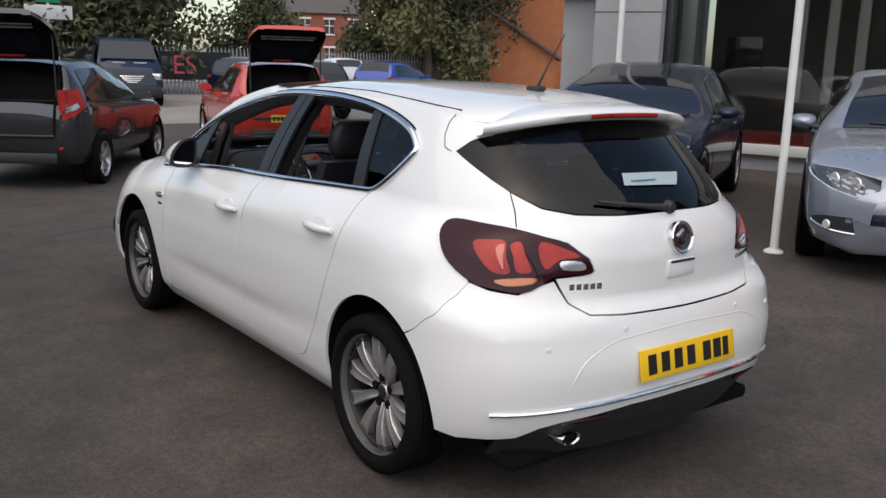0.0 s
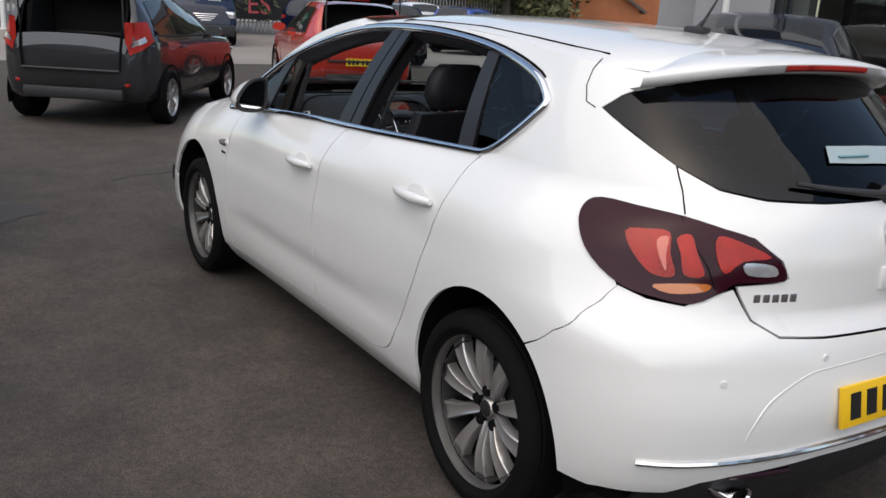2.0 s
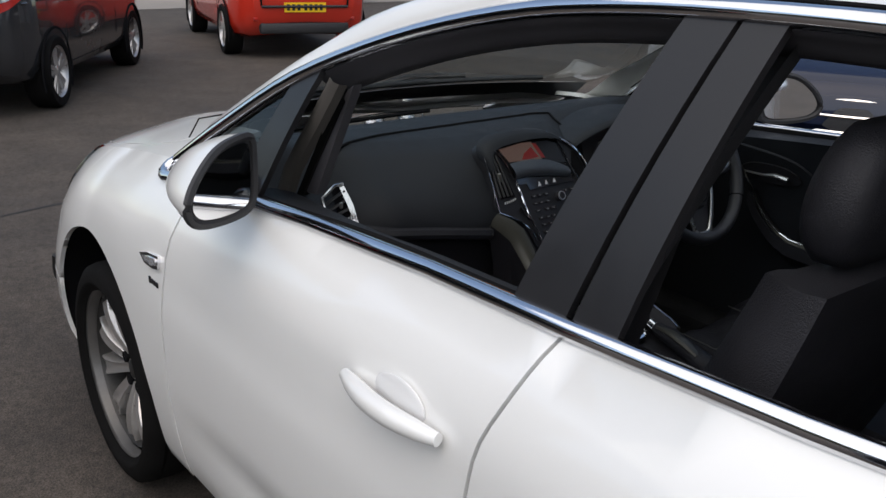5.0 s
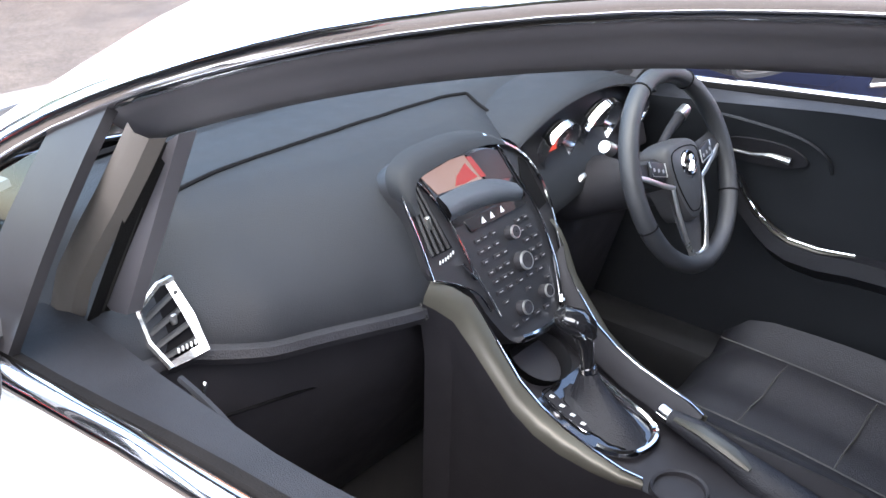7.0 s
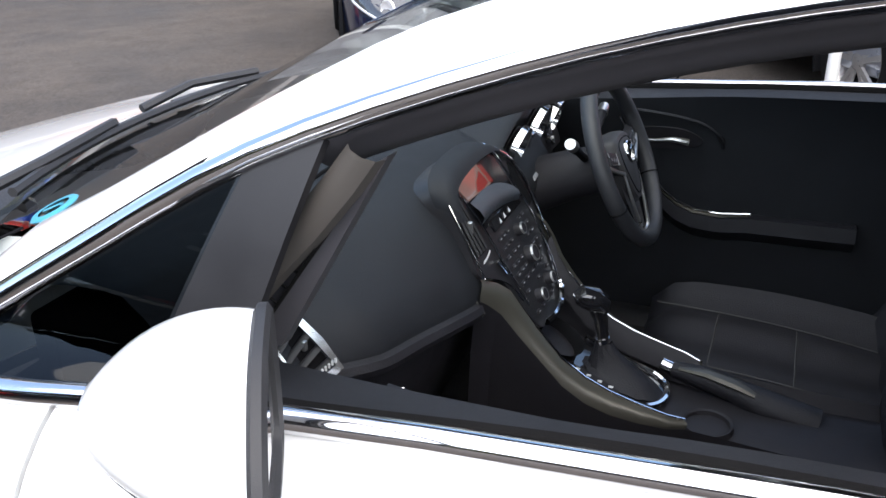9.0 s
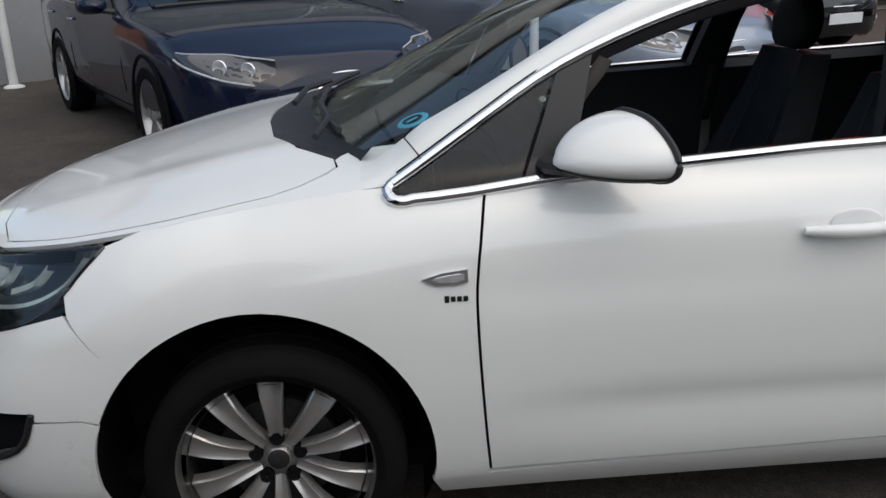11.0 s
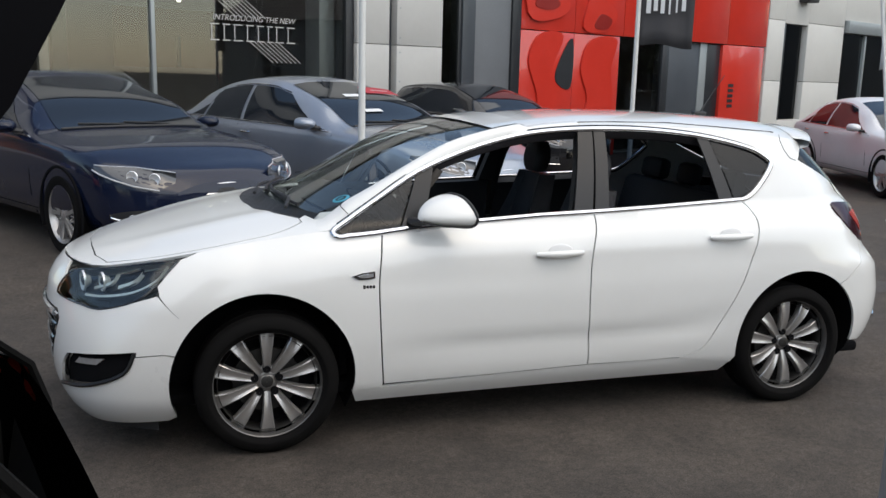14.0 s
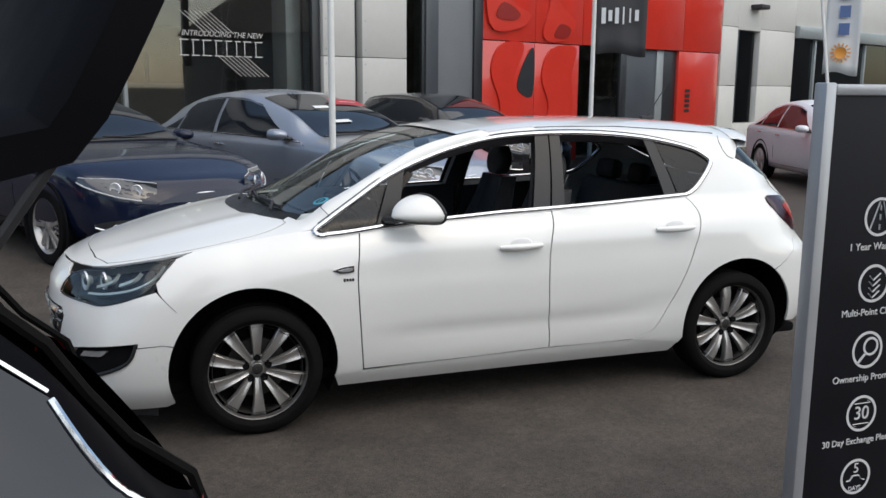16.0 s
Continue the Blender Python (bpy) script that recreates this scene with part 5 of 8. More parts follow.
        part("lamp_line", tube_bm([(p[0] + .002, p[1] + .004 * sg, p[2] + .006) for p in [r[0] for r in g]], .006, 5), LAMP_INNER, hl_)
        part("lamp_line", tube_bm([(p[0] + .002, p[1] + .004 * sg, p[2] - .004) for p in [r[-1] for r in g]], .005, 5), LAMP_INNER, hl_)
        g2 = [[(x, (sy(x, z) + .006) * sg, z) for z in [.40 - h2 + 2 * h2 * j / 3 for j in range(4)]] for x, h2 in [(x1 - .04 - .26 * k / 7, .055 * (1 - .75 * (k / 7) ** 2)) for k in range(8)]]
        fl_ = part("fog_recess", grid_bm(g2), BLACK_PLASTIC, car, "black fog lamp recess with a chrome edge")
        part("fog_trim", tube_bm([r_[0] for r_ in g2] + [r_[-1] for r_ in g2[-1:]], .010, 6), CHROME if chrome else BLACK_GLOSS, fl_)
        part("fog_lamp", lathe_bm([(.002, .012), (.028, .012), (.034, .004)], "x", 16), LAMP_INNER, fl_).matrix_local = pose(*[c for c in g2[3][1]], 0, 0, 40 * sg)
        za, zb = (tail_z - .24, tail_z + .10) if tall_lamp else (tail_z - .22, tail_z - .07)
        g = []
        for k in range(9):
            t = k / 8
            x = x0 + .012 + (.30 if not tall_lamp else .26) * t ** 1.3
            z1_, z2_ = za + (.05 if not tall_lamp else .16) * t, zb - (.03 if not tall_lamp else -.01) * t
            g.append([(x, (sy(x, z) + .006) * sg, z) for z in [z1_ + (z2_ - z1_) * j / 5 for j in range(6)]])
        tl_ = part("tail_lamp", grid_bm(g), RED_LENS, car, "red tail lamp")
        part("clear_lens", grid_bm([[(p[0] - .001, p[1] + .003 * sg, p[2]) for p in r[1:3]] for r in g[1:6]]), CLEAR_LENS, tl_)
    part("grille", grid_bm([[(x1 - .03 - .12 * abs(v) ** 2.2 + dx, v * .42, z) for v in [k / 10 - 1 for k in range(21)]] for dx, z in ((-.01, nose_z - .06), (.032, nose_z - .13), (.04, nose_z - .22), (.02, nose_z - .30))]), BLACK_PLASTIC, car)
    for z, dx in ((nose_z - .09, .028), (nose_z - .17, .046), (nose_z - .25, .042)):
        part("grille_bar", tube_bm([(x1 - .03 - .12 * abs(v) ** 2.2 + dx, v * .41, z) for v in [j / 8 - 1 for j in range(17)]], .007, 5), CHROME, car)
    part("lower_intake", grid_bm([[(x1 - .03 - .12 * abs(v) ** 2.2 + dx, v * .5, z) for v in [k / 8 - 1 for k in range(17)]] for dx, z in ((.0, .40), (.01, .34), (-.02, .27))]), BLACK_PLASTIC, car)
    if front_plate:
        part("front_plate", box_bm((x1 + .022, 0, nose_z - .30), (.012, .50, .11)), PRINT, car, "pale front number plate")
    if plate:
        pl = part("rear_plate", box_bm((x0 - .012, 0, plate), (.012, .50, .11)), PLATE_Y, car, "yellow rear number plate with black bars")
        for k in range(7):
            part("plate_bar", box_bm((x0 - .020, -.19 + .062 * k + (.02 if k > 3 else 0), plate), (.003, .036, .07)), PLATE_K, pl, smooth=False)
    part("rear_bumper_insert", box_bm((x0 + .035, 0, .36), (.10, W * 1.25, .13), None, .03), BLACK_PLASTIC, car)
    for sg in (1, -1):
        part("rear_reflector", box_bm((x0 + .04, W * .62 * sg, .47), (.05, .16, .035), Matrix.Rotation(.45 * sg, 3, 'Z'), .01), RED_LENS, car)
    if open_boot:
        # seals of the opening, then the raised lid with its glass and struts
        zt = roof_z - .075
        bay = []
        for k in range(9):
            t = k / 8
            z = .62 + (zt - .62) * t
            xs = x0
            while top(xs) - .01 < z and xs < xr0 + .05:
                xs += .01
            wd = min(W * .64, sy(min(xs + .03, xr0), min(z, ze(xs + .03))) * .90) * (1 - .06 * (1 - t))
            bay.append([(xs - .012, wd * v, z) for v in [j / 6 - 1 for j in range(13)]])
        part("boot_sill", tube_bm([(p[0] - .01, p[1], p[2] - .01) for p in bay[0]], .016, 6), BLACK_PLASTIC, car)
        for j in (0, 12):
            part("boot_seal", tube_bm([(r[j][0] - .004, r[j][1], r[j][2]) for r in bay], .012, 6), RUBBER, car)
        hx, hz = xr0 + .02, roof_z - .03
        lid = empty("tailgate", "raised tailgate with its window", "tailgate")
        lid.parent = car
        del lid["category"]
        ang = radians(open_boot)

        def lp(s, y, o=0.0):
            """A place on the lid: s along it from the hinge, y across, o out of its skin."""
            if lid_bend:
                s0, a2 = lid_bend[0], radians(lid_bend[1])
                s1, s2 = min(s, s0), max(0.0, s - s0)
                t = min(1.0, max(0.0, (s - s0 + .08) / .16))
                an = ang + (a2 - ang) * t * t * (3 - 2 * t)
                return (hx - math.cos(ang) * s1 - math.cos(a2) * s2 + math.sin(an) * o, y, hz + math.sin(ang) * s1 + math.sin(a2) * s2 + math.cos(an) * o)
            return (hx - math.cos(ang) * s + math.sin(ang) * o, y, hz + math.sin(ang) * s + math.cos(ang) * o - .35 * max(0.0, s - .5))
        wd_ = curve([(0, .50), (.25, .55), (.5, .585), (.8, .56), (1.0, .50)])
        rows = []
        for k in range(13):
            s_ = k / 12
            wd = wd_(s_) * lid_w
            e_ = .05 * (1 - lid_deep)
            rows.append([lp(s_, -wd, e_), lp(s_, -wd, .05), lp(s_, -wd * .85, .08), lp(s_, 0, .095), lp(s_, wd * .85, .08), lp(s_, wd, .05), lp(s_, wd, e_), lp(s_, wd * .86, -.004 + e_), lp(s_, wd * .8, .014), lp(s_, 0, .014), lp(s_, -wd * .8, .014), lp(s_, -wd * .86, -.004 + e_)])
        part("lid_skin", grid_bm([r[:7] for r in rows]), P, lid)
        part("lid_lining", grid_bm([r[6:] + [r[0]] for r in rows]), DARK, lid, "black tailgate lining")
        part("lid_edge", grid_bm([[a, b] for a, b in zip(rows[-1][:7], [rows[-1][11], rows[-1][11], rows[-1][10], rows[-1][9], rows[-1][8], rows[-1][7], rows[-1][7]])]), P, lid)
        part("lid_window", grid_bm([[lp(s_, y * (1 + .1 * s_), .008) for y in (-.38, -.2, 0, .2, .38)] for s_ in (.12, .30, .46)]), CARGLASS if lid_glass else CARPET, lid)
        part("lid_trim", tube_bm([lp(.60, -.40, .0), lp(.62, 0, -.01), lp(.60, .40, .0)], .014, 6), SILVER, lid)
        part("lid_trim", tube_bm([lp(.70, -.42, .0), lp(.72, 0, -.008), lp(.70, .42, .0)], .010, 6), SILVER, lid)
        part("lid_lamp", tube_bm([lp(.07, -.14, .0), lp(.07, .14, .0)], .013, 6), RED_LENS, lid)
        for sg in (1, -1):
            k = strut[0]
            part("strut", tube_bm([(bay[k][0][0] + .02, (abs(bay[k][0][1]) + .012) * sg, bay[k][0][2]), lp(strut[1], .55 * lid_w * sg, .0)], .011, 6), BLACK_PLASTIC, lid)
    return car


def car_at(x, y, heading, wbx=0.0):
    """Pose whose rear axle centre is wbx metres behind (x, y)."""
    a = radians(heading)
    return pose(x - wbx * math.cos(a), y - wbx * math.sin(a), gz(x, y), 0, 0, heading)


sal = dict(wb=2.80, fo=.98, ro=1.08, W=.93, R=.335, belt_z=.95, hood_z=.985, roof_z=1.48, boot_z=1.04, cabin=(-.74, .12, 1.10, 2.33), wr=.60, nose_z=.72, tail_z=1.03)
parked_car("saloon_car", "dark navy saloon parked nose outward", car_at(3.08, -3.60, 119, 2.80), P_NAVY, front_plate=False, **sal)
silver = parked_car("saloon_car", "silver-blue saloon parked beside a white pole", car_at(.38, -4.36, 120, 2.80), P_SILVER, **sal)
RED_STICK = mat("red_sticker", (0.40, 0.02, 0.03), 0.4)


def screen_point(t, v):
    """A place on the saloon's windscreen, t from its base to the roof."""
    return (2.27 - 1.07 * t, (.74 - .14 * t) * v, 1.01 + .425 * t + .05 * t * (1 - t) + .022 - .03 * abs(v) ** 3)


ss = part("screen_sticker", grid_bm([[screen_point(t, v) for t in (.62, .78)] for v in (.98, .8, .6, .4, .2)]), RED_STICK, silver, "red curved windscreen sticker with a pale bar")
part("sticker_bar", tube_bm([screen_point(.70, v) for v in (.8, .6, .4)], .012, 5, flat=.3), PRINT, ss)
for k in range(3):
    part("price_card", grid_bm([[screen_point(.20 + .17 * k + d, v) for d in (0, .06)] for v in (-.05, -.4)]), PRINT, silver, "white price card")
parked_car("saloon_car", "pearl white saloon parked before the showroom", car_at(-8.1, -5.95, 73, 2.80), P_WHITE, **sal)
hat = dict(wb=2.49, fo=.80, ro=.66, W=.86, R=.30, belt_z=.94, hood_z=.97, roof_z=1.47, cabin=(-.60, -.34, .98, 1.95), wr=.57, nose_z=.72, tail_z=1.02)
parked_car("estate_car", "black estate car parked close to the showroom", car_at(-2.4, -7.75, 112, 2.49), P_BLACK, **{**hat, "roof_z": 1.43})
parked_car("hatchback", "dark grey hatchback with its tailgate raised", car_at(8.72, .17, -33), P_GREY, plate=None, open_boot=40, chrome=False, tall_lamp=True, **hat)
parked_car("hatchback", "bright red hatchback with its tailgate raised", car_at(10.6, -3.98, -14), P_RED, plate=.60, open_boot=42, chrome=False, **hat)
parked_car("hatchback", "blue hatchback at the far side of the yard", car_at(22.5, -13.6, -62), P_BLUE, chrome=False, **hat)
parked_car("hatchback", "pale blue hatchback at the far side of the yard", car_at(29.0, -16.0, -58), P_SKY, chrome=False, **hat)
parked_car("hatchback", "dark blue hatchback parked by the fence", car_at(24.0, -9.2, 208), P_NAVY, chrome=False, **hat)
parked_car("hatchback", "dark blue hatchback beyond the red one", car_at(17.5, -8.4, -5), P_NAVY, chrome=False, **hat)
parked_car("city_car", "small white and red two-seat city car", car_at(25.5, -14.0, -8), P_WHITE, chrome=False, plate=.75,
           **{**hat, "wb": 1.86, "fo": .42, "ro": .42, "W": .78, "R": .27, "cabin": (-.38, -.22, .85, 1.66), "roof_z": 1.53, "wr": .52})

# van facing the yard
van = empty("van", "navy panel van facing the yard", "van", pose(25.0, -6.03, GZ, 0, 0, 168))
vp = P_NAVY
rows = []
for x, h, d in ((-3.0, .90, 1.9), (-2.9, .95, 1.97), (-.6, .95, 1.97), (.0, .94, 1.96), (.45, .90, 1.90), (1.15, .90, 1.28), (1.75, .88, 1.12), (1.98, .80, .92), (2.06, .72, .62)):
    rows.append([(x, -h * .9, .28), (x, -h, .55), (x, -h, max(.6, d * .6)), (x, -h * (.80 if d > 1.5 else .95), d - .06), (x, -h * .6, d), (x, h * .6, d), (x, h * (.80 if d > 1.5 else .95), d - .06), (x, h, max(.6, d * .6)), (x, h, .55), (x, h * .9, .28)])
part("body", grid_bm(rows, closed_v=True, caps=True), vp, van, sharp=50)
part("windscreen", grid_bm([[(x + .02, v * w, z + .015) for v in (-1, -.5, 0, .5, 1)] for x, w, z in ((1.10, .80, 1.33), (.80, .76, 1.58), (.50, .70, 1.83))]), CARGLASS, van)
for sg in (1, -1):
    part("side_window", grid_bm([[(x, (.905 - .10 * (z - 1.2)) * sg, z) for x in (xa, xb)] for xa, xb, z in ((-.1, .95, 1.2), (-.1, .75, 1.45), (-.1, .45, 1.75))]), CARGLASS, van)
    part("headlamp", box_bm((1.93, .66 * sg, .86), (.16, .30, .20), Matrix.Rotation(-.5 * sg, 3, 'Z'), .05), CLEAR_LENS, van)
    part("van_mirror", box_bm((.95, 1.04 * sg, 1.30), (.12, .20, .28), None, .04), BLACK_PLASTIC, van)
    part("badge_stripe", box_bm((1.45 - .02, .3 * sg, 1.235), (.006, .36, .035), Matrix.Rotation(.42, 3, 'Y')), PRINT, van)
for k in range(4):
    part("grille_bar", tube_bm([(2.035 - .12 * v * v, v * .48, .70 + .055 * k) for v in [j / 4 - 1 for j in range(9)]], .017, 6), CHROME, van)
part("bumper", box_bm((2.0, 0, .45), (.18, 1.60, .30), None, .06), BLACK_PLASTIC, van)
simple_wheel(van, .33, [(-1.95, .80, .33, 0), (1.15, .80, .33, 0), (-1.95, -.80, .33, 180), (1.15, -.80, .33, 180)])


# ---- the hatchback's cabin ----
DASH_TOP = mat("dash_upper_pad", (0.045, 0.052, 0.064), 0.32, var=0.12, scale=16, bump=0.2, bscale=800)
LOWER = mat("black_lower_trim", (0.021, 0.020, 0.024), 0.6, spec=0.35, var=0.15, scale=20, bump=0.2, bscale=700)
FLANK = mat("satin_champagne_trim", (0.085, 0.081, 0.068), 0.38, metal=0.4, var=0.05, scale=10)
PIANO = mat("piano_black", (0.012, 0.012, 0.014), 0.10, coat=0.8)
LINING = mat("pillar_cloth", (0.060, 0.053, 0.047), 0.85, var=0.08, scale=30)
# dark base with a weak pink emission
DISPLAY = mat("pink_display", (0.02, 0.02, 0.02), 0.1, coat=0.6, emit=((0.85, 0.55, 0.50), 0.06))
GAUGE_RED = mat("gauge_glow", (0.20, 0.02, 0.015), 0.3, emit=((0.9, 0.10, 0.06), 0.10))
GAUGE_FACE = mat("gauge_face", (0.05, 0.05, 0.058), 0.35)
FRAME_IN = mat("grey_inner_frame", (0.075, 0.072, 0.080), 0.5, var=0.1, scale=8)
SEAL_GREY = mat("grey_seal", (0.016, 0.0155, 0.015), 0.7, spec=0.2)
GREY_PRINT = mat("grey_print", (0.28, 0.28, 0.29), 0.5)
TEAL = mat("teal_sticker", (0.05, 0.30, 0.42), 0.5)
FASCIA = mat("fascia_plastic", (0.020, 0.020, 0.023), 0.42, spec=0.4, var=0.12, scale=30, bump=0.08, bscale=900)
HUB = mat("hub_plastic", (0.045, 0.044, 0.047), 0.5, spec=0.4, var=0.1, scale=30, bump=0.1, bscale=900)
RIM_LEATHER = mat("rim_leather", (0.030, 0.031, 0.035), 0.42, spec=0.5, var=0.15, scale=20, bump=0.2, bscale=500)
SILVER_VENT = mat("satin_chrome", (0.72, 0.72, 0.73), 0.22, metal=0.9, var=0.04, scale=20)
# dark red base with a weak red emission
DISPLAY_RED = mat("display_red", (0.10, 0.01, 0.01), 0.2, emit=((0.62, 0.08, 0.06), 0.055))

# dashboard: one sweep across the car, fuller before the driver
low_z = curve([(-.66, .90), (-.57, .895), (-.38, .868), (-.15, .828), (0, .815), (.15, .828), (.38, .868), (.57, .895), (.66, .90)])


def dash_line(y):
    """The dashboard's section at y, from the windscreen over the top and down to the footwell."""
    a = abs(y) / .66
    back = .10 * a ** 3
    k = min(1.0, max(0.0, (y - .16) / .34 if y > 0 else (-y - .10) / .10))
    full = .058 * (1 - k * k * (3 - 2 * k))              # the middle swells out to meet the centre stack
    zl = low_z(y) + full * .30
    cut = .075 * min(1.0, max(0.0, (abs(y) - .43) / .09)) ** 1.4
    hood = .022 * math.exp(-((y + .385) / .23) ** 2)
    return [(2.47 - .10 * a * a, y, .985), (2.36 - .02 * a, y, 1.014), (2.25, y, 1.028), (2.165 + back * .3 - full * .5, y, 1.030 + hood), (2.13 + back * .4 - full * 1.05, y, 1.026 + hood), (2.075 + back * .3 + cut * .5 - full * 1.35, y, 1.002 + hood * .8), (2.02 + back * .1 + cut - full * 1.25, y, .957 + hood * .3), (1.975 + cut - full, y, zl + .055), (1.95 + cut * .8 - full, y, zl + .012), (1.95 + cut * .7 - full, y, zl - .006), (1.975 + cut * .5 - full, y, zl - .016), (2.01 - full, y, zl - .03), (2.0 - full * .8, y, zl - .09), (2.02 - full * .5, y, zl - .20), (2.09, y, .45), (2.16, y, .32)]


def on_dash(y, k, o=.002):
    """A place on the dashboard's section, k counting its corners, a little proud of it."""
    d = dash_line(y)
    i = min(int(k), len(d) - 2)
    p = Vector(d[i]).lerp(Vector(d[i + 1]), k - i)
    return p + Vector((-o * .6, 0, o * .8))


ys = [-.66 + 1.32 * k / 66 for k in range(67)]
dash = part("dashboard", grid_bm([dash_line(y)[:11] for y in ys]), DASH, white_car, "dark soft-touch dashboard with a seam along its top", sharp=50)
part("lower_dash", grid_bm([dash_line(y)[10:] for y in ys]), LOWER, dash, "black lower dashboard with the glovebox", sharp=50)
seam_x = curve([(-.19, 2.131), (-.12, 2.153), (-.04, 2.164), (.07, 2.166), (.22, 2.162), (.33, 2.156), (.44, 2.137), (.48, 2.122), (.51, 2.113), (.55, 2.09)])


def seam_at(y):
    """Where the seam's line across the car meets the dashboard's section."""
    k = 1.5
    while dash_line(y)[int(k)][0] + (dash_line(y)[int(k) + 1][0] - dash_line(y)[int(k)][0]) * (k % 1) > seam_x(y) and k < 7:
        k += .02
    return on_dash(y, k)


part("dash_seam", tube_bm([seam_at(y) for y in [-.19 + .735 * j / 40 for j in range(41)]], .0034, 6), DARK, dash)
part("dash_seam", tube_bm([on_dash(y, k) for y, k in ((-.19, 4.0), (-.187, 4.5), (-.19, 5.0), (-.205, 5.4), (-.22, 5.75), (-.235, 6.1))], .0036, 6), DARK, dash)
part("lower_pad_roll", tube_bm([(p[0] + .002, p[1], p[2] - .012) for p in [dash_line(y)[9] for y in ys if .20 < y < .62]], .015, 8), LEATHER, dash, "rolled leather edge under the dashboard")
part("roll_stitch", tube_bm([(dash_line(.205)[9][0] + dx, .205, dash_line(.205)[9][2] + dz) for dx, dz in ((.0, .006), (-.014, -.012), (.0, -.028))], .0022, 5), STITCH, dash)
part("glovebox_gap", tube_bm([(1.988, .25, .715), (2.0, .52, .765), (2.03, .52, .60)], .003, 5), DARK, dash)
part("demister_slot", tube_bm([(2.37, .46, 1.018), (2.40, .20, 1.016), (2.41, 0, 1.016)], .006, 5), DARK, dash)
for sg in (1, -1):
    # corners: upper inner, lower inner, lower outer, upper outer
    c0, c1, c2, c3 = Vector((2.038, .511 * sg, .964)), Vector((1.962, .519 * sg, .896)), Vector((1.982, .562 * sg, .880)), Vector((2.040, .562 * sg, .934))
    vt = part("side_vent", grid_bm([[c0, c0 + Vector((.004, .011 * sg, .0))], [c0.lerp(c1, .5) + Vector((-.006, -.002 * sg, 0)), c0.lerp(c1, .5) + Vector((.0, .010 * sg, .001))], [c1, c1 + Vector((.006, .010 * sg, .008))], [c1.lerp(c2, .5) + Vector((-.002, 0, 0)), c1.lerp(c2, .5) + Vector((.004, 0, .009))], [c2, c2 + Vector((.004, .0, .006))]]), CHROME, dash, "wide satin chrome frame of the side air vent")
    vt.data.materials[0] = SILVER_VENT
    part("vent_rim", tube_bm([c0, c0.lerp(c3, .4) + Vector((0, .0, .010)), c3 + Vector((0, 0, .004)), c3.lerp(c2, .5) + Vector((0, .008 * sg, 0)), c2], .0045, 6), SILVER_VENT, vt)
    bm = bmesh.new()
    bm.faces.new([bm.verts.new(p + Vector((.016, 0, 0))) for p in (c0, c1, c2, c3)])
    part("vent_cavity", bm, DARK, vt, smooth=False)
    for k in range(4):
        t = (k + .8) / 4.6
        part("vent_slat", tube_bm([c0.lerp(c1, t) + Vector((.003, .002 * sg, 0)), c3.lerp(c2, t) + Vector((.003, 0, 0))], .0065, 6, flat=.4), BLACK_PLASTIC, vt)
    part("vent_tab", box_bm(c0.lerp(c2, .45) + Vector((-.004, 0, 0)), (.006, .008, .014), None, .002), SILVER, vt)
    for k in range(6):
        t = .18 + .11 * k
        part("wheel_mark", box_bm(c1.lerp(c2, t) + Vector((.004, 0, .016)), (.003, .0028, .007), None, .001), PRINT, vt, smooth=False)


# centre stack on its sloping plane
def stack_f(o):
    return lambda y, z: (1.4635 + .49 * z - o, y, z)


def stack_p(y, z, o=0.0):
    return Vector((1.4635 + .49 * z - o, y, z))


stack_o = smooth_line([(.180, .882), (.180, .925), (.182, .964), (.185, 1.004), (.178, 1.022), (.158, 1.033), (.12, 1.040), (.04, 1.042), (-.03, 1.034), (-.065, 1.018), (-.108, .989), (-.132, .947), (-.139, .896), (-.124, .83), (-.104, .765), (-.06, .734), (.046, .740), (.088, .79), (.116, .848)], 4, True)
stack = sheet("centre_fascia", stack_o, stack_f(0), FASCIA, white_car, "black fascia with a screen and controls", flip=True, rim=.09, step=.03)
hood_a = smooth_line([(.181, .97), (.186, 1.004), (.178, 1.024), (.158, 1.036), (.12, 1.044), (.04, 1.046), (-.03, 1.037), (-.066, 1.020)], 5)
hood_b = smooth_line([(.172, .975), (.167, 1.000), (.158, 1.012), (.142, 1.018), (.11, 1.023), (.04, 1.027), (-.024, 1.024), (-.056, 1.016)], 5)
rows = []
for (ya, za), (yb, zb) in zip(hood_a, hood_b):
    ym, zm = (ya + yb) / 2, (za + zb) / 2
    rows.append([stack_p(ya, za, -.02), stack_p(ya, za, .004), stack_p(ym * .7 + ya * .3, zm * .7 + za * .3, .015), stack_p(yb, zb, .017), stack_p(yb, zb, .0)])
part("screen_hood", grid_bm(rows), DASH, stack, "satin hood above the screen", sharp=50)
sheet("display_surround", [(.138, 1.018), (.064, 1.024), (-.019, 1.022), (-.052, 1.014), (-.074, .955), (-.085, .928), (.098, .930), (.118, .975)], stack_f(.002), PIANO, stack, flip=True, rim=.004, step=.04)
sheet("display", [(.134, 1.012), (.064, 1.019), (.030, 1.018), (.006, .978), (.112, .982)], stack_f(.004), DISPLAY, stack, "pale pink emitting display", flip=True, rim=.002, step=.04)
sheet("display_patch", [(.062, .996), (.036, 1.008), (.028, .996), (.018, .984), (.052, .982), (.072, .984)], stack_f(.006), DISPLAY_RED, stack, "red emitting patch on the display", flip=True, rim=.001, step=.04)
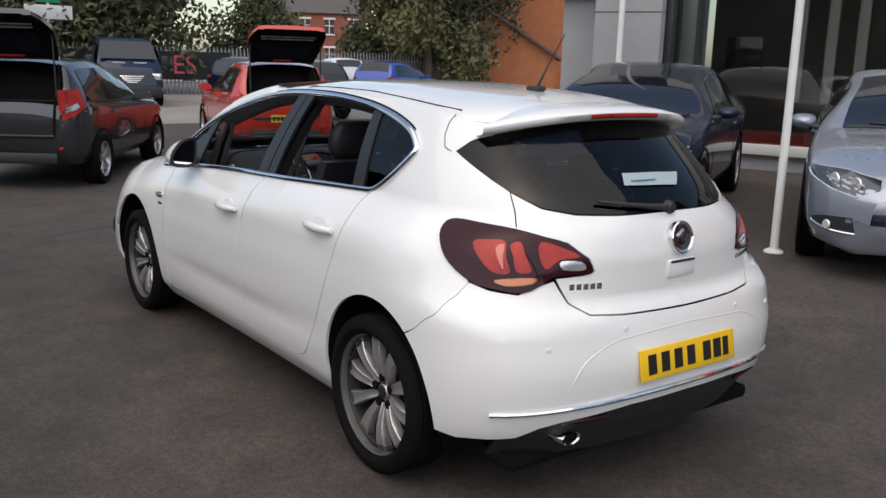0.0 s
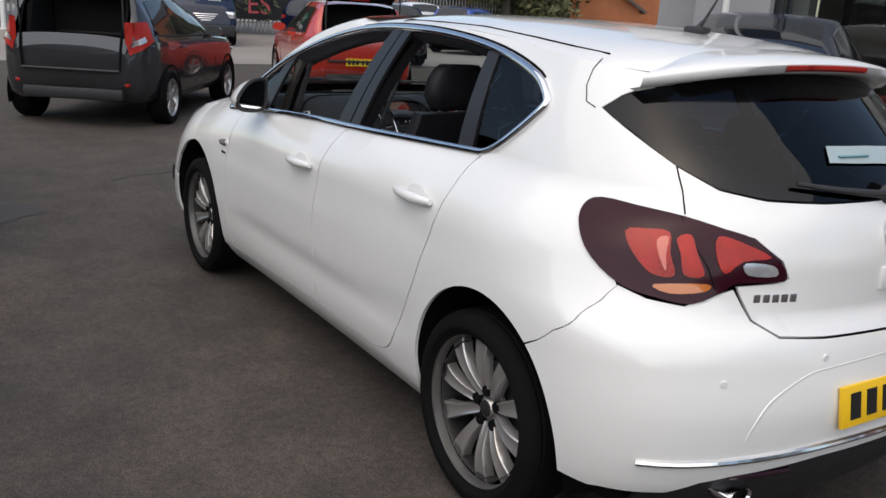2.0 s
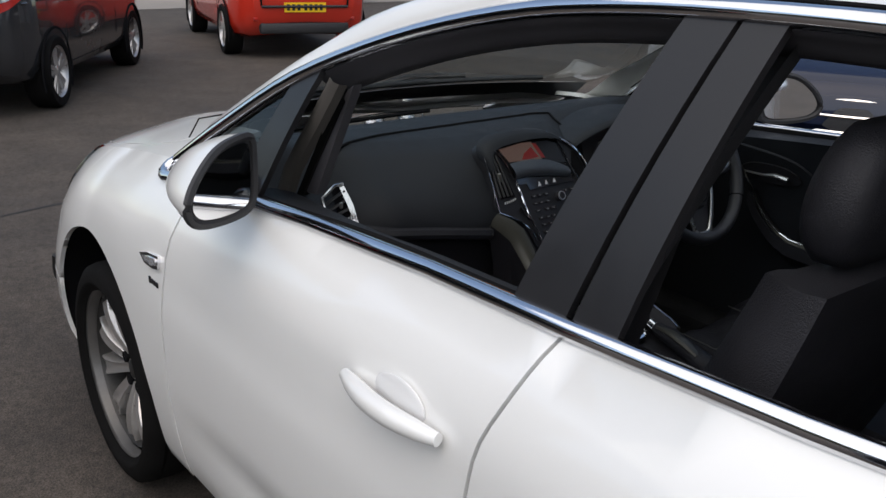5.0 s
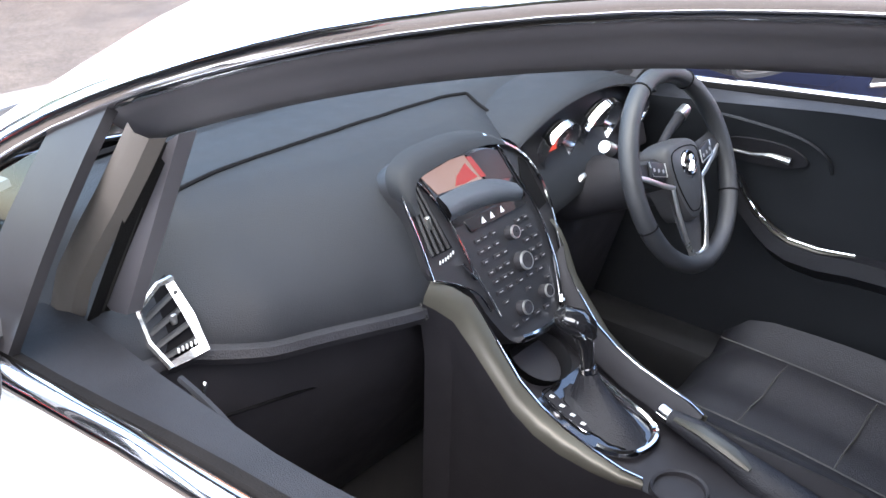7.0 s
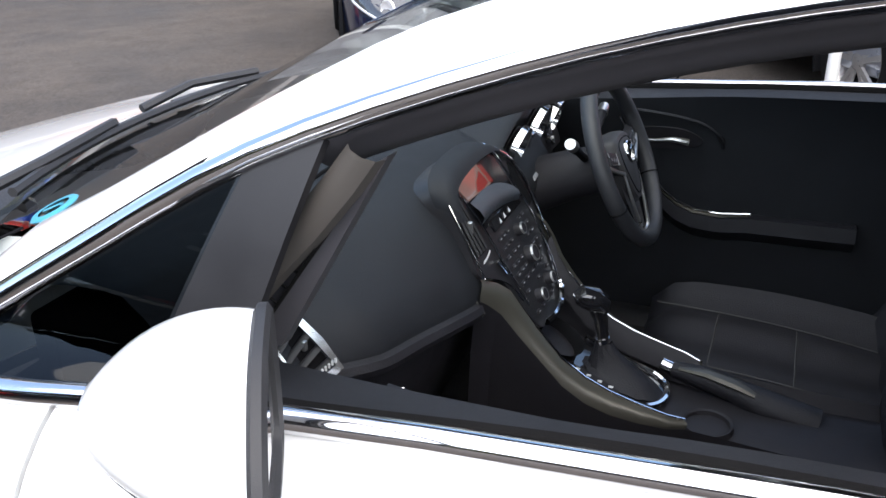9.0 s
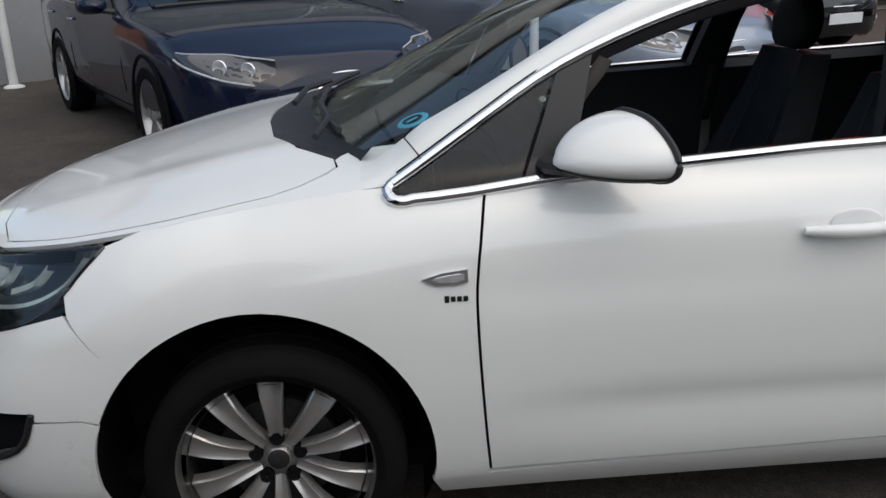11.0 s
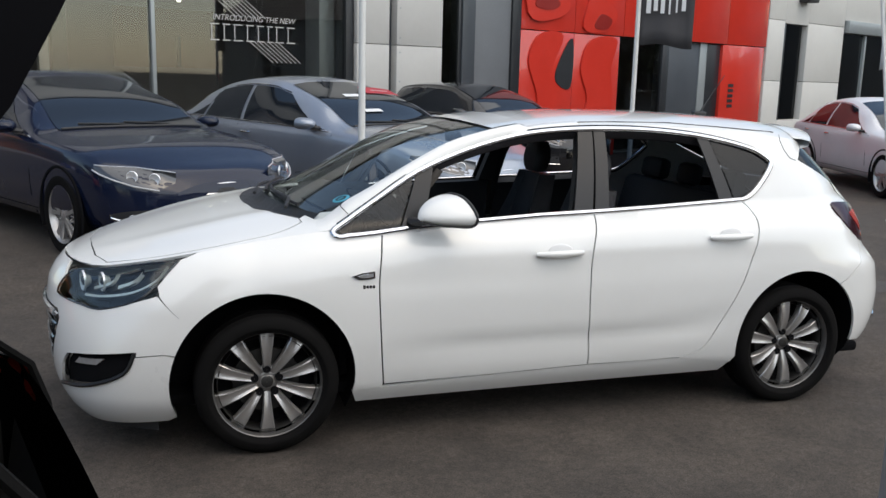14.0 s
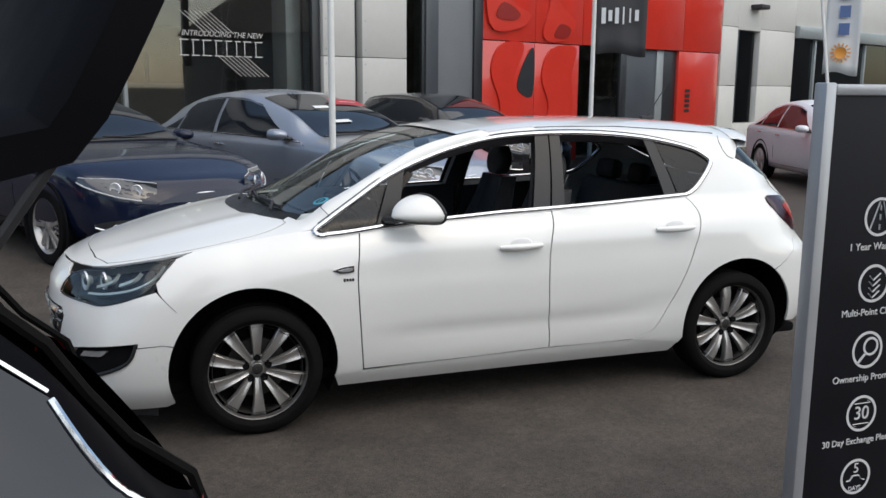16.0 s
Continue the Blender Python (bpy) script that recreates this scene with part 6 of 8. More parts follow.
sheet("display_patch", [(.030, 1.016), (.018, 1.014), (-.002, .980), (.010, .981)], stack_f(.006), DISPLAY_RED, stack, "red emitting patch on the display", flip=True, rim=.001, step=.04)
sheet("display_glass", [(.026, 1.018), (-.022, 1.016), (-.048, 1.008), (-.066, .962), (-.002, .972)], stack_f(.005), SCREEN_RED, stack, flip=True, rim=.002, step=.04)
shelf_b = smooth_line([(.114, .979), (.06, .981), (.007, .977), (-.035, .966), (-.069, .951)], 4)
shelf_f = smooth_line([(.112, .956), (.06, .957), (.010, .953), (-.030, .947), (-.062, .940)], 4)
part("stack_shelf", grid_bm([[stack_p(y, z, .005) for y, z in shelf_b], [stack_p(y * .5 + v * .5, z * .5 + w * .5, .016) for (y, z), (v, w) in zip(shelf_b, shelf_f)], [stack_p(y, z, .018) for y, z in shelf_f], [stack_p(y, z - .012, .008) for y, z in shelf_f]]), DASH_TOP, stack, "satin shelf below the screen", sharp=60)
sheet("switch_strip", [(.078, .934), (-.070, .936), (-.078, .918), (.070, .916)], stack_f(.004), PIANO, stack, flip=True, rim=.003, step=.05)
for y, z in ((.038, .925), (.015, .926), (-.012, .927)):
    bm = bmesh.new()
    bm.faces.new([bm.verts.new(stack_p(y + a, z + b, .0058)) for a, b in ((.0055, -.004), (-.0055, -.004), (0, .006))])
    part("switch_mark", bm, PRINT, stack, smooth=False)
for vo, slats in (([(.177, 1.003), (.157, 1.013), (.145, .998), (.120, .908), (.163, .908)], ((.172, .170, .167), (.166, .160, .155), (.160, .150, .143), (.152, .140, .131))),
                  ([(-.112, .975), (-.098, .985), (-.086, .955), (-.104, .900), (-.130, .905)], ())):
    v = sheet("stack_vent", vo, stack_f(.003), DARK, stack, "tall air vent beside the screen", flip=True, rim=.004, step=.03)
    for a, b, c in slats:
        part("vent_slat", tube_bm([stack_p(a, 1.003, .006), stack_p(b, .955, .006), stack_p(c, .912, .006)], .0028, 5), BLACK_PLASTIC, v)
    if slats:
        part("vent_tab", box_bm(stack_p(.157, .955, .009), (.008, .008, .022), Matrix.Rotation(radians(-12), 3, 'X'), .002), SILVER, v)
        for k in range(6):
            part("wheel_mark", box_bm(stack_p(.156 - .0065 * k, .8985 + .0006 * k * k * .3, .005), (.002, .0026, .006), None, .0008), PRINT, v, smooth=False)
for line, r in (([(.151, 1.012), (.128, .981), (.106, .927), (.096, .874), (.079, .818), (.072, .792)], .0036),
                ([(.181, .880), (.181, .925), (.183, .964), (.185, 1.000)], .0018),
                ([(.181, .882), (.150, .868), (.122, .852), (.098, .830), (.088, .806)], .0024),
                ([(.113, .884), (.104, .868), (.096, .856), (.098, .866)], .0042),
                ([(-.026, 1.036), (-.052, 1.015), (-.077, .952), (-.098, .893), (-.101, .829), (-.082, .766)], .0032),
                ([(-.064, 1.017), (-.106, .989), (-.130, .947), (-.137, .896)], .0050),
                ([(-.137, .896), (-.128, .84), (-.112, .775), (-.108, .745)], .0018)):
    part("chrome_line", tube_bm([stack_p(y, z, .006) for y, z in smooth_line(line, 5)], r, 8, flat=.7), CHROME, stack, "thin chrome line")
part("chrome_base", tube_bm([stack_p(y, z, .008) for y, z in smooth_line([(-.083, .772), (-.076, .757), (-.051, .744), (.0, .742), (.043, .748)], 5)], .0062, 8), CHROME, stack, "chrome curve closing the stack")
for y, z, r in ((-.016, .889, .0115), (-.020, .844, .016), (.014, .783, .0125), (-.050, .787, .0115)):
    kn = part("control_knob", lathe_bm([(.001, -.014), (r * .8, -.014), (r * .95, -.011), (r, .0), (r * 1.05, .004)], "x", 24), LOWER, stack, "round control knob with bright ring")
    kn.matrix_local = Matrix.Translation(stack_p(y, z, .002)) @ Matrix.Rotation(radians(26), 4, 'Y')
    part("knob_ring", lathe_bm([(r * .80, -.0142), (r * .92, -.0142), (r * .98, -.011)], "x", 24), SILVER, kn)
rows_b = [(.900, [.062, .044, .022, -.044, -.064], .014, .007), (.884, [.062, .044, .022, -.046, -.068], .014, .006), (.868, [.060, .030, .010, -.050, -.074], .016, .007), (.851, [.056, .034, .014, -.056, -.078], .014, .007), (.836, [.052, .030, .012, -.056, -.078], .014, .007), (.820, [.050, .024, -.004, -.032, -.060], .018, .007), (.803, [.044, -.018, -.072], .014, .006), (.765, [.040, .012, -.018, -.046], .016, .007)]
for z, yy, w, h in rows_b:
    for y in yy:
        b = part("button", box_bm((0, 0, 0), (.004, w, h), None, .001), LOWER, stack)
        b.matrix_local = Matrix.Translation(stack_p(y, z, .0015)) @ Matrix.Rotation(radians(26), 4, 'Y')
        part("button_mark", box_bm((-.0024, 0, 0), (.0008, w * .42, h * .20)), GREY_PRINT, b, smooth=False)

# champagne-grey flanks from the stack down to the console
for sg in (1, -1):
    up = [(1.896, .180, .879), (1.878, .152, .864), (1.862, .128, .842), (1.845, .116, .808), (1.822, .113, .775), (1.776, .112, .722), (1.735, .112, .694), (1.692, .112, .675), (1.64, .111, .660), (1.596, .109, .649), (1.568, .100, .642)]
    dn = [(1.888, .207, .855), (1.880, .186, .838), (1.868, .162, .814), (1.840, .150, .772), (1.808, .147, .736), (1.766, .144, .690), (1.728, .140, .663), (1.688, .134, .646), (1.64, .127, .636), (1.596, .118, .630), (1.566, .102, .626)]
    if sg < 0:                                           # the driver's side is slimmer
        up = [(x, min(y, .126), z) for x, y, z in up]
        dn = [(x, min(y, .140), z) for x, y, z in dn]
    rows = [[(a[0], a[1] * sg, a[2]), (a[0] * .7 + b[0] * .3 - .004, (a[1] * .7 + b[1] * .3 + .006) * sg, a[2] * .7 + b[2] * .3 + .004), (a[0] * .35 + b[0] * .65 - .003, (a[1] * .35 + b[1] * .65 + .007) * sg, a[2] * .35 + b[2] * .65 + .003), (b[0], b[1] * sg, b[2])] for a, b in zip(up, dn)]
    fl = part("console_flank", grid_bm(rows), FLANK, white_car, "curved satin champagne trim beside the console", sharp=70)
    part("flank_edge", tube_bm([(a[0], a[1] * sg, a[2] + .002) for a in up[4:]], .0022 if sg > 0 else .0012, 6), CHROME, fl, "thin chrome edge")
    part("flank_inner", grid_bm([[(a[0], (a[1] - .002) * sg, a[2]), (a[0] + .004, (a[1] - .014) * sg, a[2] - .012), (a[0] + .006, (a[1] - .020) * sg, a[2] - .040)] for a in up[2:]]), LOWER, fl)
    part("console_side", grid_bm([[(b[0], b[1] * sg, b[2]), (b[0] + .01, (b[1] - .004) * sg, b[2] - .02), (b[0] + .03, (b[1] - .040) * sg, b[2] - .12), (b[0] + .06, (b[1] - .070) * sg, .28)] for b in dn] + [[(1.0, .115 * sg, .60), (1.0, .11 * sg, .58), (1.0, .08 * sg, .45), (1.0, .06 * sg, .28)]]), LOWER, white_car)
cz = curve([(1.0, .60), (1.55, .598), (1.62, .606), (1.72, .635), (1.80, .672), (1.86, .71), (1.92, .75)])
con = part("centre_console", grid_bm([[(x, y, cz(x) - .03 * (abs(y) / .12) ** 4) for y in (-.108, -.10, -.06, 0, .06, .10, .108)] for x in (1.0, 1.2, 1.4, 1.55, 1.62, 1.72, 1.80, 1.845)]), LOWER, white_car, "black centre console")
lp = smooth_line([(1.775, .066), (1.70, .064), (1.65, .052), (1.622, .026), (1.612, -.012), (1.620, -.048), (1.648, -.066), (1.70, -.070), (1.775, -.072)], 5)
sel = sheet("selector_plate", lp, lambda x, y: (x, y, cz(x) + .006), PIANO, con, "glossy selector plate", rim=.006, step=.03)
part("selector_frame", tube_bm([(x, y, cz(x) + .009) for x, y in lp[8:]], .0068, 8), CHROME, sel, "chrome selector frame")
part("gate_strip", grid_bm([[(x, y, cz(x) + .009) for y in (.028, .048)] for x in (1.772, 1.74, 1.71, 1.69)]), LOWER, sel, smooth=False)
part("gate_edge", tube_bm([(x, y, cz(x) + .009) for x, y in smooth_line([(1.775, .027), (1.778, .040), (1.770, .050), (1.73, .050), (1.695, .048), (1.686, .038)], 4)], .0012, 5), CHROME, sel)
for k in range(4):
    part("gate_mark", box_bm((1.763 - .020 * k, .038, cz(1.763 - .020 * k) + .0105), (.008, .006, .001)), PRINT, sel, smooth=False)
gait = []
for k, (cx_, cy_, rx, ry, z) in enumerate(((1.690, -.006, .072, .042, None), (1.700, -.008, .058, .034, .636), (1.712, -.010, .042, .026, .654), (1.722, -.012, .028, .019, .672), (1.728, -.013, .019, .015, .688), (1.730, -.013, .015, .013, .700))):
    gait.append([(cx_ + rx * (1 + .05 * (j % 2)) * math.cos(a), cy_ + ry * (1 + .09 * (j % 2)) * math.sin(a), (cz(cx_ + rx * math.cos(a)) + .008 if z is None else max(z, cz(cx_ + rx * math.cos(a)) + .010))) for j, a in enumerate([2 * math.pi * j / 28 for j in range(28)])])
gt = part("gaiter", grid_bm(gait, closed_v=True), LEATHER, sel, "black pleated leather gaiter")
for sg in (-1, 1):
    part("gaiter_seam", tube_bm([(1.722, -.012 + .012 * sg, .684), (1.70, -.010 + .016 * sg, .658), (1.672, -.008 + .020 * sg, .640), (1.640, -.008 + .020 * sg, .623)], .0022, 5), STITCH, gt)
lev = part("shift_lever", tube_bm([(1.730, -.013, .690), (1.733, -.012, .715), (1.738, -.010, .745), (1.744, -.006, .768)], [.013, .0115, .0135, .017], 12), PIANO, con, "glossy black gear selector with chrome collar")
part("collar", tube_bm([(1.7305, -.013, .698), (1.732, -.0125, .708)], .0145, 14), CHROME, lev)
part("grip", tube_bm([(1.730, -.012, .760), (1.738, -.008, .774), (1.752, .002, .787), (1.768, .012, .793), (1.780, .018, .790)], [.010, .0205, .0235, .021, .010], 14), PIANO, lev, "glossy black grip")
part("grip_band", tube_bm([(1.729, .008, .770), (1.744, .018, .790), (1.762, .028, .797)], .0045, 8, flat=.6), CHROME, lev)
part("front_pocket", lathe_bm([(.001, -.03), (.045, -.03), (.052, .0), (.056, .003)], "z", 24), DARK, con).matrix_local = pose(1.815, 0, .70, 0, -24, 0)
hb = part("handbrake", tube_bm([(1.612, -.082, .628), (1.56, -.072, .628), (1.50, -.062, .618), (1.45, -.056, .604), (1.36, -.052, .585)], [.014, .021, .022, .028, .030], 12), LEATHER, white_car, "leather handbrake lever with silver button")
part("button", tube_bm([(1.632, -.086, .632), (1.608, -.081, .628)], .0125, 12), CHROME, hb)
part("grip_strip", tube_bm([(1.60, -.070, .638), (1.55, -.058, .644), (1.50, -.048, .638), (1.465, -.044, .626)], [.006, .012, .013, .008], 8, flat=.6), FLANK, hb, "champagne trim on the lever")
part("armrest", box_bm((1.10, 0, .66), (.34, .17, .10), None, .03), LEATHER, white_car, "black leather centre armrest")
part("cup_holder", lathe_bm([(.001, -.05), (.036, -.05), (.038, .004), (.042, .006), (.044, -.004)], "z", 24), LOWER, con).matrix_local = pose(1.535, .040, .602)

# instruments and steering wheel
pod = part("instrument_pod", grid_bm([[(x, -.385 + .25 * v, z + .052 * (1 - abs(v) ** 2.2)) for v in [k / 14 - 1 for k in range(29)]] for x, z in ((2.16, .985), (2.10, .994), (2.04, .997), (1.99, .995), (1.975, .990), (1.970, .982), (1.985, .974))]), DASH, white_car, "hooded instrument pod", sharp=60)
part("pod_backing", box_bm((2.012, -.42, .945), (.02, .43, .17), Matrix.Rotation(radians(20), 3, 'Y'), .01), LOWER, pod)
for y, z, r, m in ((-.282, .952, .052, GAUGE_RED), (-.425, .955, .060, GAUGE_FACE), (-.555, .945, .048, GAUGE_FACE)):
    gg = part("gauge", lathe_bm([(r * .84, .016), (r * .94, -.012), (r * .99, -.014), (r * 1.02, .0)], "x", 40), CHROME, pod, "chrome-ringed round gauge")
    gg.matrix_local = pose(1.985, y, z, 0, -20, 0)
    part("dial", lathe_bm([(.001, .010), (r * .88, .010)], "x", 28), GAUGE_FACE, gg)
    if m is GAUGE_RED:
        bm = bmesh.new()
        bm.faces.new([bm.verts.new((.006, a, b)) for a, b in ((-.004, .040), (.004, .020), (.022, -.050), (-.034, -.040), (-.012, -.010))])
        part("warning_glow", bm, GAUGE_RED, gg, "red lit sector", smooth=False)
    part("needle", box_bm((.006, r * .25, r * .2), (.002, r * .8, .003), Matrix.Rotation(.7, 3, 'X')), RED_LENS, gg, smooth=False)
    for k in range(11):
        a = radians(-210 + 24 * k)
        part("tick", box_bm((.008, r * .74 * math.cos(a), -r * .74 * math.sin(a)), (.001, .006, .002), Matrix.Rotation(-a, 3, 'X')), PRINT, gg, smooth=False)
st_b = part("start_button", lathe_bm([(.001, -.008), (.013, -.008), (.016, -.004), (.019, .004)], "x", 20), FASCIA, white_car, "round start button")
st_b.matrix_local = pose(1.960, -.335, .868, 0, -20, 0)
part("button_ring", lathe_bm([(.015, -.006), (.018, -.005), (.020, .002)], "x", 20), SILVER, st_b)
# wheel frame: local x to the driver's right, y up the rim, z towards the driver
wn = Vector((-1, 0, .435)).normalized()
wu = Vector((.435, 0, 1)).normalized()
wr_ = wu.cross(wn)
WM = Matrix(((wr_.x, wu.x, wn.x, 1.783), (wr_.y, wu.y, wn.y, -.386), (wr_.z, wu.z, wn.z, .924), (0, 0, 0, 1)))
sw = empty("steering_wheel", "three-spoke black leather steering wheel", "steering wheel")
sw.parent = white_car
del sw["category"]
sw.matrix_local = WM @ Matrix.Rotation(radians(-4), 4, 'Z')
ring = [[((.174 + .0165 * math.cos(b)) * math.cos(a), (.174 + .0165 * math.cos(b)) * math.sin(a), .0175 * math.sin(b)) for b in [2 * math.pi * j / 12 for j in range(12)]] for a in [2 * math.pi * k / 64 for k in range(64)]]
part("rim", grid_bm(ring, closed_u=True, closed_v=True), RIM_LEATHER, sw, "black leather rim")
for a in (62, 118, 205, 335):
    c, s = math.cos(radians(a)), math.sin(radians(a))
    part("rim_seam", tube_bm([((.174 + .0172 * math.cos(b)) * c, (.174 + .0172 * math.cos(b)) * s, .0182 * math.sin(b)) for b in [2 * math.pi * j / 12 for j in range(13)]], .0016, 5), DARK, sw)
pad_o = [(-.052, .046), (0, .054), (.052, .046), (.062, .020), (.056, -.020), (.040, -.060), (.022, -.088), (0, -.094), (-.022, -.088), (-.040, -.060), (-.056, -.020), (-.062, .020)]
pad_o = smooth_line(pad_o, 3, True)
pad = [[(x * k, -.015 + (y + .015) * k, z) for x, y in pad_o] for k, z in ((1.0, -.045), (1.04, -.018), (1.0, .0), (.92, .008), (.55, .014), (.05, .016))]
part("hub_pad", grid_bm(pad, closed_v=True), HUB, sw, "dark grey shield-shaped hub pad")
part("pad_seam", tube_bm([(x * .80, -.015 + (y + .015) * .80, .0105) for x, y in pad_o + pad_o[:1]], .0012, 5), DARK, sw)
bdg = part("wheel_badge", lathe_bm([(.018, .001), (.019, .005), (.0225, .0055), (.0245, .003), (.025, -.004)], "z", 28), CHROME, sw, "round chrome badge")
bdg.matrix_local = pose(0, .008, .014)
part("badge_field", lathe_bm([(.001, .002), (.019, .002)], "z", 20), BLACK_GLOSS, bdg)
for a, b in (((-.010, -.012), (.006, .014)), ((-.004, .004), (.013, .010)), ((.0, -.014), (.010, .002))):
    part("badge_bar", tube_bm([(a[0], a[1], .005), ((a[0] + b[0]) / 2 + .002, (a[1] + b[1]) / 2, .006), (b[0], b[1], .005)], .0026, 6), CHROME, bdg)
for sg in (1, -1):
    part("spoke", grid_bm([[(x * sg, y + d, z) for d, z in ((-.028, -.016), (-.020, -.004), (0, .0), (.020, -.004), (.028, -.016))] for x, y in ((.050, .004), (.10, .008), (.14, .014), (.166, .020))]), FASCIA, sw)
    part("silver_spoke", tube_bm([(.052 * sg, -.026, .006), (.085 * sg, -.014, .004), (.125 * sg, .004, .002), (.162 * sg, .020, -.002)], [.0045, .005, .0055, .004], 8, flat=.6), SILVER, sw, "satin silver spoke trim")
    part("lower_spoke", tube_bm([(.056 * sg, -.026, .005), (.052 * sg, -.07, .003), (.042 * sg, -.115, .0), (.030 * sg, -.150, -.003), (.016 * sg, -.160, -.004), (0, -.162, -.004)], [.0045, .0055, .006, .007, .0075, .0075], 8, flat=.6), SILVER, sw, "satin silver spoke trim")
    bp = part("spoke_buttons", box_bm((.092 * sg, .014, .002), (.050, .030, .008), Matrix.Rotation(.28 * sg, 3, 'Z'), .003), FASCIA, sw)
    for a in (.078, .092, .106):
        part("button_mark", box_bm((a * sg, .014 + (a - .092) * .28, .0065), (.005, .006, .001)), GREY_PRINT, bp, smooth=False)
    part("button_frame", tube_bm([(.068 * sg, .022, .006), (.068 * sg, -.002, .006), (.112 * sg, .008, .005), (.114 * sg, .034, .004)], .0014, 5), SILVER, bp)
part("lower_web", grid_bm([[(-.050 * k, y, -.010), (0, y, -.006), (.050 * k, y, -.010)] for y, k in ((-.04, 1), (-.08, .95), (-.12, .78), (-.156, .5))]), HUB, sw)
part("steering_column", tube_bm([(1.80, -.386, .905), (1.90, -.386, .87), (2.02, -.386, .82)], [.05, .055, .065], 12), LOWER, white_car)
for nm, d in (("indicator_stalk", -1), ("wiper_stalk", 1)):
    stk = part(nm, tube_bm([(1.855, -.386 + .04 * d, .925), (1.86, -.386 + .09 * d, .955), (1.86, -.386 + .135 * d, .978)], [.008, .009, .012], 10), LOWER, white_car)
    part("stalk_end", tube_bm([(1.86, -.386 + .132 * d, .9765), (1.86, -.386 + .155 * d, .988)], [.013, .011], 12), SILVER, stk)


# seats
def seat(cy):
    s = empty("front_seat", "black leather front seat with headrest", "seat")
    s.parent = white_car
    del s["category"]
    rows = []
    for k in range(13):
        t = k / 12
        x = 1.16 + .56 * t
        top = .500 + .045 * t + .01 * math.sin(t * math.pi) - (.05 * max(0, (t - .86) / .14) ** 2)
        w = .235 + .025 * math.sin(math.pi * t)
        prof = []
        for j in range(21):
            v = -1 + 2 * j / 20
            bol = .055 * math.exp(-((abs(v) - .80) / .14) ** 2) * (1 - .35 * t)
            prof.append((x, cy + w * v, top + bol - .10 * max(0, abs(v) - .88) / .12 - .006 * math.cos(v * 9) * (abs(v) < .6)))
        prof += [(x, cy + w * .97, top - .10), (x, cy + w * .72, top - .19), (x, cy - w * .72, top - .19), (x, cy - w * .97, top - .10)]
        rows.append(prof)
    part("seat_cushion", grid_bm(rows, closed_v=True, caps=True), LEATHER, s, "black leather seat cushion with raised bolsters", sharp=60)
    rows = []
    for k in range(15):
        t = k / 14
        z = .50 + .60 * t
        xb = 1.235 - .26 * t - .03 * math.sin(math.pi * t)
        w = (.235 + .03 * math.sin(math.pi * min(1, t * 1.4))) * (1 - .22 * max(0, t - .6) / .4)
        th = .11 - .035 * t
        prof = []
        for j in range(17):
            v = -1 + 2 * j / 16
            bol = .05 * math.exp(-((abs(v) - .82) / .14) ** 2) * (1 - t * .6)
            prof.append((xb + bol - .05 * max(0, abs(v) - .9) / .1, cy + w * v, z))
        prof += [(xb - th, cy + w * (1 - 2 * j / 8) * .96, z) for j in range(9)]
        rows.append(prof)
    part("backrest", grid_bm(rows, closed_v=True, caps=True), LEATHER, s, "black leather backrest", sharp=60)
    rows = []
    for k in range(9):
        t = k / 8
        e = math.sin(math.pi * (.08 + .84 * t)) ** .28
        rows.append([(.955 - .02 * t + .050 * e * math.copysign(abs(math.cos(a)) ** .6, math.cos(a)), cy + .140 * (1 - .12 * t) * e * math.copysign(abs(math.sin(a)) ** .5, math.sin(a)), 1.110 + .175 * t) for a in [2 * math.pi * j / 20 for j in range(20)]])
    part("headrest", grid_bm(rows, closed_v=True, caps=True), LEATHER, s, "black leather headrest", sharp=70)
    for d in (-.06, .06):
        part("headrest_post", tube_bm([(.965, cy + d, 1.06), (.958, cy + d, 1.15)], .006, 8), CHROME, s, "chrome headrest post")
    for d in (-.125, .125):
        part("stitch_line", tube_bm([(1.20 + .5 * k / 10, cy + d, .507 + .045 * k / 10 + .012 * math.sin(k / 10 * math.pi)) for k in range(11)], .0018, 4), STITCH, s)
        part("stitch_line", tube_bm([(1.238 - .26 * t - .03 * math.sin(math.pi * t), cy + d, .50 + .60 * t) for t in [k / 10 for k in range(1, 10)]], .0018, 4), STITCH, s)
    for t in (.42, .72):
        part("stitch_line", tube_bm([(1.16 + .56 * t, cy + .12 * v, .5035 + .045 * t + .01 * math.sin(t * math.pi) - .006 * math.cos(v * 4.6)) for v in (-1, -.5, 0, .5, 1)], .0018, 4), STITCH, s)
    part("seat_rail", box_bm((1.42, cy, .33), (.50, .40, .10), None, .02), BLACK_PLASTIC, s)


seat(-.375)
seat(.375)
rs = empty("rear_seat", "black leather rear bench with three headrests", "seat")
rs.parent = white_car
del rs["category"]
part("seat_cushion", box_bm((.58, 0, .46), (.50, 1.20, .16), None, .05), LEATHER, rs)
part("backrest", box_bm((.24, 0, .78), (.16, 1.16, .58), Matrix.Rotation(radians(-16), 3, 'Y'), .05), LEATHER, rs)
for y in (-.38, 0, .38):
    part("headrest", box_bm((.13, y, 1.12), (.09, .24 if y else .18, .13), Matrix.Rotation(radians(-10), 3, 'Y'), .035), LEATHER, rs)
part("cabin_floor", box_bm((1.25, 0, .27), (2.0, 1.30, .04)), CARPET, white_car, "dark carpeted floor", smooth=False)
for sg in (1, -1):
    part("sill_trim", box_bm((1.20, .715 * sg, .33), (1.95, .17, .17), None, .03), BLACK_PLASTIC, white_car, "black inner sill trim")
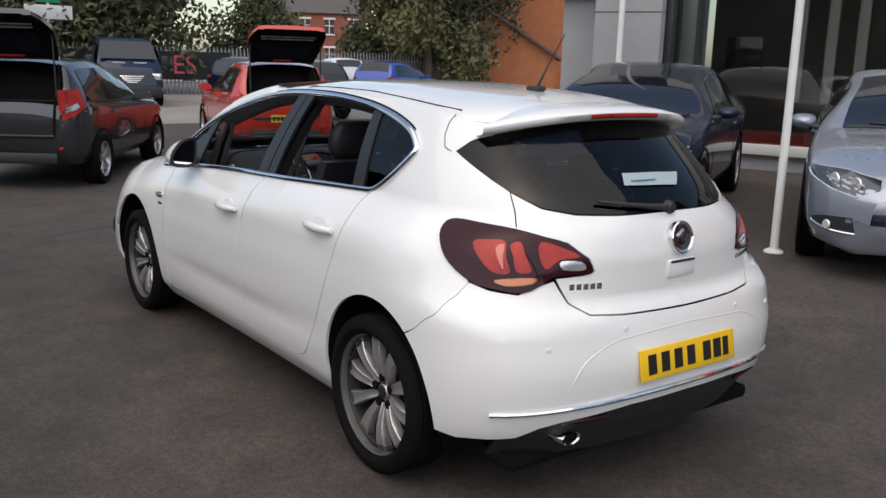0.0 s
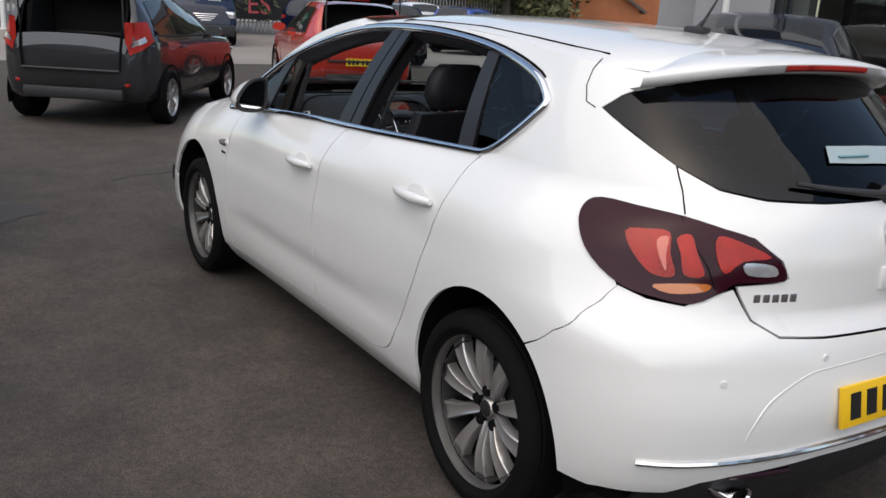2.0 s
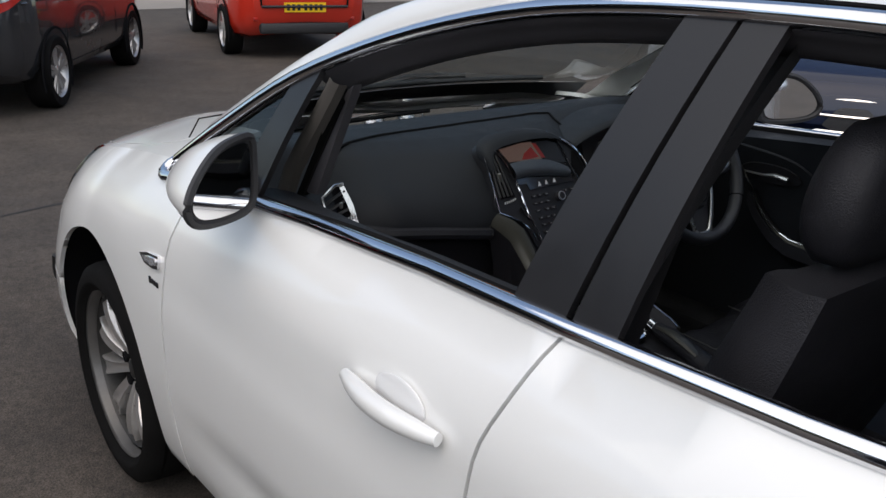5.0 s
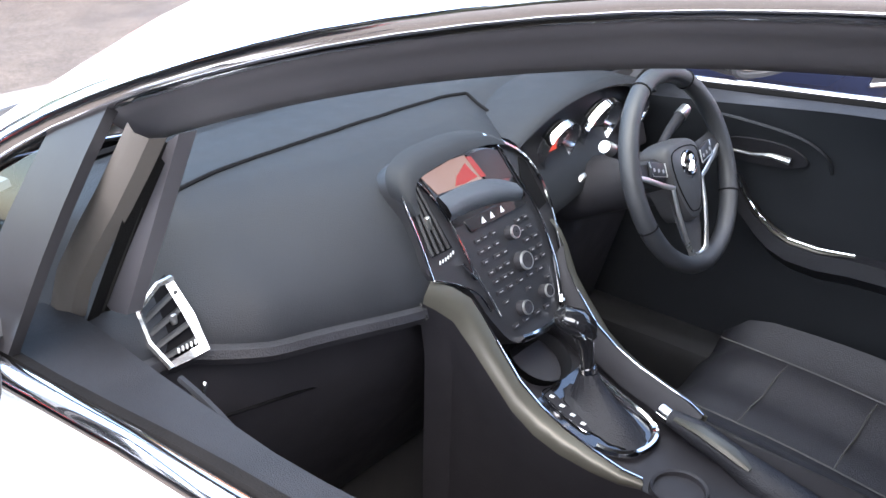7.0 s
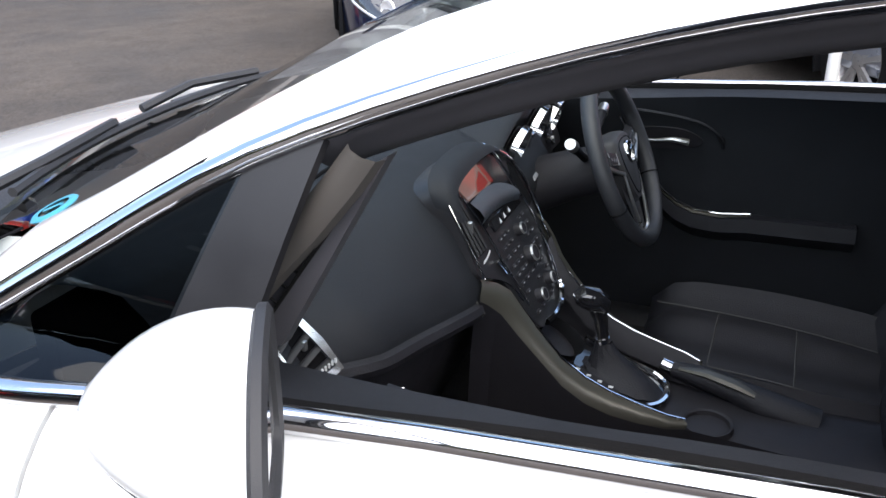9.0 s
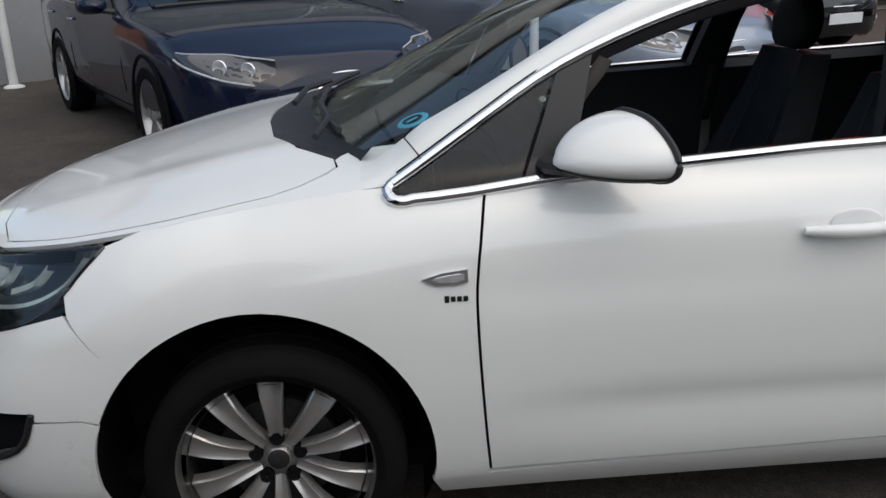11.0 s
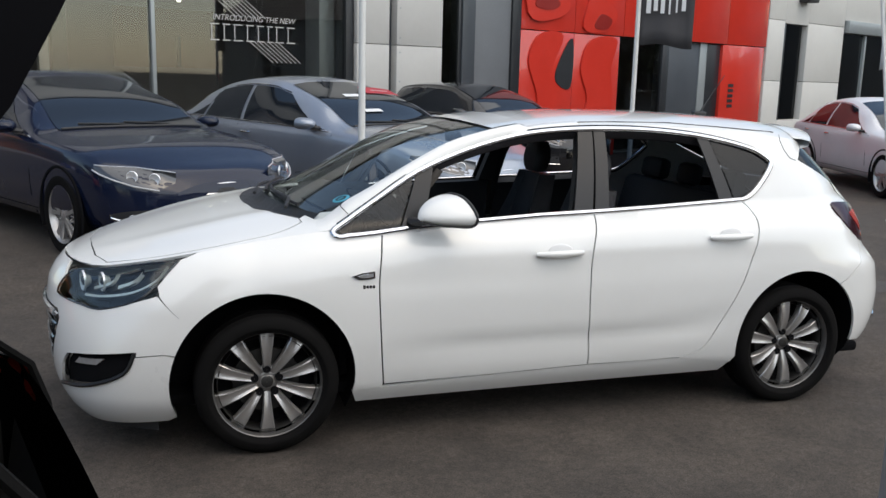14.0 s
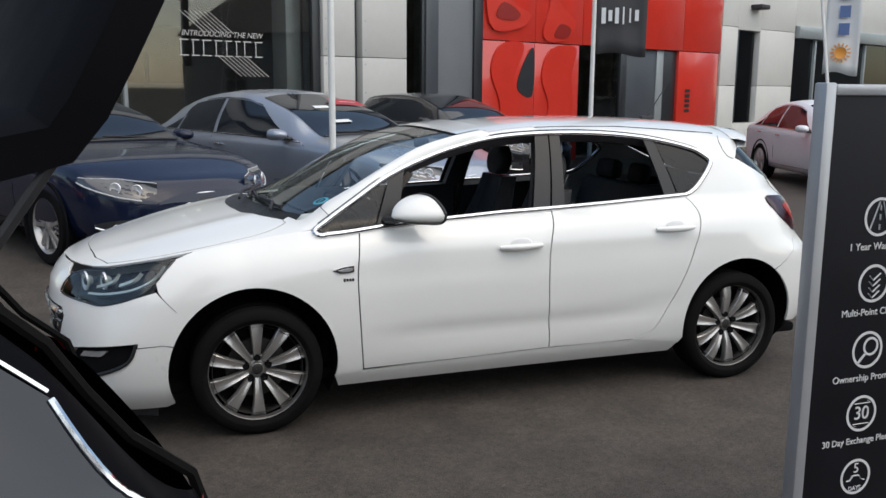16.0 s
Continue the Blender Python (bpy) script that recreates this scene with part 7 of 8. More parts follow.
part("boot_cover", box_bm((-.17, 0, .98), (.52, .98, .02), None, .006), CARPET, white_car)
part("boot_floor", box_bm((-.2, 0, .55), (.7, 1.0, .03)), CARPET, white_car, smooth=False)

# door cards, pillar linings, inner window frames, headliner
for sg in (1, -1):
    def inner(x, z, o):
        return (x, (skin_y(x, z) - o) * sg, z)
    rows = []
    for x in [1.14 + 1.02 * k / 16 for k in range(17)]:
        zb = belt(x) - .004
        wd = .06 * min(1.0, max(0.0, (x - 1.62) / .40))
        rows.append([inner(x, zb + .004, .012), inner(x, zb + .002, .035), inner(x, zb - .006, .075 + wd), inner(x, zb - .03, .098 + wd), inner(x, .88, .145), inner(x, .80, .150), inner(x, .70, .150), inner(x, .55, .13), inner(x, .34, .12)])
    dc = part("front_door_card", grid_bm(rows), DASH, white_car, "dark door lining with curved silver strip", sharp=50)
    part("door_top_seal", tube_bm([inner(x, belt(x), .016) for x in [1.14 + 1.0 * k / 12 for k in range(13)]], .010, 6), RUBBER, dc)
    arm = [(1.838, .935), (1.818, .885), (1.792, .830), (1.765, .785), (1.735, .750), (1.70, .722), (1.66, .706), (1.60, .702), (1.53, .710)]
    part("armrest", grid_bm([[inner(x, z, .150), inner(x, z + .004, .195), inner(x, z - .03, .20), inner(x, z - .07, .15)] for x, z in arm[2:] + [(1.42, .712), (1.30, .715)]]), LEATHER, dc)
    part("silver_strip", tube_bm([inner(x, z + .006, .178) for x, z in arm], [.003, .004, .005, .006, .008, .011, .013, .012, .004], 8, flat=.5), FLANK, dc, "curved champagne strip")
    part("strip_edge", tube_bm([inner(x, z + .014, .186) for x, z in arm], .0022, 6), CHROME, dc, "thin chrome edge")
    part("card_crease", tube_bm([inner(x, z, .150) for x, z in smooth_line([(1.845, .962), (1.78, .957), (1.705, .946), (1.655, .93), (1.618, .900), (1.61, .87)], 5)], .0045, 6), DASH, dc)
    sheet("handle_recess", smooth_line([(1.85, .88), (1.80, .912), (1.70, .915), (1.655, .885), (1.70, .862), (1.80, .858)], 4, True), lambda x, z: (x, (skin_y(x, z) - .150) * sg, z), LOWER, dc, flip=sg < 0, rim=.004, lift=.004, step=.03)
    part("pull_handle", tube_bm([inner(1.835, .880, .160), inner(1.76, .884, .172), inner(1.72, .892, .176), inner(1.685, .885, .170)], [.003, .0035, .006, .008], 8), SILVER, dc, "bright door pull")
    rows = []
    for x in [.36 + .74 * k / 10 for k in range(11)]:
        rows.append([inner(x, belt(x), .012), inner(x, belt(x) - .03, .09), inner(x, .80, .14), inner(x, .34, .12)])
    part("rear_door_card", grid_bm(rows), DASH, white_car, "dark rear door lining", sharp=50)
    # dark frame inside the window's upper edge
    rows = []
    for k in range(33):
        x = 1.93 - 1.60 * k / 32
        z = top_at(x) - .012
        y = skin_y(x, z)
        rows.append([(x, (y + .001) * sg, z), (x - .002, (y - .010) * sg, z - .010), (x - .004, (y - .016) * sg, z - .012), (x - .004, (y - .030) * sg, z - .024), (x - .006, (y - .044) * sg, z - .033), (x - .008, (y - .058) * sg, z - .040), (x - .01, (y - .078) * sg, z - .038), (x - .01, (y - .12) * sg, z - .004)])
    part("inner_window_frame", grid_bm(rows), FRAME_IN, white_car, "dark grey rubber-edged inner window frame", sharp=60)
    # pillar lining, the channel behind it and the toothed edge of its inner trim
    lin_ = [(2.098, .640, .900), (2.088, .640, .930), (2.042, .640, 1.012), (1.985, .640, 1.077), (1.935, .640, 1.130), (1.888, .638, 1.186), (1.862, .634, 1.222)]
    rows = []
    for k, (x, y, z) in enumerate(lin_):
        w = .023 - .001 * k
        rows.append([(x + w * 1.15, (y - .006) * sg, z + .010), (x + w * .8, (y + .002) * sg, z + .006), (x, (y + .005) * sg, z), (x - w * .7, (y - .002) * sg, z - .005), (x - w * .95, (y - .018) * sg, z - .007)])
    al = part("pillar_lining", grid_bm(rows), LINING, white_car, "beige cloth pillar lining")
    ts = [k / 9 for k in range(10)]
    rail_ = [(2.045 - .137 * t, .600, .961 + .194 * t) for t in ts]
    part("pillar_recess", grid_bm([[(2.068 - .212 * t, .626 * sg, .915 + .30 * t), (2.064 - .205 * t, .608 * sg, .925 + .28 * t), (2.058 - .19 * t, .614 * sg, .935 + .26 * t), (2.052 - .17 * t, .598 * sg, .945 + .23 * t), (2.040 - .15 * t, .592 * sg, .955 + .21 * t)] for t in ts]), RUBBER, al, "black rubber channel")
    part("pillar_inner_trim", grid_bm([[(2.052 - .137 * t, .598 * sg, .964 + .20 * t), (2.030 - .140 * t, .602 * sg, .960 + .23 * t), (2.000 - .148 * t, .599 * sg, .963 + .25 * t), (1.998 - .148 * t, .580 * sg, .963 + .25 * t)] for t in ts]), FRAME_IN, al, "grey inner pillar trim")
    for d in (-.006, .006):
        part("seal_edge", tube_bm([(x + d, (y + .006) * sg, z + d * .6) for x, y, z in rail_], .0014, 6), SEAL_GREY, al)
    for x, y, z in rail_:
        part("seal_tooth", tube_bm([(x - .006, (y + .006) * sg, z - .0036), (x + .006, (y + .006) * sg, z + .0036)], .0018, 5), SEAL_GREY, al)
    # centre pillar lining
    part("centre_pillar_lining", grid_bm([[inner(1.20 - .09 * t + dx, 1.02 + .36 * t, .04 + o) for dx, o in ((.02, 0), (.015, .05), (-.10, .05), (-.11, 0))] for t in (0, .25, .5, .75, 1)]), BLACK_PLASTIC, white_car)
    part("seat_belt", tube_bm([inner(1.10, 1.34, .10), inner(1.11, 1.1, .13), inner(1.13, .8, .16)], .018, 6, flat=.12), BLACK_SATIN, white_car, "black seat belt")
part("headliner", grid_bm([[(x, .46 * v, roof_f(min(1.4, x), v * .8)[2] - .045 - .02 * abs(v) ** 3) for v in (-1, -.7, -.35, 0, .35, .7, 1)] for x in (-.15, .2, .6, 1.0, 1.25, 1.42)]), HEADLINER, white_car, "pale cloth headliner")
rv = part("rear_view_mirror", box_bm((1.60, 0, 1.335), (.03, .23, .065), Matrix.Rotation(radians(10), 3, 'Y'), .014), BLACK_PLASTIC, white_car, "black rear-view mirror")
part("mirror_stem", tube_bm([(1.61, 0, 1.35), (1.60, 0, 1.40)], .010, 6), BLACK_PLASTIC, rv)
part("sensor_cover", box_bm((1.565, 0, 1.388), (.10, .09, .035), Matrix.Rotation(radians(24), 3, 'Y'), .012), BLACK_PLASTIC, white_car)
# stickers on the glass
ring_ = [(.155 + .030 * math.cos(a), .935 + .050 * math.sin(a)) for a in [2 * math.pi * k / 24 for k in range(24)]]


def on_screen(u, v, o):
    p = scr(u, v)
    return (p[0] + o * .45, p[1], p[2] + o * .9)


st = part("windscreen_sticker", grid_bm([[on_screen(.155 + (u - .155) * f, .935 + (v - .935) * f, .003 if 0 < f < 1.1 else .0) for u, v in ring_] for f in (1.12, 1.0, .72)], closed_v=True), TEAL, white_car, "round teal windscreen sticker with a clear middle")
part("sticker_mark", tube_bm([on_screen(.155 + d, .935, .003) for d in (-.012, 0, .012)], .006, 5, flat=.3), TEAL, st)
for sg in (1, -1):
    sm = [scr(.132, 1.0), (2.345, .70, 1.070), (2.315, .738, 1.037)]
    part("pillar_joint", tube_bm([(x, (y + .004) * sg, z + .004) for x, y, z in sm], .0018, 5), DARK, white_car)



# ---- showroom building along the far side of the yard ----
CONCRETE = mat("grey_render", (0.30, 0.30, 0.31), 0.8, var=0.12, scale=1.3, bump=0.12, bscale=160)
PANEL = mat("pale_cladding", (0.52, 0.51, 0.49), 0.45, var=0.05, scale=1.1)
PANEL_W = mat("white_cladding", (0.64, 0.63, 0.60), 0.5, var=0.05, scale=.8)
PANEL_D = mat("slate_grey_cladding", (0.060, 0.068, 0.080), 0.35, var=0.1, scale=2)
FRAME_D = mat("dark_window_frame", (0.020, 0.022, 0.026), 0.35, var=0.1)
FRAME_L = mat("silver_window_frame", (0.36, 0.39, 0.40), 0.35, metal=0.4, var=0.06)
RED_PANEL = mat("red_gloss_panel", (0.60, 0.035, 0.022), 0.22, coat=0.6, var=0.06, scale=2)
RED_DARK = mat("deep_red_panel", (0.26, 0.015, 0.012), 0.25, coat=0.4, var=0.1, scale=2)
SHOP_DARK = mat("showroom_interior", (0.30, 0.27, 0.25), 0.7, var=0.25, scale=.7)
SHOP_FLOOR = mat("showroom_floor", (0.30, 0.29, 0.28), 0.3, var=0.1, scale=2)
BRASS = mat("tan_board", (0.20, 0.12, 0.075), 0.6, var=0.1, scale=2)
POLE_W = mat("white_pole_paint", (0.72, 0.72, 0.70), 0.4, var=0.06, scale=6)
CLOTH_G = mat("dark_grey_cloth", (0.060, 0.058, 0.062), 0.85, var=0.12, scale=5, bump=.2, bscale=500)
CLOTH_W = mat("white_cloth", (0.70, 0.70, 0.70), 0.85, var=0.04, scale=5)
ORANGE = mat("orange_print", (0.75, 0.30, 0.05), 0.6)
BLUE_PRINT = mat("blue_print", (0.10, 0.16, 0.34), 0.6)
WALLRED = mat("dark_red_wall", (0.16, 0.016, 0.014), 0.5, var=0.1, scale=3)
LAMP_GLOW = mat("lamp_glow", (0.8, 0.8, 0.8), 0.5, emit=((1.0, 0.97, 0.9), 3.0))

FN = Vector((math.cos(radians(113)), math.sin(radians(113)), 0))
FT = Vector((FN.y, -FN.x, 0))
FAC = Matrix(((FT.x, FN.x, 0, -10 * FN.x), (FT.y, FN.y, 0, -10 * FN.y), (0, 0, 1, GZ), (0, 0, 0, 1)))
TOP = 5.4


def fbox(name, s0, s1, z0, z1, d0, d1, material, parent, label="", bevel=.006):
    """A block of the facade: along s, up z, out d from the glass line."""
    return part(name, box_bm(((s0 + s1) / 2, (d0 + d1) / 2, (z0 + z1) / 2), (abs(s1 - s0), abs(d1 - d0), z1 - z0), None, bevel), material, parent, label)


show = empty("showroom_building", "grey and red clad car showroom with large windows", "building", FAC)
# big shop window s 2.45 .. -4.2
fbox("plinth", 2.5, -4.3, 0, .36, -.30, .02, CONCRETE, show, "grey rendered low wall")
fbox("red_band", 2.5, -4.3, .50, .68, -.25, -.02, WALLRED, show, "dark red band behind the sill")
win = empty("shop_window", "tall shop window with dark frame", "window")
win.parent = show
del win["category"]
fbox("sill", 2.55, -4.3, .36, .50, -.25, .16, PANEL, win, "pale projecting sill")
fbox("head", 2.5, -4.3, 4.2, TOP, -.30, .02, PANEL, win)
for s in (-.78,):
    fbox("mullion", s + .03, s - .03, .5, 4.2, -.10, .05, FRAME_L, win)
for s0, s1 in ((2.42, -.75), (-.81, -4.16)):
    fbox("pane", s0, s1, .52, 4.2, -.012, -.004, GLASS_SHOP, win, bevel=0).visible_shadow = False
fbox("frame_post", -4.16, -4.32, 0, 4.3, -.25, .05, FRAME_D, win)
fbox("frame_post", 2.45, 2.57, 0, 4.3, -.25, .05, FRAME_D, win)
# inside the showroom
fbox("rear_wall", 3.6, -17.6, 0, 4.3, -7.2, -7.0, SHOP_DARK, show)
fbox("showroom_floor", 3.6, -17.6, -.02, .03, -7.0, -.3, SHOP_FLOOR, show)
fbox("showroom_ceiling", 3.6, -17.6, 4.2, 4.4, -7.0, -.26, SHOP_DARK, show)
fbox("inner_column", -3.85, -4.15, 0, 4.2, -.75, -.30, FRAME_L, show, "pale blue-grey inner column")
fbox("inner_column", 2.2, 2.42, .5, 4.2, -.75, -.30, FRAME_L, show, "pale blue-grey inner column")
fbox("tan_board", -2.2, -4.4, 1.7, 2.9, -5.4, -5.3, BRASS, show)
for s in (1.1, .62, .18):
    fbox("inner_fin", s, s - .16, .6, 3.4, -2.3, -2.2, PANEL, show)
fbox("display_screen", 2.0, 1.45, 1.55, 2.05, -1.6, -1.5, BLACK_GLOSS, show)
fbox("counter", 1.0, -.2, .03, 1.05, -2.0, -1.2, FRAME_D, show)
fbox("inner_pillar", -.25, -.5, 0, 4.2, -3.2, -2.9, PANEL_D, show)
fbox("inner_pillar", -3.0, -3.06, 1.7, 2.3, -4.2, -4.1, FRAME_D, show)
for s, z, d in ((-2.2, 3.0, -3.2), (-3.0, 2.95, -4.0), (-7.4, 2.9, -2.5), (-23.7, 2.85, -2.5), (-1.2, 3.3, -5)):
    part("ceiling_spot", lathe_bm([(.001, 0), (.035, .0), (.05, .05), (.02, .09), (.001, .10)], "z", 12), LAMP_GLOW, show, "small lit ceiling spotlight").matrix_local = pose(s, d, z)
# window lettering on the glass
PM = Matrix(((-1, 0, 0, 0), (0, 0, 1, 0), (0, 1, 0, 0), (0, 0, 0, 1)))


def on_glass(s, z, d=.002):
    return Matrix.Translation((s, d, z)) @ PM


GLASS_PRINT = mat("window_print", (0.52, 0.51, 0.49), 0.6)
sign = empty("window_lettering", "white window lettering with slanted stripes", "sign", FAC)
text_mesh("window_wording", "INTRODUCING THE NEW", .124, GLASS_PRINT, sign, on_glass(-2.46, 2.46), shear=.25)
bw = [.19, .16, .20, .17, .16, .13, .19, .19]
s = -1.69
for w in bw:
    bm = bmesh.new()
    add_box(bm, (s - w * .42, .004, 2.36), (w * .80, .003, .017))
    add_box(bm, (s - w * .42, .004, 2.12), (w * .80, .003, .017))
    add_box(bm, (s - .03, .004, 2.24), (.015, .003, .22))
    part("name_bar", bm, GLASS_PRINT, sign, "plain bars in place of a name", smooth=False)
    s -= w + .02
for k in range(7):
    for z0, s0 in ((2.80, -1.72), (2.12, -2.36)):
        part("stripe", tube_bm([(s0 - .085 * k, .004, z0), (s0 - .085 * k - .42, .004, z0 - .32)], .007, 4), GLASS_PRINT, sign)

# left end: grey pilaster and the stepped corner
fbox("pilaster", 2.57, 3.60, 0, 3.9, -.4, .25, CONCRETE, show)
fbox("pilaster_joint", 2.57, 3.602, 2.33, 2.345, -.38, .253, FRAME_D, show, bevel=0)
fbox("end_wall", 3.60, 4.45, 0, 2.62, -4.0, -.55, CONCRETE, show)
fbox("end_wall", 3.602, 4.75, 2.95, TOP, -4.0, -.20, PANEL, show)
fbox("cornice", 3.602, 4.70, 2.62, 2.78, -4.0, -.35, FRAME_D, show, "dark stepped cornice")
fbox("cornice", 3.602, 4.85, 2.78, 2.95, -4.0, -.15, CONCRETE, show)
fbox("gable_wall", 4.25, 4.45, 0, 4.6, -9.0, -4.0, CONCRETE, show)
fbox("wall_light", 4.46, 4.60, 1.35, 1.55, -1.5, -1.38, PANEL_D, show)

# pale clad pilasters with screw heads
for s0, s1 in ((-4.34, -5.03), (-5.20, -6.25)):
    for z0, z1 in ((0, .9), (.912, 2.17), (2.182, 3.45), (3.462, TOP)):
        p = fbox("cladding_panel", s0, s1, z0, z1, -.3, .12, PANEL, show)
        for zz in (z0 + .12, (z0 + z1) / 2, z1 - .12):
            part("screw", lathe_bm([(.001, 0), (.016, -.001), (.018, -.006)], "y", 10), FRAME_L, p).matrix_local = pose(s0 - .07 if s0 < -5 else s0 - .06, .125, zz)
fbox("recess", -5.03, -5.20, 0, TOP, -.3, -.05, PANEL_D, show)
# narrow dark window and slate column
w2 = empty("side_window", "narrow dark window", "window")
w2.parent = show
del w2["category"]
fbox("pane", -6.25, -6.75, .3, 4.2, -.012, -.004, GLASS_SHOP, w2, bevel=0).visible_shadow = False
fbox("head", -6.25, -6.75, 4.2, TOP, -.3, .02, PANEL_D, w2)
fbox("sill", -6.25, -6.75, 0, .3, -.3, .03, PANEL_D, w2)
fbox("frame_post", -6.72, -6.80, 0, 4.2, -.2, .03, FRAME_D, w2)
fbox("slate_column", -6.80, -7.12, 0, TOP, -.3, .06, PANEL_D, show)
fbox("slate_wall", -7.12, -8.12, 0, TOP, -.3, .0, mat("mid_grey_cladding", (0.16, 0.17, 0.185), 0.4, var=0.08, scale=1.5), show, "grey clad wall")
fbox("slate_column", -8.12, -8.36, 0, TOP, -.3, .05, FRAME_D, show)

# red wall: upper panels, lower panels, relief, windows between
for s0, s1 in ((-8.37, -9.97), (-9.985, -11.6), (-11.615, -13.9), (-13.915, -15.75), (-15.765, -17.6)):
    fbox("red_panel", s0, s1, 2.63, TOP, -.25, .04, RED_PANEL, show)
for s0, s1 in ((-8.37, -9.97), (-9.985, -11.5), (-15.6, -17.53)):
    fbox("red_panel", s0, s1, 0, 2.61, -.25, .03, RED_PANEL, show)


def relief(name, pts, d, material, r=.10):
    pts = smooth_line([(a, b) for a, b in pts], 5, True)
    bm = bmesh.new()
    lo = [bm.verts.new((a, .03, b)) for a, b in pts]
    hi = [bm.verts.new((a, d, b)) for a, b in pts]
    bm.faces.new(hi)
    n = len(pts)
    for i in range(n):
        bm.faces.new((lo[i], lo[(i + 1) % n], hi[(i + 1) % n], hi[i]))
    part(name, bm, material, show, sharp=30)


relief("raised_motif", [(-8.5, .4), (-8.9, 1.2), (-8.6, 2.0), (-8.9, 2.55), (-9.6, 2.55), (-9.3, 1.8), (-9.4, 1.0), (-9.2, .4)], .07, RED_PANEL)
relief("raised_motif", [(-10.05, .4), (-10.45, 1.2), (-10.2, 1.9), (-10.5, 2.5), (-11.35, 2.55), (-11.2, 1.9), (-11.3, 1.2), (-11.0, .4)], .07, RED_PANEL)
relief("dark_motif", [(-9.92, 1.50), (-9.45, 1.62), (-9.55, 2.05), (-9.93, 2.50)], .045, FRAME_D)
relief("raised_motif", [(-8.5, 2.95), (-9.4, 2.9), (-9.75, 3.2), (-9.2, 3.5), (-9.6, 4.6), (-8.5, 4.6)], .10, RED_PANEL)
relief("raised_motif", [(-8.7, 3.1), (-9.2, 3.05), (-9.4, 3.2), (-8.9, 3.4)], .12, RED_DARK)
relief("raised_motif", [(-10.2, 2.75), (-10.9, 2.70), (-11.3, 3.1), (-10.7, 3.6), (-11.3, 4.6), (-10.1, 4.6), (-10.4, 3.6)], .09, RED_PANEL)
relief("raised_motif", [(-10.55, 2.78), (-10.95, 2.75), (-11.1, 2.95), (-10.75, 3.05)], .11, RED_DARK)
w3 = empty("entrance_window", "dark glazed entrance bay", "window")
w3.parent = show
del w3["category"]
fbox("pane", -11.5, -13.15, .1, 2.62, -.062, -.054, GLASS_SHOP, w3, bevel=0).visible_shadow = False
fbox("frame_post", -13.15, -13.4, 0, 2.62, -.25, .0, FRAME_D, w3)
fbox("pale_blind", -11.6, -13.1, .9, 2.6, -1.3, -1.25, BRASS, show)
fbox("door_leaf", -13.4, -14.75, .03, 2.62, -.12, -.08, PANEL_D, w3)
fbox("door_edge", -14.75, -15.05, .03, 2.62, -.12, -.06, FRAME_L, w3)
fbox("frame_post", -15.05, -15.6, 0, 2.62, -.3, -.05, FRAME_D, w3)
for k in range(5):
    fbox("letter_bar", -15.95, -16.18, 1.05 + .13 * k, 1.05 + .13 * k + .075, .031, .045, FRAME_D, show, bevel=0)
# skyline reflected shapes stay out; white cladding on the rest
for s0, s1 in ((-17.62, -18.45), (-19.70, -21.8)):
    for z0, z1 in ((0, 1.75), (1.765, 3.36), (3.375, TOP)):
        fbox("white_panel", s0, s1, z0, z1, -.3, .05, PANEL_W, show)
fbox("white_panel", -18.45, -19.70, 3.30, TOP, -.3, .05, PANEL_W, show)
fbox("white_panel", -18.45, -19.70, 0, .70, -.3, .05, PANEL_W, show)
w4 = empty("slit_window", "tall narrow dark window", "window")
w4.parent = show
del w4["category"]
fbox("pane", -18.55, -19.6, .72, 3.28, -.10, -.08, GLASS_DARK, w4, bevel=0)
fbox("reveal", -19.2, -19.68, .71, 3.29, -.30, -.12, PANEL_D, w4)
fbox("frame_post", -18.46, -18.56, .7, 3.3, -.25, .03, FRAME_D, w4)
w5 = empty("service_window", "wide dark service bay window", "window")
w5.parent = show
del w5["category"]
for s0, s1 in ((-21.8, -23.25), (-23.35, -27.0), (-27.1, -31.0)):
    fbox("pane", s0, s1, .4, 3.20, -.062, -.054, GLASS_DARK, w5, bevel=0)
    fbox("mullion", s1, s1 - .1, .4, 3.2, -.2, .03, FRAME_L, w5)
fbox("sill", -21.8, -31.1, 0, .4, -.3, .06, PANEL_W, w5)
fbox("lintel", -21.9, -31.2, 3.21, 3.56, -.3, .16, FRAME_L, w5, "pale roller shutter box")
fbox("head", -21.8, -31.2, 3.57, TOP, -.3, .05, PANEL_W, w5)
fbox("white_panel", -31.2, -40, 0, TOP, -.3, .05, PANEL_W, show)
fbox("rear_wall", -17.7, -40, 0, TOP, -4.2, -4.0, SHOP_DARK, show)
fbox("roof", 4.75, -40, TOP, TOP + .12, -9, .2, FRAME_D, show)
fbox("partition", -17.6, -17.7, 0, TOP, -7.2, -.3, SHOP_DARK, show)
lampw = part("wall_lamp", box_bm((-19.3, .22, 3.95), (.5, .34, .13), None, .03), BLACK_PLASTIC, show, "black wall lamp")

# ---- poles, flags, sign board ----
def pole(x, y, h, r, label, lean=(0, 0), material=None):
    p = empty("flag_pole", label, "pole", pose(x, y, gz(x, y)), "white poles of the yard")
    part("shaft", tube_bm([(lean[0] * k / 6, lean[1] * k / 6, h * k / 6) for k in range(7)], [r * (1.05 - .2 * k / 6) for k in range(7)], 14), material or POLE_W, p)
    part("base_plate", lathe_bm([(.001, .03), (r * 1.5, .03), (r * 2.4, .012), (r * 2.5, 0)], "z", 16), material or POLE_W, p)
    return p


pole(1.29, -3.75, 6.5, .032, "tall white painted steel pole on tarmac")
pole(6.4, -7.37, 6.0, .045, "white pole near the showroom corner")
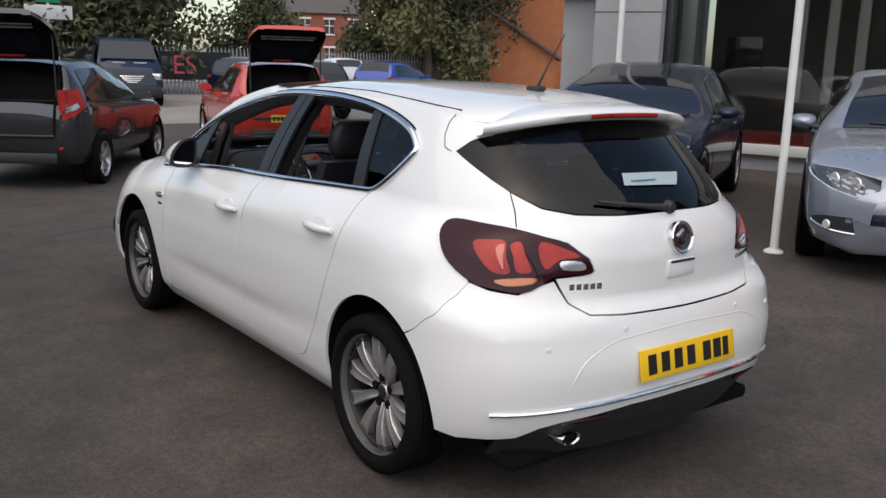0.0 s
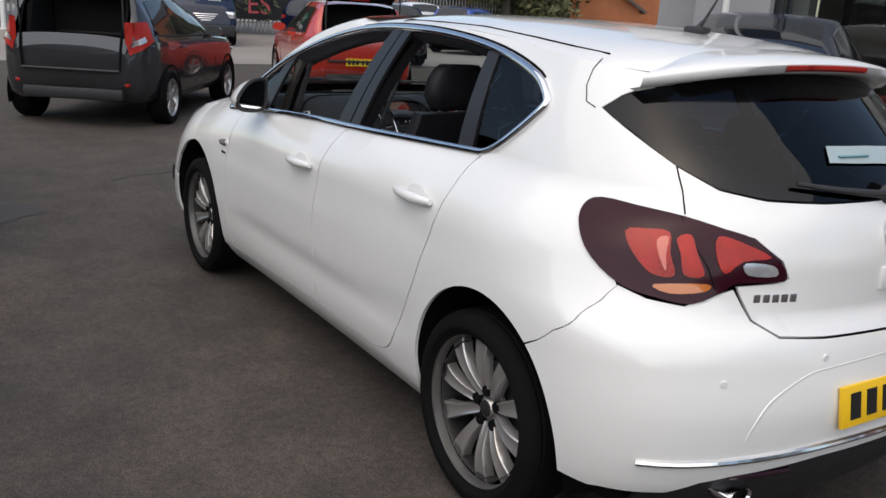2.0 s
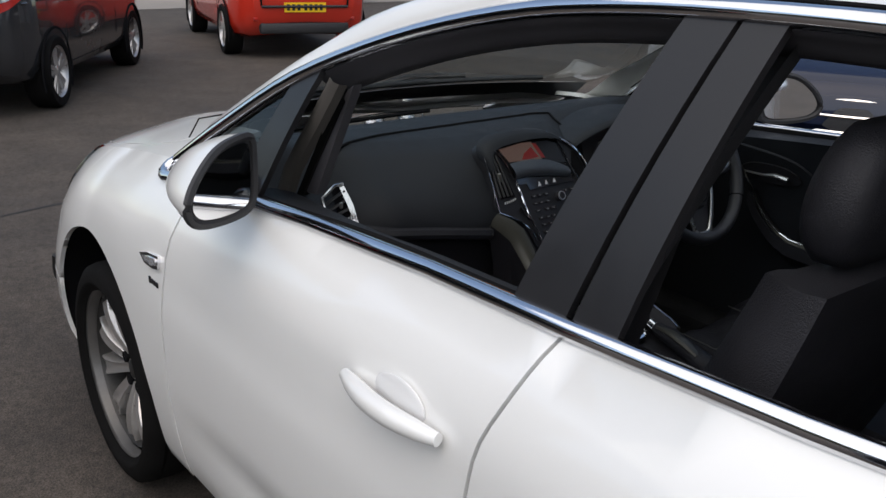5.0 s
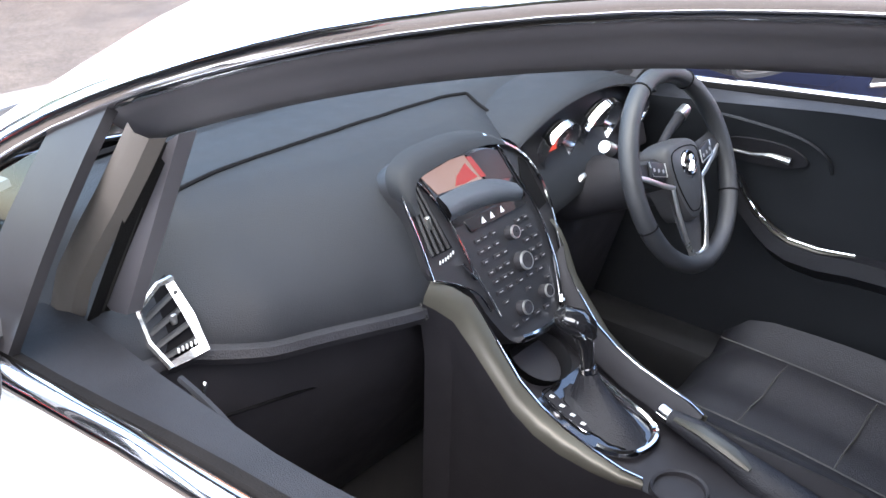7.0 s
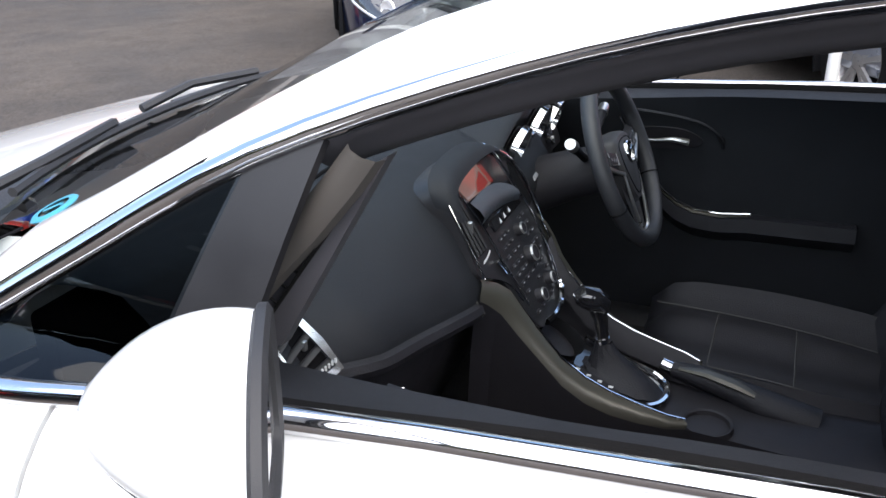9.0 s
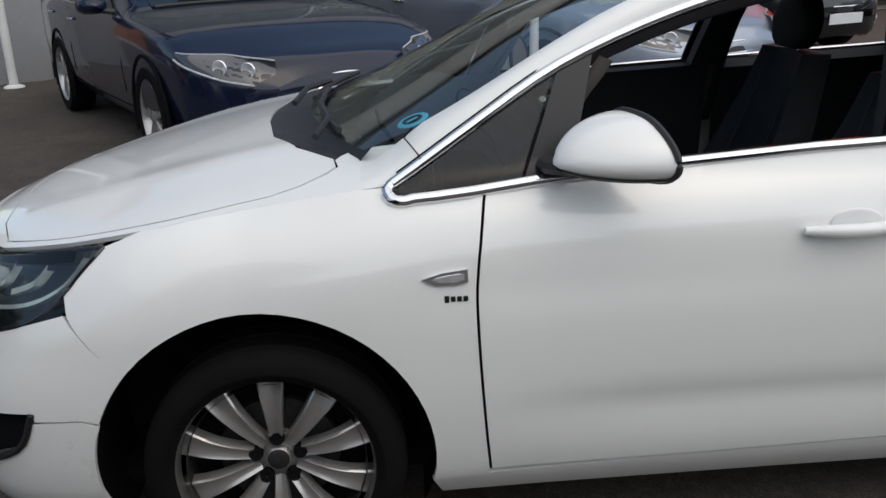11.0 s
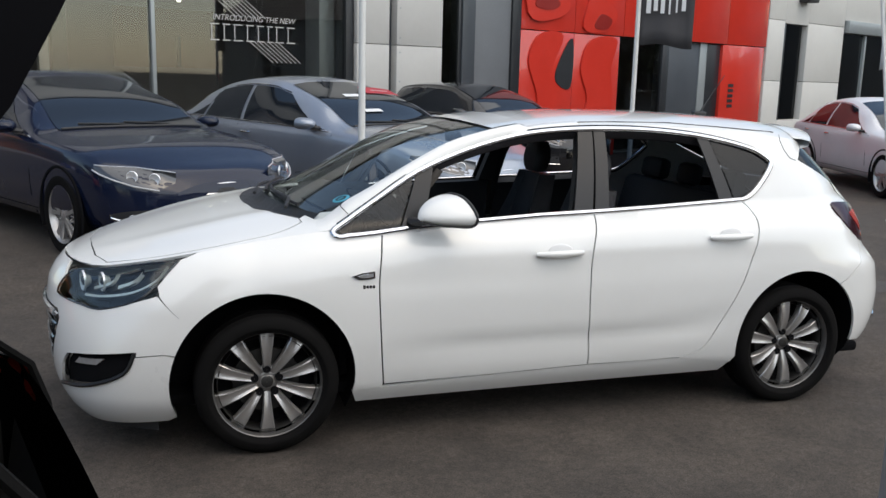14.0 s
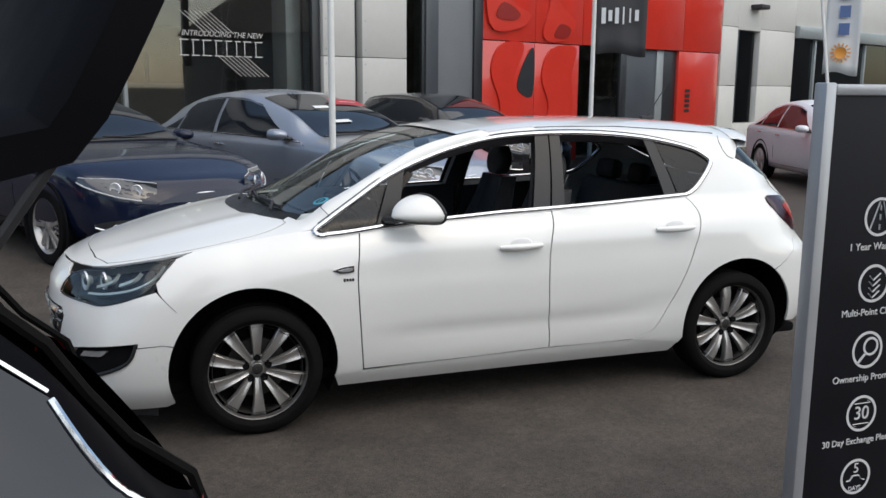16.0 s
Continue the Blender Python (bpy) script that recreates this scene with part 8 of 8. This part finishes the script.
pole(-2.65, -5.7, 6.0, .030, "white pole carrying a grey banner flag")
pole(-5.5, -4.2, 5.0, .022, "leaning white pole carrying a printed flag", lean=(.10, -.9))


def cloth(name, label, at, w, z0, z1, material, wave=.03):
    f = empty(name, label, "flag", at)
    rows = []
    for i in range(15):
        z = z0 + (z1 - z0) * i / 14
        rows.append([(w * k / 10, wave * math.sin(k * .9 + i * .35) * k / 10, z + .03 * math.sin(k * .5)) for k in range(11)])
    ob = part("cloth", grid_bm(rows), material, f)
    sol = ob.modifiers.new("thickness", 'SOLIDIFY')
    sol.thickness = .003
    return f


ban = cloth("banner_flag", "dark grey banner flag with plain pale bars", Matrix.Translation((-2.68, -5.71, GZ)) @ Matrix.Rotation(radians(153), 4, 'Z'), .66, 2.08, 4.6, CLOTH_G)
for k, (w, h) in enumerate(((.08, .20), (.07, .14), (.07, .20), (.03, .22), (.03, .18), (.07, .14))):
    part("name_bar", box_bm((.10 + k * .085, -.045, 2.58), (w * .7, .004, h)), PRINT, ban, smooth=False)
wf = cloth("printed_flag", "white flag with an orange sun and blue bars", Matrix.Translation((-5.46, -4.62, GZ)) @ Matrix.Rotation(radians(139), 4, 'Z'), .42, 1.85, 3.8, CLOTH_W, .02)
part("sun_disc", lathe_bm([(.001, 0), (.07, .0), (.075, -.004)], "y", 20), ORANGE, wf).matrix_local = pose(.20, -.03, 2.12)
for k in range(14):
    a = 2 * math.pi * k / 14
    part("sun_ray", box_bm((.20 + .105 * math.cos(a), -.03, 2.12 + .105 * math.sin(a)), (.045, .004, .018), Matrix.Rotation(-a, 3, 'Y')), ORANGE, wf, smooth=False)
for k in range(3):
    part("blue_bar", box_bm((.22, -.035, 2.42 + .22 * k), (.13, .004, .15)), BLUE_PRINT, wf, smooth=False)

# sign board on the yard, black face towards the open lane
BOARD_F = mat("board_frame", (0.42, 0.43, 0.45), 0.38, metal=0.5, var=0.06, scale=3)
BOARD_K = mat("board_black", (0.007, 0.007, 0.010), 0.5, var=0.2, scale=4, spec=0.2)
sb = empty("sign_board", "free-standing black sign board in a grey metal frame", "sign", pose(1.376, 2.905, GZ))
part("board_core", box_bm((-.50, 0, .86), (.97, .034, 1.56), None, .003), BOARD_K, sb)
part("side_rail", box_bm((-.0195, 0, .83), (.038, .05, 1.66), None, .006), BOARD_F, sb)
part("side_rail", box_bm((-.98, 0, .83), (.038, .05, 1.66), None, .006), BOARD_F, sb)
part("top_rail", box_bm((-.50, 0, 1.64), (.925, .05, .032), None, .006), BOARD_F, sb)
part("foot", box_bm((-.50, 0, .04), (.925, .34, .05), None, .01), BOARD_F, sb)
SM = Matrix(((-1, 0, 0, 0), (0, 0, 1, 0), (0, 1, 0, 0), (0, 0, 0, 1)))
PRINT_B = mat("board_print", (0.62, 0.62, 0.63), 0.5)
cx = 1.134 - 1.376


def at_board(x, z, d=.0185):
    return Matrix.Translation((x, d, z - GZ)) @ SM


for z, words in ((1.284, "1 Year Warranty"), (1.083, "Multi-Point Check"), (.877, "Ownership Promise"), (.674, "30 Day Exchange Pledge"), (.467, "")):
    ic = part("icon_ring", lathe_bm([(.050, 0), (.050, .0015), (.058, .0015), (.058, 0)], "y", 40), PRINT_B, sb, "white ring icon")
    ic.matrix_local = pose(cx, .0175, z - GZ)
    if words:
        text_mesh("board_wording", words, .0305 if len(words) < 20 else .029, PRINT_B, sb, at_board(cx, z - .088))


def icon(pts, z, r=.005):
    part("icon_line", tube_bm([(cx - a, .0185, z - GZ + b) for a, b in pts], r, 6, flat=.3), PRINT_B, sb)


icon([(-.035, -.035), (-.005, .046)], 1.284, .004)
icon([(.035, -.035), (.008, .046)], 1.284, .004)
for b in (-.03, 0, .028):
    icon([(0, b - .008), (0, b + .008)], 1.284, .004)
for k in range(4):
    icon([(-.018, .012 - .018 * k), (-.004, -.002 - .018 * k), (.022, .018 - .018 * k)], 1.095, .004)
part("icon_lens", lathe_bm([(.022, 0), (.022, .0015), (.029, .0015), (.029, 0)], "y", 30), PRINT_B, sb).matrix_local = pose(cx - .012, .0175, .887 - GZ)
icon([(-.010, -.012), (-.034, -.038)], .877, .006)
text_mesh("icon_number", "30", .06, PRINT_B, sb, at_board(cx, .674))
icon([(-.03, .033), (.03, .033), (.02, .04)], .674, .003)
icon([(.03, -.033), (-.03, -.033), (-.02, -.04)], .674, .003)
text_mesh("icon_number", "5", .045, PRINT_B, sb, at_board(cx, .494))
text_mesh("icon_number", "DAYS", .020, PRINT_B, sb, at_board(cx, .428))
icon([(-.035, -.012), (-.022, -.010), (-.012, .004), (.012, .004), (.022, -.010), (.036, -.014)], .467, .004)

# ---- dark hatchback with its tailgate up, close to the lane ----
P_DARK = mat("near_black_paint", (0.006, 0.006, 0.007), 0.5, spec=0.01, var=0.06, scale=1.2)
near = parked_car("hatchback", "near-black hatchback with its tailgate fully raised", car_at(3.83, 2.92, 15), P_DARK, plate=None, open_boot=14, chrome=True, lid_w=1.10, strut=(7, .32), lid_deep=1.3, lid_bend=(.35, 62), lid_glass=False, glass_back=(-.46, -.29),
                  **{**hat, "ro": .60, "cabin": (-.52, -.07, .98, 1.95), "roof_z": 1.48, "tail_z": .98, "boot_z": .955, "wr": .60})

# ---- the far side of the yard: fence, signs, houses, trees ----
PAVE = mat("pale_concrete", (0.26, 0.235, 0.21), 0.85, var=0.15, scale=.5, bump=.2, bscale=60)
GALV = mat("galvanised_steel", (0.30, 0.30, 0.31), 0.5, metal=0.5, var=0.15, scale=4)
BRICK_R = mat("far_red_brick", (0.26, 0.085, 0.055), 0.85, var=0.25, scale=2.5)
# the next two colour only the added, unseen backdrop buildings
RENDER_G = mat("grey_rendered_wall", (0.36, 0.36, 0.35), 0.85, var=0.12, scale=.8)
BRICK_D = mat("dark_brown_brick", (0.085, 0.062, 0.050), 0.85, var=0.2, scale=2.5)
BRICK_O = mat("far_orange_brick", (0.42, 0.150, 0.065), 0.85, var=0.15, scale=2.5)
SLATE = mat("slate_roof", (0.085, 0.072, 0.072), 0.7, var=0.2, scale=1.5)
BARK = mat("bark", (0.07, 0.055, 0.04), 0.9, var=0.3, scale=5, bump=.5, bscale=20)
LEAF = mat("leaves", (0.072, 0.082, 0.032), 0.6, color2=(0.034, 0.044, 0.018), scale=.6)
LEAF2 = mat("autumn_leaves", (0.15, 0.13, 0.05), 0.6, color2=(0.05, 0.06, 0.02), scale=.6)

cb = bmesh.new()
vs = [cb.verts.new(p) for p in ((18.5, -34, GZ + .006), (60, -34, GZ + .006), (60, 30, GZ + .006), (16.0, 30, GZ + .006), (17.0, -8, GZ + .006))]
cb.faces.new(vs)
tagged(part("pavement", cb, PAVE), "pale worn concrete apron beyond the tarmac", "pavement", kind="structure")

fence = empty("palisade_fence", "galvanised palisade fence behind the far cars", "fence")
pale = None
FA, FB = Vector((31.0, 14.0, GZ)), Vector((31.0, -24.0, GZ))
npale = 240
for i in range(npale):
    p = FA + (FB - FA) * (i / npale)
    if pale is None:
        prof = [(-.035, .0), (0, .02), (.035, 0)]
        rows = [[(q[1], q[0], z) for q in prof] for z in (.05, 1.65)] + [[(.02, -.012, 1.78), (.02, 0, 1.82), (.02, .012, 1.78)]]
        pale = part("pale", grid_bm(rows), GALV, fence, smooth=False)
        o = pale
    else:
        o = new("pale", pale.data)
        o.parent = fence
    o.matrix_local = Matrix.Translation(p)
for z in (.45, 1.45):
    part("fence_rail", box_bm(((FA.x + FB.x) / 2 + .04, (FA.y + FB.y) / 2, z), (.05, 38, .05)), GALV, fence, smooth=False)

ban2 = empty("fence_banner", "black fence banner with pink-red lettering", "banner", pose(30.92, -8.75, GZ))
bm = grid_bm([[(.03 * math.sin(y * 2.1), y, z) for y in [k * .25 - 3.2 for k in range(26)]] for z in (.55, 1.05, 1.6)])
part("banner_sheet", bm, BLACK_SATIN, ban2)
PINK = mat("pink_red_print", (0.62, 0.10, 0.12), 0.6)
text_mesh("banner_words", "ES", 1.0, PINK, ban2, Matrix.Translation((-.05, -1.35, 1.07)) @ Matrix(((0, 0, -1, 0), (-1, 0, 0, 0), (0, 1, 0, 0), (0, 0, 0, 1))))
for k in range(3):
    part("name_bar", box_bm((-.045, .1 + .75 * k, 1.07), (.004, .5, .6)), PINK, ban2, smooth=False)


pole(28.6, -1.15, 7, .07, "white lamp post by the fence")
pole(28.6, -2.6, 7, .05, "white lamp post by the fence")
gs = empty("assembly_sign", "green sign on a white post", "sign", pose(29.5, -5.0, GZ))
part("post", tube_bm([(0, 0, 0), (0, 0, 4.2)], .05, 8), POLE_W, gs)
GREEN = mat("green_sign_paint", (0.02, 0.28, 0.14), 0.5)
part("sign_face", box_bm((-.06, 0, 3.7), (.03, .75, 1.3), None, .005), GREEN, gs, "green sign face with white marks")
part("lower_plate", box_bm((-.06, 0, 2.75), (.03, 1.5, .45), None, .005), POLE_W, gs)
for a, b in ((-.15, 3.95), (.15, 3.95), (-.15, 3.5), (.15, 3.5), (0, 3.72)):
    part("sign_mark", box_bm((-.08, a, b), (.006, .16, .14), Matrix.Rotation(.7, 3, 'X')), POLE_W, gs, smooth=False)


def house(name, label, x, y, heading, L, W, h, rise, wall, openings):
    """A brick house with a pitched roof; the front (local -x side) is towards the yard."""
    ob = empty(name, label, "house", pose(x, y, GZ, 0, 0, heading))
    bm = bmesh.new()
    rows = [[(-W / 2, yy, 0), (-W / 2, yy, h), (0, yy, h + rise), (W / 2, yy, h), (W / 2, yy, 0)] for yy in (-L / 2, L / 2)]
    part("wall", grid_bm(rows, caps=True), wall, ob, smooth=False)
    o = .35
    k = rise / (W / 2)
    rows = [[(-W / 2 - o, yy, h - o * k + .06), (0, yy, h + rise + .06), (W / 2 + o, yy, h - o * k + .06)] for yy in (-L / 2 - o, L / 2 + o)]
    rf = part("roof", grid_bm(rows), SLATE, ob, smooth=False)
    so = rf.modifiers.new("thickness", 'SOLIDIFY')
    so.thickness = .12
    for yy, z, w, hh in openings:
        wn = part("window", box_bm((-W / 2 - .005, yy, z), (.06, w, hh)), FRAME_D, ob, smooth=False)
        part("window_frame", box_bm((-W / 2 - .045, yy, z), (.03, .09, hh)), POLE_W, wn, smooth=False)
        part("window_frame", box_bm((-W / 2 - .045, yy, z + .1), (.03, w, .08)), POLE_W, wn, smooth=False)
        part("sill", box_bm((-W / 2 - .05, yy, z - hh / 2 - .08), (.14, w + .3, .16)), POLE_W, wn, smooth=False)
        part("lintel", box_bm((-W / 2 - .02, yy, z + hh / 2 + .1), (.08, w + .3, .2)), POLE_W, wn, smooth=False)
    return ob


terr = house("terrace_house", "red brick terrace house with slate roof", 90.0, -46.7, -29, 13, 10, 6.3, 3.6, BRICK_R, [(y, z, 1.0, 1.5) for y in (-5.2, -2.6, 0, 2.6, 5.2) for z in (1.7, 4.7)])
for y in (-7, 3):
    part("chimney", box_bm((0, y, 10.2), (.9, 1.4, 2.2)), BRICK_R, terr, smooth=False)
house("gable_house", "orange brick house with a low gable in front", 40, -34.5, -42, 12, 9, 12, 3.0, BRICK_O, [])
house("gable_house", "low orange brick gable with a tiled roof", 33.5, -27.0, 48, 5, 7.0, 1.9, 2.2, BRICK_O, [])


def tree(label, x, y, h, spread, seed, leaf, trunk=.22, base=.25, n=2400, size=.42):
    rnd = random.Random(seed)
    t = empty("tree", label, "tree", pose(x, y, GZ), "trees round the yard")
    pts = [(rnd.uniform(-.2, .2) * k, rnd.uniform(-.2, .2) * k, h * .62 * k / 5) for k in range(6)]
    bm = tube_bm(pts, [trunk * (1 - .14 * k) for k in range(6)], 8)
    for k in range(9):
        a, z0 = rnd.uniform(0, 6.28), h * rnd.uniform(.25, .55)
        end = (math.cos(a) * spread * .7, math.sin(a) * spread * .7, z0 + h * rnd.uniform(.12, .35))
        b2 = tube_bm([(0, 0, z0), (end[0] * .5, end[1] * .5, (z0 + end[2]) / 2 + .2), end], [trunk * .45, trunk * .3, .03], 6)
        me = bpy.data.meshes.new("limb")
        b2.to_mesh(me)
        b2.free()
        bm.from_mesh(me)
        bpy.data.meshes.remove(me)
    part("trunk", bm, BARK, t)
    cl = [(rnd.uniform(-1, 1) * spread * .75, rnd.uniform(-1, 1) * spread * .75, h * rnd.uniform(base + .08, .95), spread * rnd.uniform(.28, .5)) for _ in range(16)]
    vs, fs = [], []
    for i in range(n):
        c = cl[i % 16]
        d = Vector((rnd.gauss(0, 1), rnd.gauss(0, 1), rnd.gauss(0, 1)))
        d = d.normalized() * c[3] * rnd.uniform(.55, 1.08)
        p = Vector(c[:3]) + d
        if p.z < h * base:
            continue
        for _ in range(3):
            q = p + Vector((rnd.uniform(-.35, .35), rnd.uniform(-.35, .35), rnd.uniform(-.35, .35)))
            ax = Vector((rnd.gauss(0, 1), rnd.gauss(0, 1), rnd.gauss(0, 1))).normalized()
            bx = ax.orthogonal().normalized()
            L, w = size * rnd.uniform(.5, 1), size * rnd.uniform(.2, .4)
            k = len(vs)
            vs += [q - ax * L / 2, q + bx * w / 2, q + ax * L / 2, q - bx * w / 2]
            fs.append((k, k + 1, k + 2, k + 3))
    me = bpy.data.meshes.new("crown")
    me.from_pydata([tuple(v) for v in vs], [], fs)
    me.materials.append(leaf)
    o = new("crown", me)
    o.parent = t
    return t


def far(az, dist):
    """A place at a bearing in degrees and a distance from the yard's near corner."""
    a = radians(az)
    return -2.7 + dist * math.cos(a), 2.6 + dist * math.sin(a)


rt = random.Random(5)
for az, dist, h, sp, lf in ((-6.5, 37, 8, 5, LEAF), (-11.5, 38, 9, 5, LEAF), (-16, 38, 9, 5, LEAF), (-18.0, 39, 9.5, 3.4, LEAF), (-36.5, 46, 8, 3.6, LEAF), (-38.5, 47, 9, 3.8, LEAF), (-4, 40, 9, 4.5, LEAF2), (-9, 41, 10, 4.5, LEAF), (-14, 43, 10, 4.5, LEAF), (-16.5, 41, 12, 3.4, LEAF), (-1, 44, 9, 4.5, LEAF), (4, 43, 10, 5, LEAF2), (-33.2, 42, 6.5, 2.0, LEAF), (-35.5, 40, 8.5, 2.6, LEAF2), (-37.0, 43, 8, 3.6, LEAF), (-25.5, 47, 4.0, 2.6, LEAF)):
    x, y = far(az, dist)
    tree("leafy tree with an uneven crown behind the fence", x, y, h, sp, rt.randrange(999), lf, base=.08 if h < 10 else .15)

# unseen trees and two buildings, made up behind the walk to shape reflections
for k in range(11):
    a = 40 + 16 * k
    if 80 < a < 176:
        continue
    x, y = 1.0 + 30 * math.cos(radians(a)), 2.0 + 30 * math.sin(radians(a))
    tree("unseen leafy tree with an uneven crown, added for reflections", x, y, 7.5 + (k % 3), 4.6, 50 + k, LEAF if k % 2 else LEAF2, base=.06, n=1500, size=.5)
house("brick_backdrop", "unseen long dark brick backdrop added for reflections", 2, 36, -90, 60, 10, 6.5, 2.5, BRICK_D, [(y, 2.0, 1.4, 1.5) for y in (-24, -16, -8, 0, 8, 16, 24)])
house("rendered_backdrop", "unseen grey rendered backdrop added for reflections", -38, 0, 180, 40, 10, 5.0, 2.5, RENDER_G, [(y, 2.0, 1.4, 1.5) for y in (-16, -8, 0, 8, 16)])
